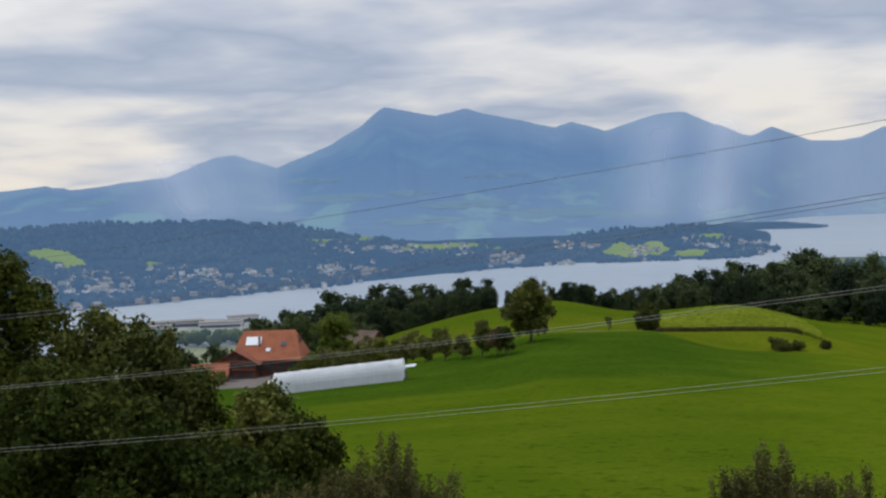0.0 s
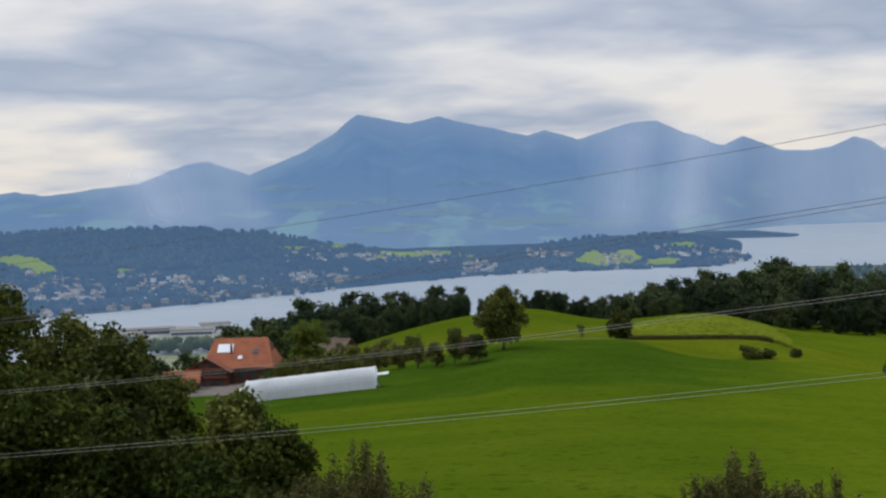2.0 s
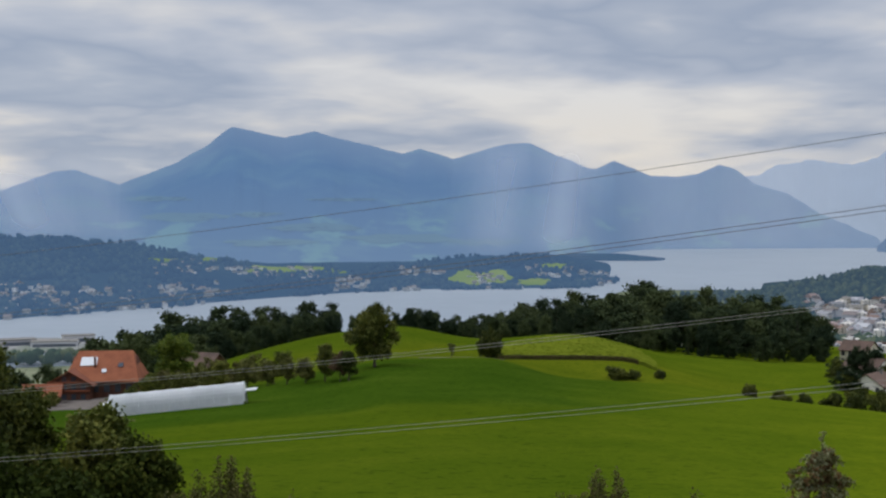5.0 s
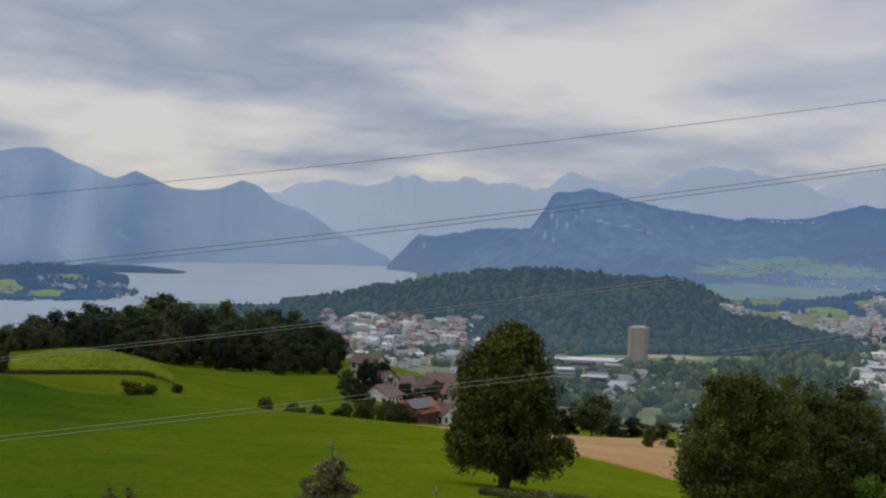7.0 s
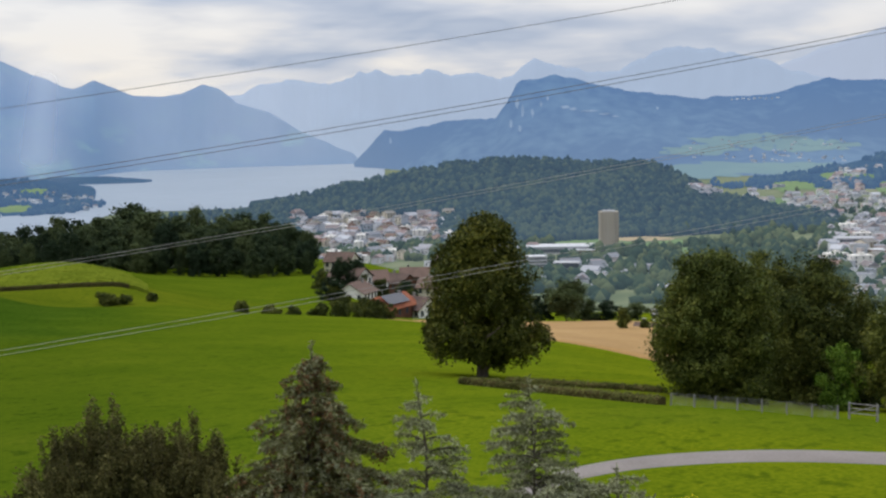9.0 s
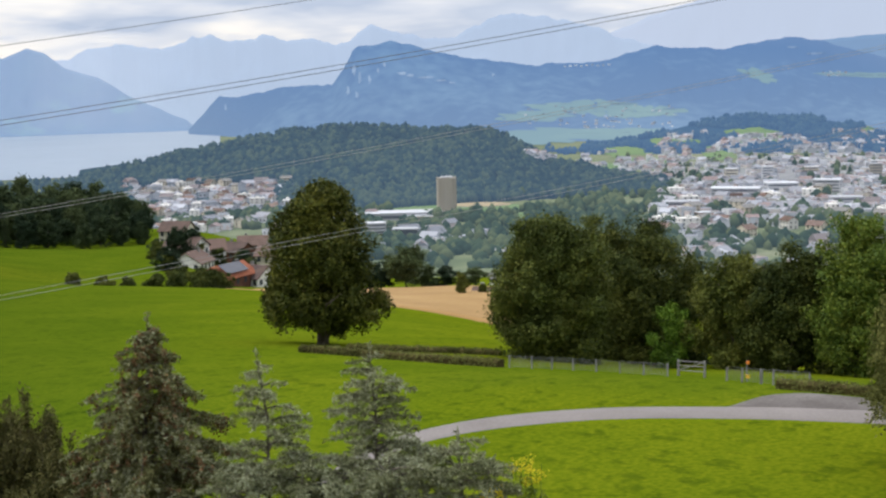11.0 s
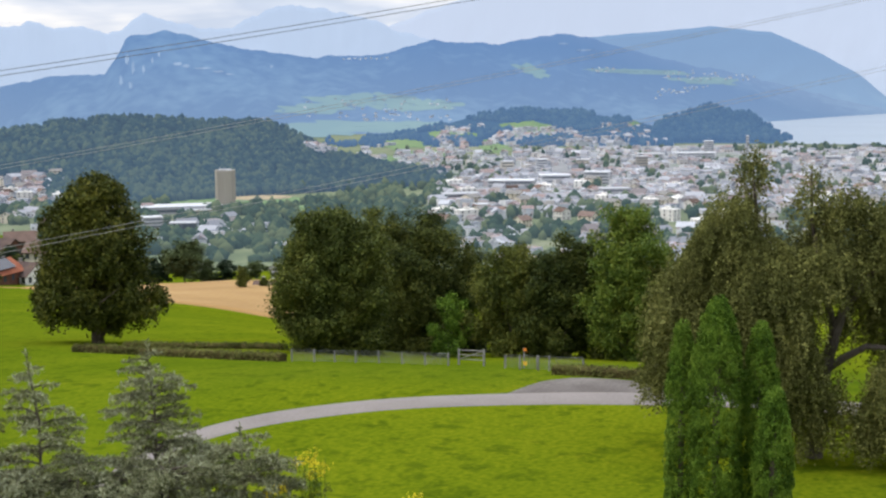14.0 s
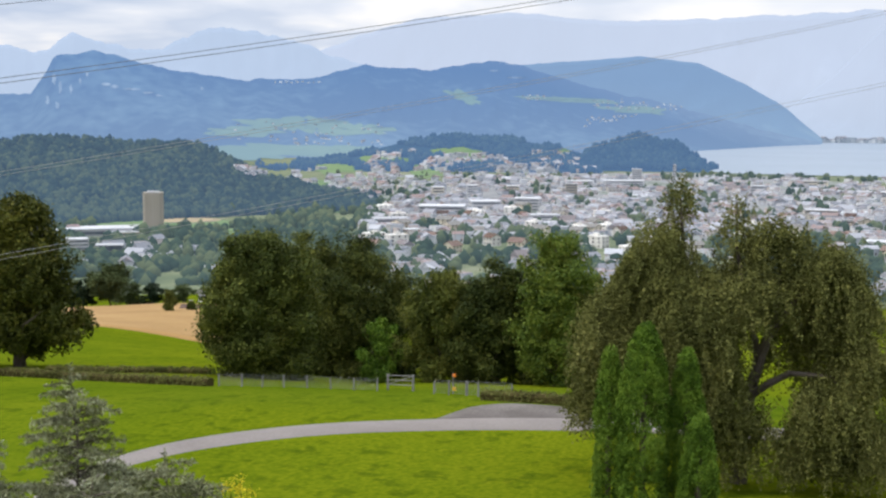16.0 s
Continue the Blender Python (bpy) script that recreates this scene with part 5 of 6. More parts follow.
# ---- power lines ----
def power_line(name, c, gap, material, rad, label):
    """Cables hung in one upright plane: z = c0 s^2 + c1 s + c2 along it."""
    ob = empty(name, polar(25, 26, 0), label, "power line", "power lines", turn=-25)
    for g in (gap if gap else (0.0,)):
        bm = bmesh.new()
        pts = [(s, 0.0 if g >= 0 else 0.02, c[0] * s * s + c[1] * s + c[2] + g) for s in np.linspace(-46, 46, 47)]
        tube(bm, pts, [rad] * len(pts), 5)
        part("cable", bm, material, ob)


power_line("power_line", (0.001056, 0.1456, 13.587), None, CABLE, 0.0065, "single thin dark cable high over the meadow")
power_line("power_line", (0.001116, 0.148, 12.091), (-0.05, 0.05), CABLE, 0.0075, "pair of dark cables over the meadow")
power_line("power_line", (0.000911, 0.1485, 10.254), (-0.035, 0.035), CABLE_PALE, 0.0055, "upper pair of pale cables over the meadow")
power_line("power_line", (0.000571, 0.1442, 8.593), (-0.05, 0.05), CABLE_PALE, 0.005, "lowest pair of pale cables over the meadow")

# ---- farm ----
TILE = mat("clay_tile", [(0.20, 0.060, 0.030), (0.28, 0.085, 0.042), (0.34, 0.12, 0.06)], 0.4, 5, 0.85, 0.4, 0.05, random_tint=0.3)
DARK_TILE = mat("dark_tile", [(0.06, 0.04, 0.035), (0.10, 0.065, 0.05), (0.14, 0.09, 0.07)], 0.4, 5, 0.85, 0.4, 0.05, random_tint=0.4)
TIMBER = mat("dark_timber", [(0.05, 0.022, 0.014), (0.09, 0.036, 0.022), (0.13, 0.055, 0.035)], 0.8, 8, 0.85, 0.5, 0.03)
RENDER = mat("white_render", [(0.55, 0.53, 0.49), (0.66, 0.64, 0.60), (0.74, 0.72, 0.68)], 0.3, 4, 0.9, 0.1, 0.01, random_tint=0.4)
GLASS = mat("window_glass", [(0.035, 0.04, 0.05), (0.06, 0.07, 0.085)], 0.5, 3, 0.15, 0, spec=0.5)
SOLAR = mat("solar_panel", [(0.02, 0.025, 0.04), (0.035, 0.04, 0.06)], 0.5, 6, 0.2, 0, spec=0.5)
FOIL = mat("milky_foil", [(0.72, 0.74, 0.76), (0.80, 0.82, 0.84), (0.86, 0.87, 0.88)], 0.5, 5, 0.45, 0.25, 0.04, leaf=0.3)
SKYLIGHT = mat("bright_roof_glass", [(0.62, 0.64, 0.66), (0.72, 0.74, 0.76)], 0.5, 6, 0.2, 0)


def box(bm, x0, x1, y0, y1, z0, z1):
    bmesh.ops.create_cube(bm, size=1, matrix=Matrix.Translation(((x0 + x1) / 2, (y0 + y1) / 2, (z0 + z1) / 2)) @ Matrix.Diagonal((x1 - x0, y1 - y0, z1 - z0, 1)))


def prism(bm, pts, y0, y1):
    """A profile pts (x, z) drawn out from y0 to y1."""
    a, b = [bm.verts.new((x, y0, z)) for x, z in pts], [bm.verts.new((x, y1, z)) for x, z in pts]
    bm.faces.new(a)
    bm.faces.new(b[::-1])
    for i in range(len(pts)):
        j = (i + 1) % len(pts)
        bm.faces.new((a[j], a[i], b[i], b[j]))
    bmesh.ops.recalc_face_normals(bm, faces=bm.faces)


def roof_bm(ln, w, z, h, hip=0.0, over=0.5, thick=0.18):
    """Gable roof along y; hip: how far its ends are cut back at the ridge."""
    bm = bmesh.new()
    hw, hl = w / 2 + over, ln / 2 + over
    drop = over * h / (w / 2)
    for off in (0, thick):
        zz = z - drop + off
        if off == 0:
            lo = [bm.verts.new(p) for p in ((-hw, -hl, zz), (hw, -hl, zz), (hw, hl, zz), (-hw, hl, zz), (0, -hl + hip, z + h), (0, hl - hip, z + h))]
        else:
            up = [bm.verts.new(p) for p in ((-hw, -hl, zz), (hw, -hl, zz), (hw, hl, zz), (-hw, hl, zz), (0, -hl + hip, z + h + off), (0, hl - hip, z + h + off))]
    for q, flip in ((lo, True), (up, False)):
        for idx in ((0, 4, 5, 3), (1, 2, 5, 4), (0, 1, 4), (2, 3, 5)):
            if len(idx) == 3 and not hip:
                continue
            bm.faces.new([q[i] for i in (idx[::-1] if flip else idx)])
    for i, j in ((0, 1), (1, 2), (2, 3), (3, 0)) if hip else ((1, 2), (3, 0), (0, 4), (4, 1), (2, 5), (5, 3)):
        bm.faces.new((lo[i], lo[j], up[j], up[i]))
    bmesh.ops.recalc_face_normals(bm, faces=bm.faces)
    return bm


def house(name, place, turn, ln, w, wall_h, roof_h, wall, roof, label, category="house", storeys=2, cols=4, hip=0.0, chimney=True, flat=False, group="", windows=True, over=0.5):
    ob = empty(name, place, label, category, group, turn)
    bm = bmesh.new()
    if flat:
        box(bm, -w / 2, w / 2, -ln / 2, ln / 2, -1.5, wall_h)
        box(bm, -w / 2 + 0.4, w / 2 - 0.4, -ln / 2 + 0.4, ln / 2 - 0.4, wall_h, wall_h + 0.25)
    else:
        prism(bm, [(-w / 2, -1.5), (w / 2, -1.5), (w / 2, wall_h), (0, wall_h + roof_h * (0.8 if hip else 0.97)), (-w / 2, wall_h)], -ln / 2, ln / 2)
    part("wall", bm, wall, ob)
    if not flat:
        top = part("roof", roof_bm(ln, w, wall_h, roof_h, hip, over), roof, ob)
        if chimney:
            bm = bmesh.new()
            box(bm, 0.5, 1.1, ln * 0.2, ln * 0.2 + 0.6, wall_h + roof_h * 0.5, wall_h + roof_h + 0.7)
            box(bm, 0.42, 1.18, ln * 0.2 - 0.08, ln * 0.2 + 0.68, wall_h + roof_h + 0.7, wall_h + roof_h + 0.82)
            part("chimney", bm, POST, top)
    else:
        bm = bmesh.new()
        box(bm, -w * 0.2, w * 0.15, -ln * 0.15, ln * 0.1, wall_h + 0.25, wall_h + 1.8)
        part("roof_box", bm, wall, ob)
    if windows:
        st = wall_h / storeys
        wm = None
        for side in range(4):
            span = ln if side % 2 else w
            n = max(2, int(cols * span / max(ln, w)))
            for s in range(storeys):
                for c in range(n):
                    x = (c + 0.5) / n * span - span / 2
                    if wm is None:
                        b2 = bmesh.new()
                        box(b2, -0.5, 0.5, -0.05, 0.03, -0.65, 0.65)
                        box(b2, -0.6, 0.6, -0.10, 0.0, -0.75, -0.65)
                        wm = bpy.data.meshes.new("window")
                        b2.to_mesh(wm)
                        b2.free()
                        wm.materials.append(GLASS)
                    k = new("window", wm)
                    k.parent = ob
                    z = s * st + st * 0.55
                    off = (w if side % 2 else ln) / 2
                    k.matrix_basis = pose(0, 0, 0, 0, 0, 90 * side) @ pose(x, -off, z)
    return ob


FARM_TILE = mat("old_clay_tile", [(0.13, 0.042, 0.022), (0.20, 0.062, 0.030), (0.27, 0.092, 0.044)], 0.5, 4, 0.9, 0.5, 0.05, random_tint=0.25, stretch=(1, 1, 0.4))


def build_farm():
    f = house("farmhouse", on_ground(-8.2, 228), -92, 11.3, 10, 3.95, 4.05, TIMBER, FARM_TILE, "old timber farmhouse with a wide orange tiled half-hipped roof", "farmhouse", 1, 6, hip=1.8, over=0.9, chimney=False)
    roof = [c for c in f.children if c.name.startswith("roof")][0]
    s = math.atan2(4.05, 5.0)
    for n, x, y, w, l, m, lb in (("skylight", 2.2, -2.6, 2.1, 2.8, SKYLIGHT, "large bright roof window"), ("skylight", 4.0, 0.3, 0.8, 0.8, SKYLIGHT, "small bright roof window"),
                                 ("roof_hatch", 2.9, 3.0, 1.0, 0.9, GLASS, "dark roof window")):
        bm = bmesh.new()
        bmesh.ops.create_cube(bm, size=1, matrix=Matrix.Translation((x, y, 3.95 + 4.05 * (1 - x / 5) + 0.28)) @ Matrix.Rotation(s, 4, "Y") @ Matrix.Diagonal((w, l, 0.12, 1)))
        part(n, bm, m, roof, lb)
    bm = bmesh.new()
    tube(bm, [(3.1, -1.4, 5.0), (3.1, -1.4, 7.1), (3.1, -1.4, 7.3)], [0.2, 0.2, 0.26], 8)
    part("chimney", bm, TIMBER, roof, "slim dark flue")
    # cross gable over the yard
    turn = Matrix.Translation((4.2, -5.0, 0)) @ Matrix.Rotation(radians(90), 4, "Z")
    bm = roof_bm(7.0, 7.4, 3.2, 2.2, 0.0, 0.7)
    bm.transform(turn)
    part("gable_roof", bm, FARM_TILE, f)
    bm = bmesh.new()
    prism(bm, [(-3.7, -1.5), (3.7, -1.5), (3.7, 3.2), (0, 5.3), (-3.7, 3.2)], -3.5, 3.5)
    bm.transform(turn)
    part("gable_wall", bm, TIMBER, f)
    for z, n in ((1.0, 4), (2.7, 4), (4.1, 2)):
        for k in range(n):
            bm = bmesh.new()
            y = -5.0 + (k - (n - 1) / 2) * 1.6
            box(bm, 7.68, 7.76, y - 0.4, y + 0.4, z - 0.45, z + 0.45)
            part("window", bm, GLASS, f)
    for z, h in ((1.9, 0.25), (3.45, 0.2)):
        bm = bmesh.new()
        box(bm, 7.7, 8.1, -8.6, -1.4, z, z + h)
        part("balcony", bm, FARM_TILE, f, "reddish boarded balcony front")
    house("farm_annex", on_ground(-10.95, 216), -86, 5.6, 5, 1.7, 1.5, TIMBER, FARM_TILE, "low farm shed with an orange tiled roof", "shed", 1, 3, chimney=False)
    house("barn", on_ground(-4.0, 262), 60, 8, 6, 2.8, 2.2, TIMBER, DARK_TILE, "small barn with a grey roof behind bushes", "barn", 1, 3, chimney=False)
    # tunnel greenhouse
    a, b = sit(-7.95, 8.84), sit(-2.0, 8.43)
    d = b - a
    ob = empty("polytunnel", a, "long white foil tunnel greenhouse with open ends", "greenhouse")
    turn = d.to_track_quat("Y", "Z").to_matrix().to_4x4()
    n, ln = 9, d.length
    prof = [(-1.9, 0)] + [(-1.9 * math.cos(q), 1.15 + 1.75 * math.sin(q)) for q in np.linspace(0.1, math.pi - 0.1, 11)] + [(1.9, 0)]
    for i in range(n):
        bm = bmesh.new()
        rows = []
        for y in (ln * i / n, ln * (i + 0.5) / n, ln * (i + 1) / n - 0.03):
            k = 0.985 if abs(y - ln * (i + 0.5) / n) < 0.1 else 1.0
            rows.append([bm.verts.new((x * k, y, z * k)) for x, z in prof])
        for p, q in zip(rows, rows[1:]):
            for j in range(len(prof) - 1):
                bm.faces.new((p[j], p[j + 1], q[j + 1], q[j]))
        bmesh.ops.solidify(bm, geom=bm.faces[:], thickness=0.03)
        bm.transform(turn)
        part("foil_panel", bm, FOIL, ob)
    for y in [ln * i / n for i in range(n + 1)]:
        bm = bmesh.new()
        tube(bm, [(x * 1.01, y, z * 1.01) for x, z in prof], [0.035] * len(prof), 5)
        bm.transform(turn)
        part("hoop", bm, FOIL, ob)
    for y0, y1 in ((-1.6, -0.1), (ln + 0.1, ln + 1.7)):
        bm = bmesh.new()
        box(bm, -1.2, 1.2, y0, y1, 1.75, 1.83)
        bm.transform(turn)
        part("end_flap", bm, FOIL, ob)
        bm = bmesh.new()
        box(bm, -0.7, 0.7, y1 - 0.12 if y0 < 0 else y0, y1 if y0 < 0 else y0 + 0.12, 0.0, 1.4)
        bm.transform(turn)
        part("end_door", bm, WIRE, ob)


build_farm()


# ---- houses beyond the crest ----
CREAM = mat("cream_render", [(0.50, 0.45, 0.36), (0.60, 0.55, 0.45)], 0.2, 3, 0.9, 0.1, 0.01, random_tint=0.5)
for nm, az, el, r, turn, ln, w, wh, rh, wl, rf, lb in (
        ("white_house", 26.25, -6.7, 345, 30, 10, 8, 5.2, 2.4, RENDER, DARK_TILE, "white house with a dull tiled roof among trees"),
        ("white_house", 26.55, -7.4, 325, -50, 9, 8, 4.6, 2.6, RENDER, DARK_TILE, "white gabled house at the village edge"),
        ("barn", 28.1, -8.0, 300, -62, 13, 8, 2.4, 2.6, TIMBER, FARM_TILE, "orange-roofed barn carrying dark solar panels"),
        ("white_house", 29.4, -8.2, 305, 15, 8, 7, 4.6, 2.6, RENDER, DARK_TILE, "small white house beside the barn"),
        ("chalet", 27.3, -6.8, 360, 70, 8.5, 7, 3.6, 2.6, RENDER, DARK_TILE, "gabled house with a steep pale roof side"),
        ("chalet", 28.5, -6.9, 370, 20, 9, 7, 3.0, 2.4, TIMBER, DARK_TILE, "brown timber house with a dark roof"),
        ("chalet", 29.3, -6.6, 395, 60, 9, 7, 3.0, 2.4, TIMBER, DARK_TILE, "brown timber house with a wide dark roof"),
        ("white_house", 25.9, -5.9, 400, 40, 9, 8, 4.5, 2.6, CREAM, DARK_TILE, "cream house behind trees"),
        ("white_house", 30.3, -7.2, 350, 40, 9, 8, 4.5, 2.6, CREAM, DARK_TILE, "cream house with a tiled roof"),
        ("chalet", 40.2, -9.2, 242, 30, 5, 3.6, 1.6, 1.2, TIMBER, DARK_TILE, "small low hut in the field"),
        ("white_house", 40.7, -8.4, 300, 60, 3.6, 2.8, 1.3, 0.8, RENDER, POST, "small house with a pale roof below the field")):
    h = house(nm, polar(az, r, high(el, r) - wh * 0.75), turn, ln, w, wh, rh, wl, rf, lb, "barn" if nm == "barn" else "house", 1 if wh < 3.2 else 2, 4)
    if "solar" in lb:
        bm = bmesh.new()
        bmesh.ops.create_cube(bm, size=1, matrix=Matrix.Translation((2.4, -1, 2.6 + 3.2 * (1 - 2.4 / 4.5) + 0.3)) @ Matrix.Rotation(math.atan2(3.2, 4.5), 4, "Y") @ Matrix.Diagonal((3.4, 9, 0.1, 1)))
        part("solar_panel", bm, SOLAR, h, "dark solar panels")


# ---- far woods, towns and valley ----
def lie(hill, az, el):
    """Place on a hill's near slope that stands el degrees over the horizon."""
    azs, rs, zs = hill
    i = int(np.clip(round((az - azs[0]) / (azs[1] - azs[0])), 0, len(azs) - 1))
    e = np.degrees(np.arctan2(zs[i] - EYE, rs[i]))
    k = int(np.argmax(e[:26]))
    if el <= e[0] or k == 0:
        return None
    j = int(np.argmax(e[:k + 1] >= el))
    if j == 0:
        return None
    t = (el - e[j - 1]) / max(1e-6, e[j] - e[j - 1])
    return polar(az, rs[i, j - 1] + t * (rs[i, j] - rs[i, j - 1]), max(LAKE, zs[i, j - 1] + t * (zs[i, j] - zs[i, j - 1])))


def floor_at(az, el):
    return polar(az, (EYE - LAKE + 0.8) / math.tan(radians(-el)), LAKE - 0.8)


ICO = bmesh.new()
bmesh.ops.create_icosphere(ICO, subdivisions=1, radius=1)
ICO_V, ICO_F = np.array([v.co for v in ICO.verts]), np.array([[v.index for v in f.verts] for f in ICO.faces])
ICO.free()


def clumps(name, places, radii, material, label, seed, tall=1.25):
    """Far tree crowns: uneven small bodies joined into one wood."""
    rng = np.random.default_rng(seed)
    p, r = np.array([tuple(q) for q in places]), np.asarray(radii, float)
    n = len(p)
    v = ICO_V[None] * r[:, None, None] * rng.uniform(0.7, 1.3, (n, len(ICO_V), 1))
    v[:, :, 2] *= tall * rng.uniform(0.8, 1.3, (n, 1))
    v += p[:, None] + np.stack([0 * r, 0 * r, r * 0.7], -1)[:, None]
    f = (ICO_F[None] + (np.arange(n) * len(ICO_V))[:, None, None]).reshape(-1, 3)
    return tagged(new(name, mesh_from(name, v.reshape(-1, 3), f, material, True)), label, "woods", kind="stuff")


rng = random.Random(17)


def scatter(fn, az0, az1, el0, el1, n, keep=None):
    out = []
    for _ in range(n * 3):
        az, el = rng.uniform(az0, az1), rng.uniform(el0, el1)
        if keep and not keep(az, el):
            continue
        p = fn(az, el)
        if p is not None:
            out.append(p)
        if len(out) >= n:
            break
    return out


def patchy(seed, s=0.5, cut=0.0):
    return lambda az, el: noise.noise((az * s, el * s * 3, seed)) > cut


def slope_patch(name, hill, az, el, w, h, material, label, tilt=0.0):
    """A meadow lying on a hill's slope."""
    v, f = [], []
    n, m = 26, 6
    for i in range(n + 1):
        for j in range(m + 1):
            a = math.tau * i / n
            q = j / m * (1 + 0.55 * noise.noise((math.cos(a) * 1.9 + az * 3, math.sin(a) * 1.9, el * 3)) + 0.3 * noise.noise((math.cos(a) * 4 + az * 3, math.sin(a) * 4, el)))
            da, de = w / 2 * q * math.cos(a), h / 2 * q * math.sin(a)
            p = lie(hill, az + da, el + de + tilt * da) or floor_at(az + da, min(-1.0, el + de + tilt * da))
            v.append(p * 0.9985 + Vector((0, 0, 0.7)))
    for i in range(n):
        for j in range(m):
            a = i * (m + 1) + j
            f.append((a, a + 1, a + m + 2, a + m + 1))
    tagged(new(name, mesh_from(name, v, f, material, True)), label, "meadow", kind="structure")


LAKESIDE_MEADOWS = ((-0.1, -2.32, 4.2, 0.5, -0.02), (-17.6, -2.2, 2.6, 0.8, -0.2), (-5.6, -1.9, 1.6, 0.25, 0), (8.3, -2.75, 1.6, 0.7, -0.1), (9.6, -2.7, 1.8, 0.6, 0), (12.4, -2.2, 1.4, 0.3, 0), (11.5, -2.95, 2.0, 0.3, 0), (-3.4, -1.8, 1.2, 0.25, 0.1), (-13.3, -2.7, 0.9, 0.3, 0))
TOWN_MEADOWS = ((52.6, -2.0, 2.6, 0.8, -0.1), (49.0, -2.2, 2.6, 0.5, 0), (57.6, -1.7, 1.6, 0.5, 0.25), (46.6, -2.6, 2.4, 0.45, 0), (50.8, -2.75, 1.6, 0.5, -0.2))


def open_land(meadows, a, e):
    """True where a meadow keeps the trees away."""
    return any(((a - m[0]) / m[2]) ** 2 + ((e - m[1] - m[4] * (a - m[0])) / m[3]) ** 2 < 0.2 for m in meadows)


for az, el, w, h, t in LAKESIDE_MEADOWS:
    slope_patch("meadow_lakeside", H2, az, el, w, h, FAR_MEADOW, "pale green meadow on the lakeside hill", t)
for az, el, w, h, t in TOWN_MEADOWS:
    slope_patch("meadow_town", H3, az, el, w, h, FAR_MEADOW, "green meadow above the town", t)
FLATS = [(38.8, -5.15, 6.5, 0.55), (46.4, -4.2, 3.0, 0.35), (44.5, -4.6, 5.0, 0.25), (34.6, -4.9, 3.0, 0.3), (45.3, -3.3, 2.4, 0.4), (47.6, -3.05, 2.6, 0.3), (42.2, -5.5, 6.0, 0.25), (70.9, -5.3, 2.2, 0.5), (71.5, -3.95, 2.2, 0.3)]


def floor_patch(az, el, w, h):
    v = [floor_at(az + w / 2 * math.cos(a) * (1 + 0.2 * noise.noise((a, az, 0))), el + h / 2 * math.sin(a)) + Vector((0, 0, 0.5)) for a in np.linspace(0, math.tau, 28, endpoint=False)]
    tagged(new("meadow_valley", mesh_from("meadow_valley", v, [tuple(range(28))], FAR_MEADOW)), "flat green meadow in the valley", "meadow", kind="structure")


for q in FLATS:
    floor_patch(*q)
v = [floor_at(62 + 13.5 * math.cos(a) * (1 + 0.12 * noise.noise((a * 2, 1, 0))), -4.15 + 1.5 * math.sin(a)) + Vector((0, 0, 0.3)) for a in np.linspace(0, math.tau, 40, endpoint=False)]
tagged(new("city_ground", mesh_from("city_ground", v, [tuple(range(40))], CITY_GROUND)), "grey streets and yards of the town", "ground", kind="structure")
EARTH = mat("bare_earth", [(0.26, 0.21, 0.13), (0.33, 0.27, 0.17)], 0.02, 0.2, 0.95, 0)
v = [floor_at(39.9 + 1.5 * math.cos(a), -5.0 + 0.11 * math.sin(a)) + Vector((0, 0, 0.9)) for a in np.linspace(0, math.tau, 24, endpoint=False)]
tagged(new("building_site", mesh_from("building_site", v, [tuple(range(24))], EARTH)), "tan bare earth beside the tower", "ground", kind="structure")

on1, on2, on3, on4 = (lambda a, e: lie(H1, a, e)), (lambda a, e: lie(H2, a, e)), (lambda a, e: lie(H3, a, e)), (lambda a, e: lie(H4, a, e))
# hills and crowns carry their blue distance haze as emission
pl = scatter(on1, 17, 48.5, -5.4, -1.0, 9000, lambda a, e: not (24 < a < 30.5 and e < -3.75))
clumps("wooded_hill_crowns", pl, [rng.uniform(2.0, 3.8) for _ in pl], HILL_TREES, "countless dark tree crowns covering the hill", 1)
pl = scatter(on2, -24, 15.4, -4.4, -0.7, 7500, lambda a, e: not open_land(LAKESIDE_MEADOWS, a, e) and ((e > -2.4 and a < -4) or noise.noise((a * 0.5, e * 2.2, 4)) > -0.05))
clumps("lakeside_crowns", pl, [rng.uniform(1.8, 3.6) for _ in pl], FAR_TREES, "hazy bluish tree crowns covering the lakeside hill", 2)
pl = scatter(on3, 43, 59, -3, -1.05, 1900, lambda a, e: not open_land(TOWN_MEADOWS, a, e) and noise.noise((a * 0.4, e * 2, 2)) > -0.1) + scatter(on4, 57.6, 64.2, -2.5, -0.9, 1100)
clumps("town_hill_crowns", pl, [rng.uniform(2.5, 5) for _ in pl], FAR_TREES, "hazy bluish tree crowns on the hills above the town", 3)
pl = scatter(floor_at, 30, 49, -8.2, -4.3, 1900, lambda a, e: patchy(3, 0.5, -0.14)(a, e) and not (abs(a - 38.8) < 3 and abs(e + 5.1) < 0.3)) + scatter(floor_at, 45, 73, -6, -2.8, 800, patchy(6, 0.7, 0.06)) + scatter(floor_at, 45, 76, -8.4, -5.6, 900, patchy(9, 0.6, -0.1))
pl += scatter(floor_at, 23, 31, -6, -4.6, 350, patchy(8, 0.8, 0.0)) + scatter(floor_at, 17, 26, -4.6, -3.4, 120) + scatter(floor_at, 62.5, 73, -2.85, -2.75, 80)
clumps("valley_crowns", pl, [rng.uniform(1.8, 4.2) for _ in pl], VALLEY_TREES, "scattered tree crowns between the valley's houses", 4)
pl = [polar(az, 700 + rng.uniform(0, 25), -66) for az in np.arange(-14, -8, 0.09)]
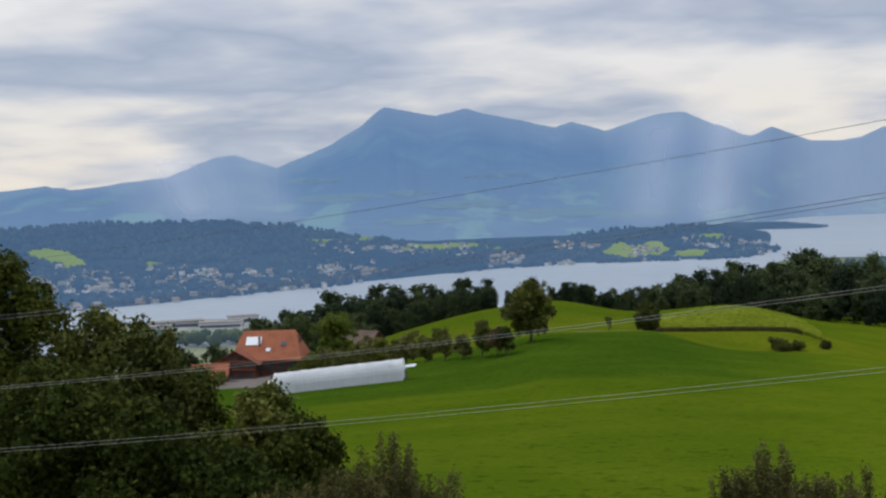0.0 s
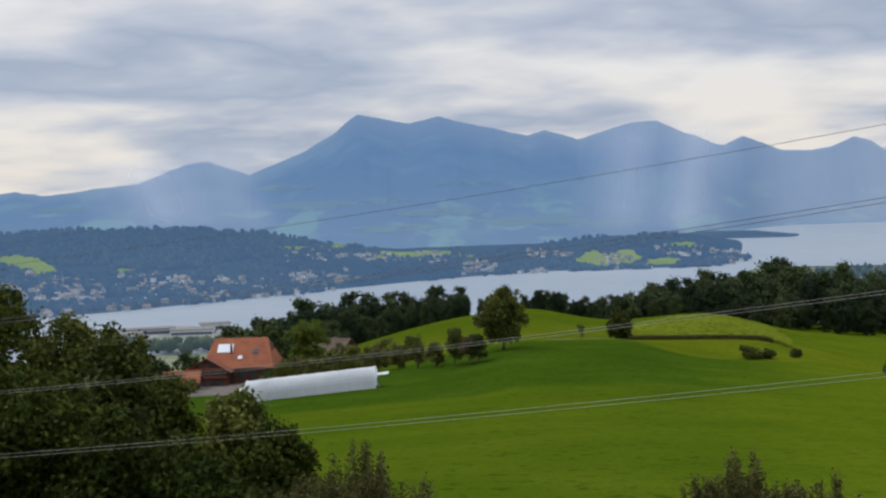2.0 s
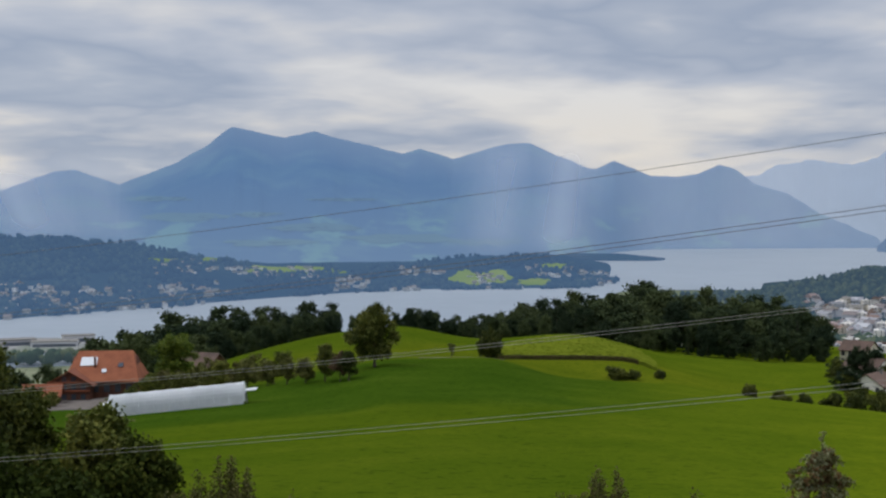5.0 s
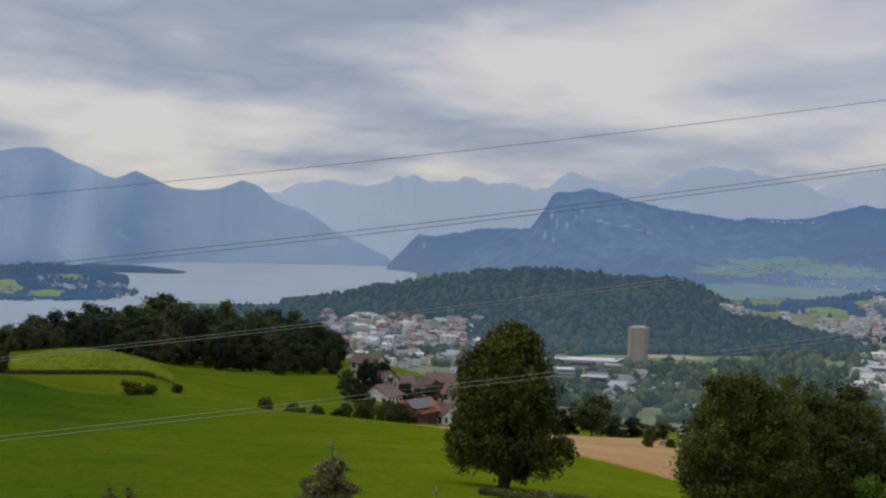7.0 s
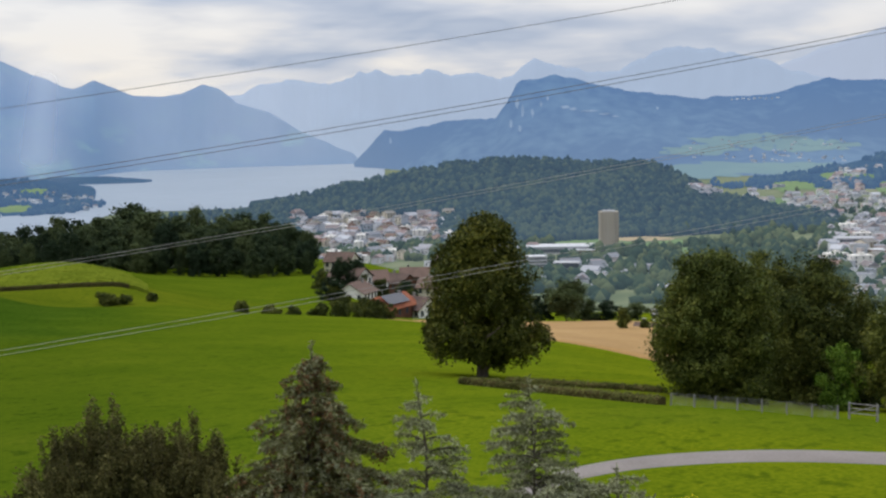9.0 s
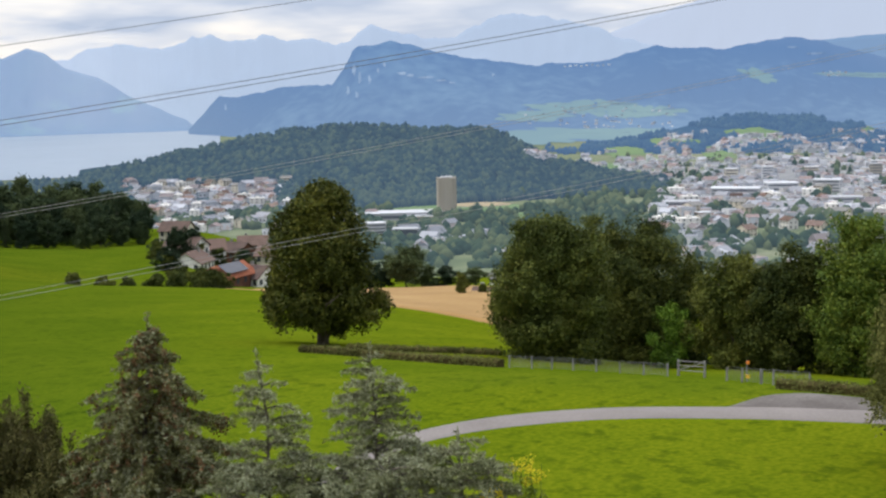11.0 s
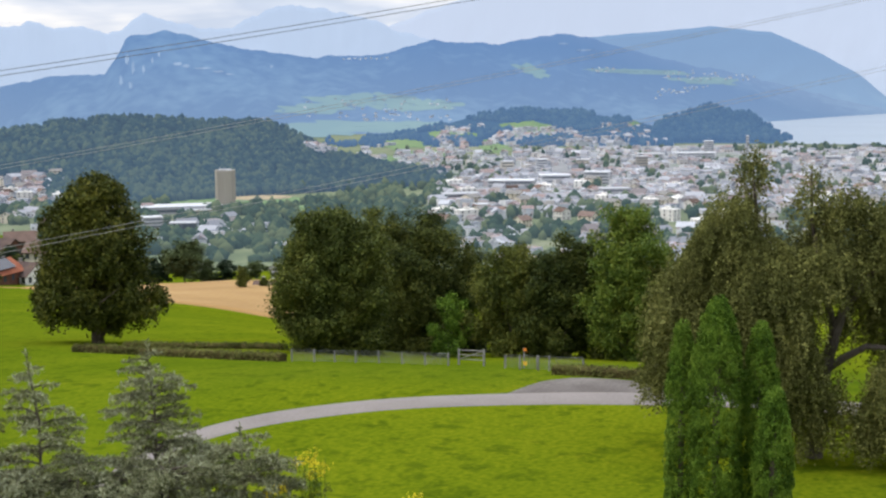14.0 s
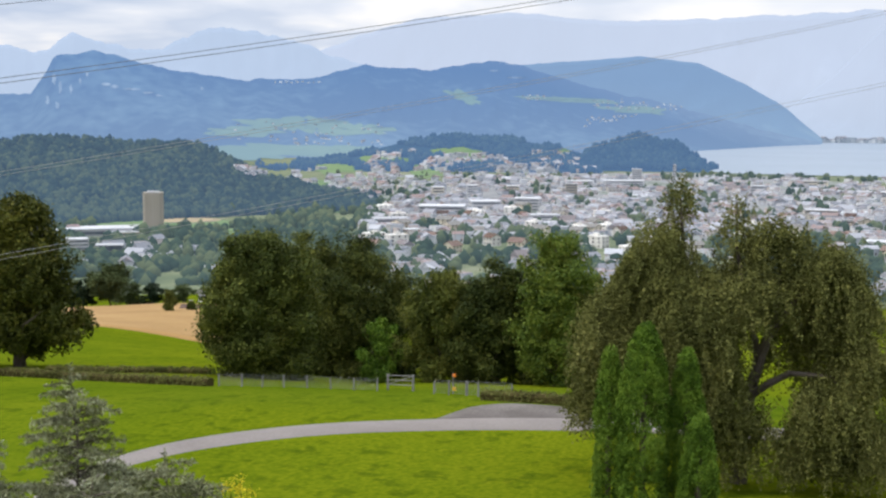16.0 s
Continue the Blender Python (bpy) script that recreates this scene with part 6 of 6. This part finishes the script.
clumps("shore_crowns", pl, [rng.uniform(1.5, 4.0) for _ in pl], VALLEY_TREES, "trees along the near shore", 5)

# walls and roofs are veiled by haze painted in as bluish emission
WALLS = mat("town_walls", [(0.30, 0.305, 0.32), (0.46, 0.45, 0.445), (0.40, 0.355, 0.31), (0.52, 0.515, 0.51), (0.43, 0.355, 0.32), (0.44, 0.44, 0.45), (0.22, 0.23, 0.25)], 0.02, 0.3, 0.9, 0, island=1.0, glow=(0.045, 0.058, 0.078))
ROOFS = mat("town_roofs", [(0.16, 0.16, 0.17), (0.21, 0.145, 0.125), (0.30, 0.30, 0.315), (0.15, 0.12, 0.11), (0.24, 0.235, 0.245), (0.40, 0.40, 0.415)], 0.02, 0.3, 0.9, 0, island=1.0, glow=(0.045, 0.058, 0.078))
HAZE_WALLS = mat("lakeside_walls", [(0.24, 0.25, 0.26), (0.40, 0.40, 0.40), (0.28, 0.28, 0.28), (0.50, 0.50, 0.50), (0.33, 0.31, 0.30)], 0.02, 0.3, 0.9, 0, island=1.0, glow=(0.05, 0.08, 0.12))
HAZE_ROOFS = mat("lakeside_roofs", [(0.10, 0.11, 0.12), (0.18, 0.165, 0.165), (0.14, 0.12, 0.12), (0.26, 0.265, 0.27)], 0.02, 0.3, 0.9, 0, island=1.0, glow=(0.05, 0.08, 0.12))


def town(name, places, sizes, walls, roofs, label, seed, flat=0.35, panes=True):
    """Far houses joined: walls, a gable or flat roof and rows of dark windows."""
    rg = random.Random(seed)
    v, f, mi = [], [], []

    def face(pts, m):
        b = len(v)
        v.extend(pts)
        f.append(tuple(range(b, b + len(pts))))
        mi.append(m)

    for p, (ln, w, h) in zip(places, sizes):
        a = rg.uniform(0, math.pi)
        c, s = math.cos(a), math.sin(a)

        def at(x, y, z):
            return (p[0] + x * c - y * s, p[1] + x * s + y * c, p[2] + z)

        x, y = ln / 2, w / 2
        b = len(v)
        v.extend([at(-x, -y, -2), at(x, -y, -2), at(x, y, -2), at(-x, y, -2), at(-x, -y, h), at(x, -y, h), at(x, y, h), at(-x, y, h)])
        for q in ((0, 1, 5, 4), (1, 2, 6, 5), (2, 3, 7, 6), (3, 0, 4, 7)):
            f.append(tuple(b + i for i in q))
            mi.append(0)
        b = len(v)
        if rg.random() < flat:
            v.extend([at(-x, -y, h + 0.02), at(x, -y, h + 0.02), at(x, y, h + 0.02), at(-x, y, h + 0.02)])
            f.append((b, b + 1, b + 2, b + 3))
            mi.append(1)
        else:
            r, o = h + w * rg.uniform(0.22, 0.42), 0.5
            v.extend([at(-x - o, -y - o, h - 0.2), at(x + o, -y - o, h - 0.2), at(x + o, y + o, h - 0.2), at(-x - o, y + o, h - 0.2), at(-x - o, 0, r), at(x + o, 0, r)])
            for q in ((0, 1, 5, 4), (2, 3, 4, 5), (0, 4, 3), (1, 2, 5)):
                f.append(tuple(b + i for i in q))
                mi.append(1)
        if panes:
            for lvl in range(max(1, int(h / 3))):
                z0 = lvl * 3 + 1.1
                for side in (-1, 1):
                    n = max(2, int(ln / 3.5))
                    for k in range(n):
                        xx = (k + 0.5) / n * ln - x
                        yy = side * (y + 0.06)
                        face([at(xx - 0.6, yy, z0), at(xx + 0.6, yy, z0), at(xx + 0.6, yy, z0 + 1.3), at(xx - 0.6, yy, z0 + 1.3)], 2)
    me = mesh_from(name, v, f, walls)
    me.materials.append(roofs)
    me.materials.append(GLASS)
    me.polygons.foreach_set("material_index", mi)
    tagged(new(name, me), label, "houses", kind="stuff")


def sizes(n, k=1.0, tall=1.0):
    return [(rng.uniform(7, 15) * k, rng.uniform(6, 10) * k, rng.uniform(3.2, 7) * k * tall) for _ in range(n)]


BROWN_TILE = mat("brown_tile", [(0.12, 0.085, 0.07), (0.17, 0.12, 0.10), (0.22, 0.155, 0.13)], 0.4, 5, 0.85, 0.3, 0.05, random_tint=0.4)


def suburb(places, seed, scale):
    """Single houses from four patterns, each a thing with walls, roof, chimney and windows."""
    rg = random.Random(seed)
    kinds = [("town_house", 9, 8, 6, 2.4, RENDER, DARK_TILE, False, "white house with a dark tiled roof"), ("town_house", 11, 8, 5, 2.6, CREAM, BROWN_TILE, False, "cream house with a dull brown tiled roof"),
             ("apartment_house", 14, 9, 8, 0, RENDER, DARK_TILE, True, "white flat-roofed apartment house in town"), ("apartment_house", 12, 10, 7, 2.2, CREAM, POST, False, "cream apartment house with a grey roof")]
    made = [house(n, Vector((40 * i, -600, -60)), 0, ln, w, h, rh, wl, rf, lb, "house", 2 if h < 7 else 3, 3, flat=fl, group="houses of the town", windows=True) for i, (n, ln, w, h, rh, wl, rf, fl, lb) in enumerate(kinds)]
    for p in places:
        copy_thing(rg.choice(made), Matrix.Translation(p) @ pose(0, 0, 0, 0, 0, rg.uniform(0, 180)) @ Matrix.Diagonal((scale, scale, scale, 1)))
    for o in made:
        for c in list(o.children_recursive):
            bpy.data.objects.remove(c)
        bpy.data.objects.remove(o)


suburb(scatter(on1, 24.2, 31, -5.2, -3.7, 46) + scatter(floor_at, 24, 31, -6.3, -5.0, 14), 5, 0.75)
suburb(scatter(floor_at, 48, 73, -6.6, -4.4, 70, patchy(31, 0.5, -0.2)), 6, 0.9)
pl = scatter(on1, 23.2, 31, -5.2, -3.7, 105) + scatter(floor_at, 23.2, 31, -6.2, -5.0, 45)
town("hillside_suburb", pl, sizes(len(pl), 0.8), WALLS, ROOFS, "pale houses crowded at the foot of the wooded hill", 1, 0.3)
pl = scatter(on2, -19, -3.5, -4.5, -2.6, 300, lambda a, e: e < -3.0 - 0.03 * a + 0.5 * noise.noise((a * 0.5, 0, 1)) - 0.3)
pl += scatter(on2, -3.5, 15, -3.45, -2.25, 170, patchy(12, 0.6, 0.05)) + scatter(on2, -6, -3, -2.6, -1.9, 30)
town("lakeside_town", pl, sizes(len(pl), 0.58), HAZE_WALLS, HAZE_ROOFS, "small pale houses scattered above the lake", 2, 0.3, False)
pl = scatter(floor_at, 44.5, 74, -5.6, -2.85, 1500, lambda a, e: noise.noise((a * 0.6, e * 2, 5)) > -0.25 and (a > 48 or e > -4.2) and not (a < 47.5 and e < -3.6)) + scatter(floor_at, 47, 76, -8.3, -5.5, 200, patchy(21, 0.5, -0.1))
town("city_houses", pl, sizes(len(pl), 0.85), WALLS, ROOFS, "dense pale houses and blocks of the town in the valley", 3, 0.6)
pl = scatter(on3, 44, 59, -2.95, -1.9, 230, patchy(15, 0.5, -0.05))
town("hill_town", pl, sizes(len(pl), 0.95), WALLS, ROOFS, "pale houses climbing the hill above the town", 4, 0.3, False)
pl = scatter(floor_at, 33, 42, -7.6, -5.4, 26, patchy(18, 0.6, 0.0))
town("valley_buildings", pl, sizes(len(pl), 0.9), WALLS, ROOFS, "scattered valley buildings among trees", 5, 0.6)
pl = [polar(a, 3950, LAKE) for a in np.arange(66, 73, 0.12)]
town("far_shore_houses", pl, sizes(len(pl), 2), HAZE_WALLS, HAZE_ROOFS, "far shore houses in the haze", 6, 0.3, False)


# ---- near shore ----
def quay():
    v = [polar(-11.4 + 3.4 * math.cos(a), 815 + 45 * math.sin(a) * (1 + 0.3 * noise.noise((a, 2, 0))), LAKE + 0.6) for a in np.linspace(0, math.tau, 30, endpoint=False)]
    tagged(new("shore_ground", mesh_from("shore_ground", v, [tuple(range(30))], CITY_GROUND)), "flat grey shore with boat sheds", "ground", kind="structure")
    for az, r, turn in ((-10.9, 1095, 8), (-10.2, 1100, -6)):
        ob = empty("barge", polar(az, r, LAKE + 0.02), "dark red-brown work barge moored on the lake", "barge", "moored barges", turn)
        bm = bmesh.new()
        prism(bm, [(-7, 0.0), (6.4, 0.0), (7.4, 1.5), (-7.4, 1.5)], -2.2, 2.2)
        part("hull", bm, TIMBER, ob)
        bm = bmesh.new()
        box(bm, -6.2, -3.2, -1.4, 1.4, 1.5, 3.4)
        part("deckhouse", bm, FARM_TILE, ob)


quay()

# ---- single large buildings in the valley ----
CONCRETE = mat("tower_cladding", [(0.30, 0.27, 0.22), (0.37, 0.34, 0.285), (0.43, 0.40, 0.34)], 0.08, 0.7, 0.85, 0, stretch=(1, 1, 0.05))
WHITE = mat("white_block", [(0.36, 0.365, 0.38), (0.45, 0.455, 0.47), (0.54, 0.545, 0.56)], 0.02, 0.3, 0.85, 0, random_tint=0.5)
BANDS = mat("window_bands", [(0.07, 0.085, 0.11), (0.12, 0.14, 0.17)], 0.2, 2, 0.3, 0)


def block(name, az, el, wide, deep, tall, turn, wall, label, storeys=3, category="building", roof=None):
    ob = empty(name, floor_at(az, el), label, category, "", turn - az)
    bm = bmesh.new()
    box(bm, -wide / 2, wide / 2, -deep / 2, deep / 2, -1, tall)
    part("wall", bm, wall, ob)
    bm = bmesh.new()
    box(bm, -wide / 2 - 0.3, wide / 2 + 0.3, -deep / 2 - 0.3, deep / 2 + 0.3, tall, tall + 0.5)
    part("roof", bm, roof or WHITE, ob)
    st = tall / storeys
    for s in range(storeys):
        for side in range(4):
            span, off = (deep, wide / 2) if side % 2 else (wide, deep / 2)
            bm = bmesh.new()
            box(bm, -span * 0.46, span * 0.46, -0.12, 0.12, -st * 0.2, st * 0.2)
            k = part("window_band", bm, BANDS, ob)
            k.matrix_basis = pose(0, 0, 0, 0, 0, 90 * side) @ pose(0, -off, s * st + st * 0.5)
    return ob


def tower():
    """Tall slab tower with a faceted plan and vertical ribs."""
    r = (EYE - LAKE + 0.8) / math.tan(radians(5.52))
    ob = empty("office_tower", floor_at(38.36, -5.52), "tall slim beige high-rise tower with vertical ribs", "tower", turn=-38.36)
    wide, tall = radians(0.92) * r, radians(1.86) * r
    plan = [(-0.5, -0.25), (-0.42, -0.42), (0.28, -0.5), (0.5, -0.2), (0.45, 0.4), (-0.4, 0.45)]
    bm = bmesh.new()
    lo, up = [bm.verts.new((x * wide, y * wide, -1)) for x, y in plan], [bm.verts.new((x * wide, y * wide, tall)) for x, y in plan]
    bm.faces.new(up)
    for i in range(6):
        j = (i + 1) % 6
        bm.faces.new((lo[i], lo[j], up[j], up[i]))
    part("wall", bm, CONCRETE, ob)
    for i in range(6):
        a, b = Vector((*plan[i], 0)) * wide, Vector((*plan[(i + 1) % 6], 0)) * wide
        n = max(2, int((b - a).length / 1.1))
        for k in range(n):
            m = a.lerp(b, (k + 0.5) / n)
            bm = bmesh.new()
            box(bm, m.x - 0.14, m.x + 0.14, m.y - 0.14, m.y + 0.14, 0, tall + 0.3)
            part("rib", bm, CONCRETE, ob)
    bm = bmesh.new()
    box(bm, -wide * 0.3, wide * 0.3, -wide * 0.25, wide * 0.25, tall, tall + 0.9)
    part("roof_box", bm, WHITE, ob)


tower()
block("stadium", 36.1, -5.55, 58, 22, 4.5, 6, WHITE, "long low stadium with a bright flat roof", 1)
block("annex_hall", 37.3, -5.62, 30, 10, 2.6, 6, CREAM, "low tan hall beside the tower", 1)
block("apartment_block", 29.05, -4.3, 8, 8, 12, 5, WHITE, "white apartment tower in the suburb", 6)
for az, el, w, d, h, t, m, st, lb in ((49.2, -5.35, 34, 18, 7, 8, WHITE, 3, "white factory block with window bands"), (51.6, -4.75, 50, 22, 8, -4, WHITE, 3, "long white office block"), (53.6, -4.55, 34, 20, 9, 10, WHITE, 3, "white office block with window bands"),
                                      (55.6, -4.45, 30, 18, 10, -8, WHITE, 4, "pale office block with window bands"), (51.4, -3.95, 16, 12, 11, 5, CREAM, 4, "peach coloured apartment block in town"), (53.0, -3.9, 14, 12, 12, 5, WHITE, 5, "grey apartment block in the town"),
                                      (54.9, -3.75, 18, 12, 9, 0, CREAM, 4, "cream apartment block in the town"), (57.6, -3.8, 16, 14, 13, 3, CONCRETE, 5, "brown apartment block in the town"), (60.6, -3.05, 16, 12, 15, 0, WHITE, 6, "white high-rise block above the town"),
                                      (62.3, -3.1, 5, 5, 22, 0, WHITE, 7, "slim white tower with a wide top"), (60.0, -3.4, 60, 18, 9, 6, WHITE, 4, "long grey institutional block in town"), (58.0, -3.35, 40, 16, 7, -4, WHITE, 3, "long pale block in the town"),
                                      (56.4, -5.1, 30, 16, 7, 12, WHITE, 3, "white flat-roofed hall in town"), (50.2, -5.75, 12, 10, 5, 20, TILE, 2, "red-walled house at the town edge"), (47.0, -4.5, 30, 8, 2.5, 0, POST, 1, "low grey hall in the valley"),
                                      (35.0, -6.35, 16, 10, 8, 8, WHITE, 4, "white block among valley trees"), (36.4, -6.5, 20, 12, 6, -5, BANDS, 3, "dark glass office block in the valley"), (38.0, -6.75, 20, 12, 4, 4, WHITE, 2, "low pale block with terraces"),
                                      (68.8, -4.55, 34, 14, 7, -4, CONCRETE, 3, "brown flat-roofed hall in town"), (66.0, -3.5, 20, 14, 8, 4, WHITE, 3, "white cube building in the town"), (68.2, -3.1, 60, 16, 6, 2, CREAM, 2, "long reddish block near the shore"),
                                      (71.2, -3.6, 60, 16, 7, 3, WHITE, 3, "long grey block near the shore"), (70.3, -4.9, 28, 14, 6, -6, WHITE, 2, "white flat sheds in the town"), (71.8, -5.9, 40, 14, 6, -3, WHITE, 2, "grey depot hall in the town")):
    block("city_block", az, el, w * 0.72, d * 0.9, h, t, m, lb, st)


def tent(az, el, wide, label):
    """White tensile roof with pointed peaks."""
    ob = empty("tent_roof", floor_at(az, el), label, "tent", turn=-az)
    bm = bmesh.new()
    n = 28
    rows = []
    for j in range(7):
        rows.append([bm.verts.new((wide * (i / n - 0.5), (j / 6 - 0.5) * wide * 0.5, 1.5 + (0.10 + 0.14 * abs(math.cos(math.pi * 3.0 * (i / n - 0.5))) ** 3) * wide * (1 - abs(j / 3 - 1) ** 1.5) * (1.25 - abs(i / n - 0.5)))) for i in range(n + 1)])
    for a, b in zip(rows, rows[1:]):
        for i in range(n):
            bm.faces.new((a[i], a[i + 1], b[i + 1], b[i]))
    bmesh.ops.solidify(bm, geom=bm.faces[:], thickness=0.3)
    part("canopy", bm, FOIL, ob)
    for x in (-0.45, -0.15, 0.15, 0.45):
        bm = bmesh.new()
        tube(bm, [(x * wide, 0, -0.5), (x * wide, 0, 3.5)], [0.3, 0.3], 6)
        part("mast", bm, POST, ob)


for az, el, w, d, h, t, lb in ((-12.4, -5.62, 34, 12, 3.4, 5, "long low grey boat shed by the shore"), (-10.4, -5.72, 28, 12, 3.0, -6, "low pale hall by the shore"), (-9.4, -5.55, 20, 10, 4.0, 8, "small white hall by the shore"), (-13.4, -5.8, 22, 10, 3.0, 0, "low dark shed by the shore")):
    block("shore_hall", az, el, w, d, h + 1.4, t, WHITE, lb, 1, roof=POST)
tent(70.2, -4.55, 26, "white tent roof with pointed peaks")
tent(58.9, -4.15, 14, "small white tent roof")
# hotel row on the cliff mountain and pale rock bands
# rock and meadow patches have the same haze put into their emission
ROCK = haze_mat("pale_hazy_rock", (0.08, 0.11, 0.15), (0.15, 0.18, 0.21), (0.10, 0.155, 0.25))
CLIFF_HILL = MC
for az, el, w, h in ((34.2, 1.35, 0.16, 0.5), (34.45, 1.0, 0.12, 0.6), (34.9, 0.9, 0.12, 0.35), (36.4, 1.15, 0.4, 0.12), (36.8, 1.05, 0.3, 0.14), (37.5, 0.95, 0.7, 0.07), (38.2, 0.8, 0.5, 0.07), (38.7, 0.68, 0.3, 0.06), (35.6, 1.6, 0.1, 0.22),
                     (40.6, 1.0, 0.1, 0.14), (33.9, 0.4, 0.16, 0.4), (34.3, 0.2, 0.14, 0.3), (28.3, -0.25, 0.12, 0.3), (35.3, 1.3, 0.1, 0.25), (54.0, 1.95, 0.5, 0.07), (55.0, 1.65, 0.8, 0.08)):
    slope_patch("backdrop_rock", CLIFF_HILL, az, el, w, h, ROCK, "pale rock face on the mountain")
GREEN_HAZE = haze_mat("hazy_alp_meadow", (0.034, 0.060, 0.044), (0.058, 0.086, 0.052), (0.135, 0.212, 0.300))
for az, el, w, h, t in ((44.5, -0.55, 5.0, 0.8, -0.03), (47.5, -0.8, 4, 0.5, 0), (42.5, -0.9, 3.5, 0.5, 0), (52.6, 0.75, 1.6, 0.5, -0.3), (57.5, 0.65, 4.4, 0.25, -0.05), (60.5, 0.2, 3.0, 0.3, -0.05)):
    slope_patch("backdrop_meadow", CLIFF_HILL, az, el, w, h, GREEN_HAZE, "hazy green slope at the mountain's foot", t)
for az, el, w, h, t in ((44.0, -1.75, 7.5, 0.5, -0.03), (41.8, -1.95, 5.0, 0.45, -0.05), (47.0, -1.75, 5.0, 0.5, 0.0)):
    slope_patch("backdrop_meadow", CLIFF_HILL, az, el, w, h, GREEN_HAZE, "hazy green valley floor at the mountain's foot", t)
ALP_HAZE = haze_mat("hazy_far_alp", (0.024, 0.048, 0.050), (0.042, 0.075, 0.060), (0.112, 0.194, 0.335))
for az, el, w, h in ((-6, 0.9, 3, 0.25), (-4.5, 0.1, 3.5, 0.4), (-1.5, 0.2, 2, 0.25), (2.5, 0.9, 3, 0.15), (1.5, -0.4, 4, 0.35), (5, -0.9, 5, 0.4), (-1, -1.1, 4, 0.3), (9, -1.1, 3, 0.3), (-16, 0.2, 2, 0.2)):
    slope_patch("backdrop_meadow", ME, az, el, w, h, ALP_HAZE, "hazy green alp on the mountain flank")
pl = [p for p in (lie(CLIFF_HILL, a, e) for a, e in [(43.9 + k * 0.25, 1.32 + 0.02 * (k % 3)) for k in range(9)] + [(60 + rng.uniform(-1.5, 2.6), 0.45 + rng.uniform(-0.25, 0.25)) for _ in range(60)] + [(58.2 + k * 0.1, -0.4 + 0.02 * k + rng.uniform(-0.2, 0.2)) for k in range(25)]
                       + [(55.8 + rng.uniform(-0.5, 0.5), 0.75 + rng.uniform(-0.1, 0.1)) for _ in range(12)] + [(rng.uniform(42, 49), rng.uniform(-1.5, -0.5)) for _ in range(60)]) if p is not None]
town("mountain_houses", pl, sizes(len(pl), 0.5), HAZE_WALLS, HAZE_ROOFS, "tiny pale houses on the mountain slopes", 7, 0.5, False)
pl = [p for p in (lie(H1, 42.9 + rng.uniform(-0.7, 0.7), -2.95 + rng.uniform(-0.12, 0.12)) for _ in range(26)) if p is not None]
town("forest_edge_houses", pl, sizes(len(pl), 1.0), WALLS, ROOFS, "white houses at the end of the wooded hill", 8, 0.5, False)


# dark garden trees of the village
for i, (az, r, w, h) in enumerate(((24.9, 330, 5, 5.0), (25.5, 300, 5, 4.0), (26.0, 285, 5, 3.2), (26.7, 280, 6, 3.0), (27.3, 276, 6, 2.8), (27.7, 345, 5, 6.0), (26.9, 340, 4, 5.5), (29.0, 330, 5, 5.0), (28.7, 350, 4, 6.0))):
    leafy("garden_tree", on_ground(az, r), lobes(400 + i, w, h, 0.02, 9, 0.6, 0.4), h * 0.85, LEAF_DARK, "dark round garden tree among village houses", "tree", seed=400 + i, clumps=280, per=12, leaf=0.24, spread=0.4, trunk=0.12, limbs=6, group="village garden trees")
# ---- flowers below the lookout ----
PETAL = mat("yellow_blossom", [(0.55, 0.42, 0.01), (0.70, 0.55, 0.02)], 3, 20, 0.8, 0)
for i, (az, r, h) in enumerate(((41.9, 27, 3.5), (42.4, 27, 3.2), (40.4, 26.5, 2.9), (46.9, 26, 2.7))):
    ob = empty("goldenrod", on_ground(az, r), "tall goldenrod with yellow blossom", "flower", "goldenrod")
    g = np.random.default_rng(60 + i)
    for s in range(4):
        bm = bmesh.new()
        tube(bm, [(0.1 * s - 0.15, 0, -0.2), (0.12 * s - 0.2, 0.05, h * 0.6), (0.16 * s - 0.3, 0, h * (0.9 + 0.03 * s))], [0.015, 0.012, 0.005], 5)
        part("stem", bm, LEAF_BRIGHT, ob)
    c = np.array([(0.16 * (j % 4) - 0.3 + g.normal(0, 0.05), g.normal(0, 0.05), h * (0.86 + 0.1 * g.random())) for j in range(60)])
    link("blossom", quads("blossom", leaves_at(g, c, np.tile((0, 0, 1.0), (60, 1)), 0.022, 0.03, 4), PETAL), ob)
    c = np.array([(0.12 * (j % 4) - 0.25 + g.normal(0, 0.08), g.normal(0, 0.08), h * g.uniform(0.3, 0.82)) for j in range(90)])
    link("leaves", quads("leaves", leaves_at(g, c, np.tile((0, 0, 1.0), (90, 1)), 0.07, 0.04, 5, thin=0.25), LEAF_BRIGHT), ob)
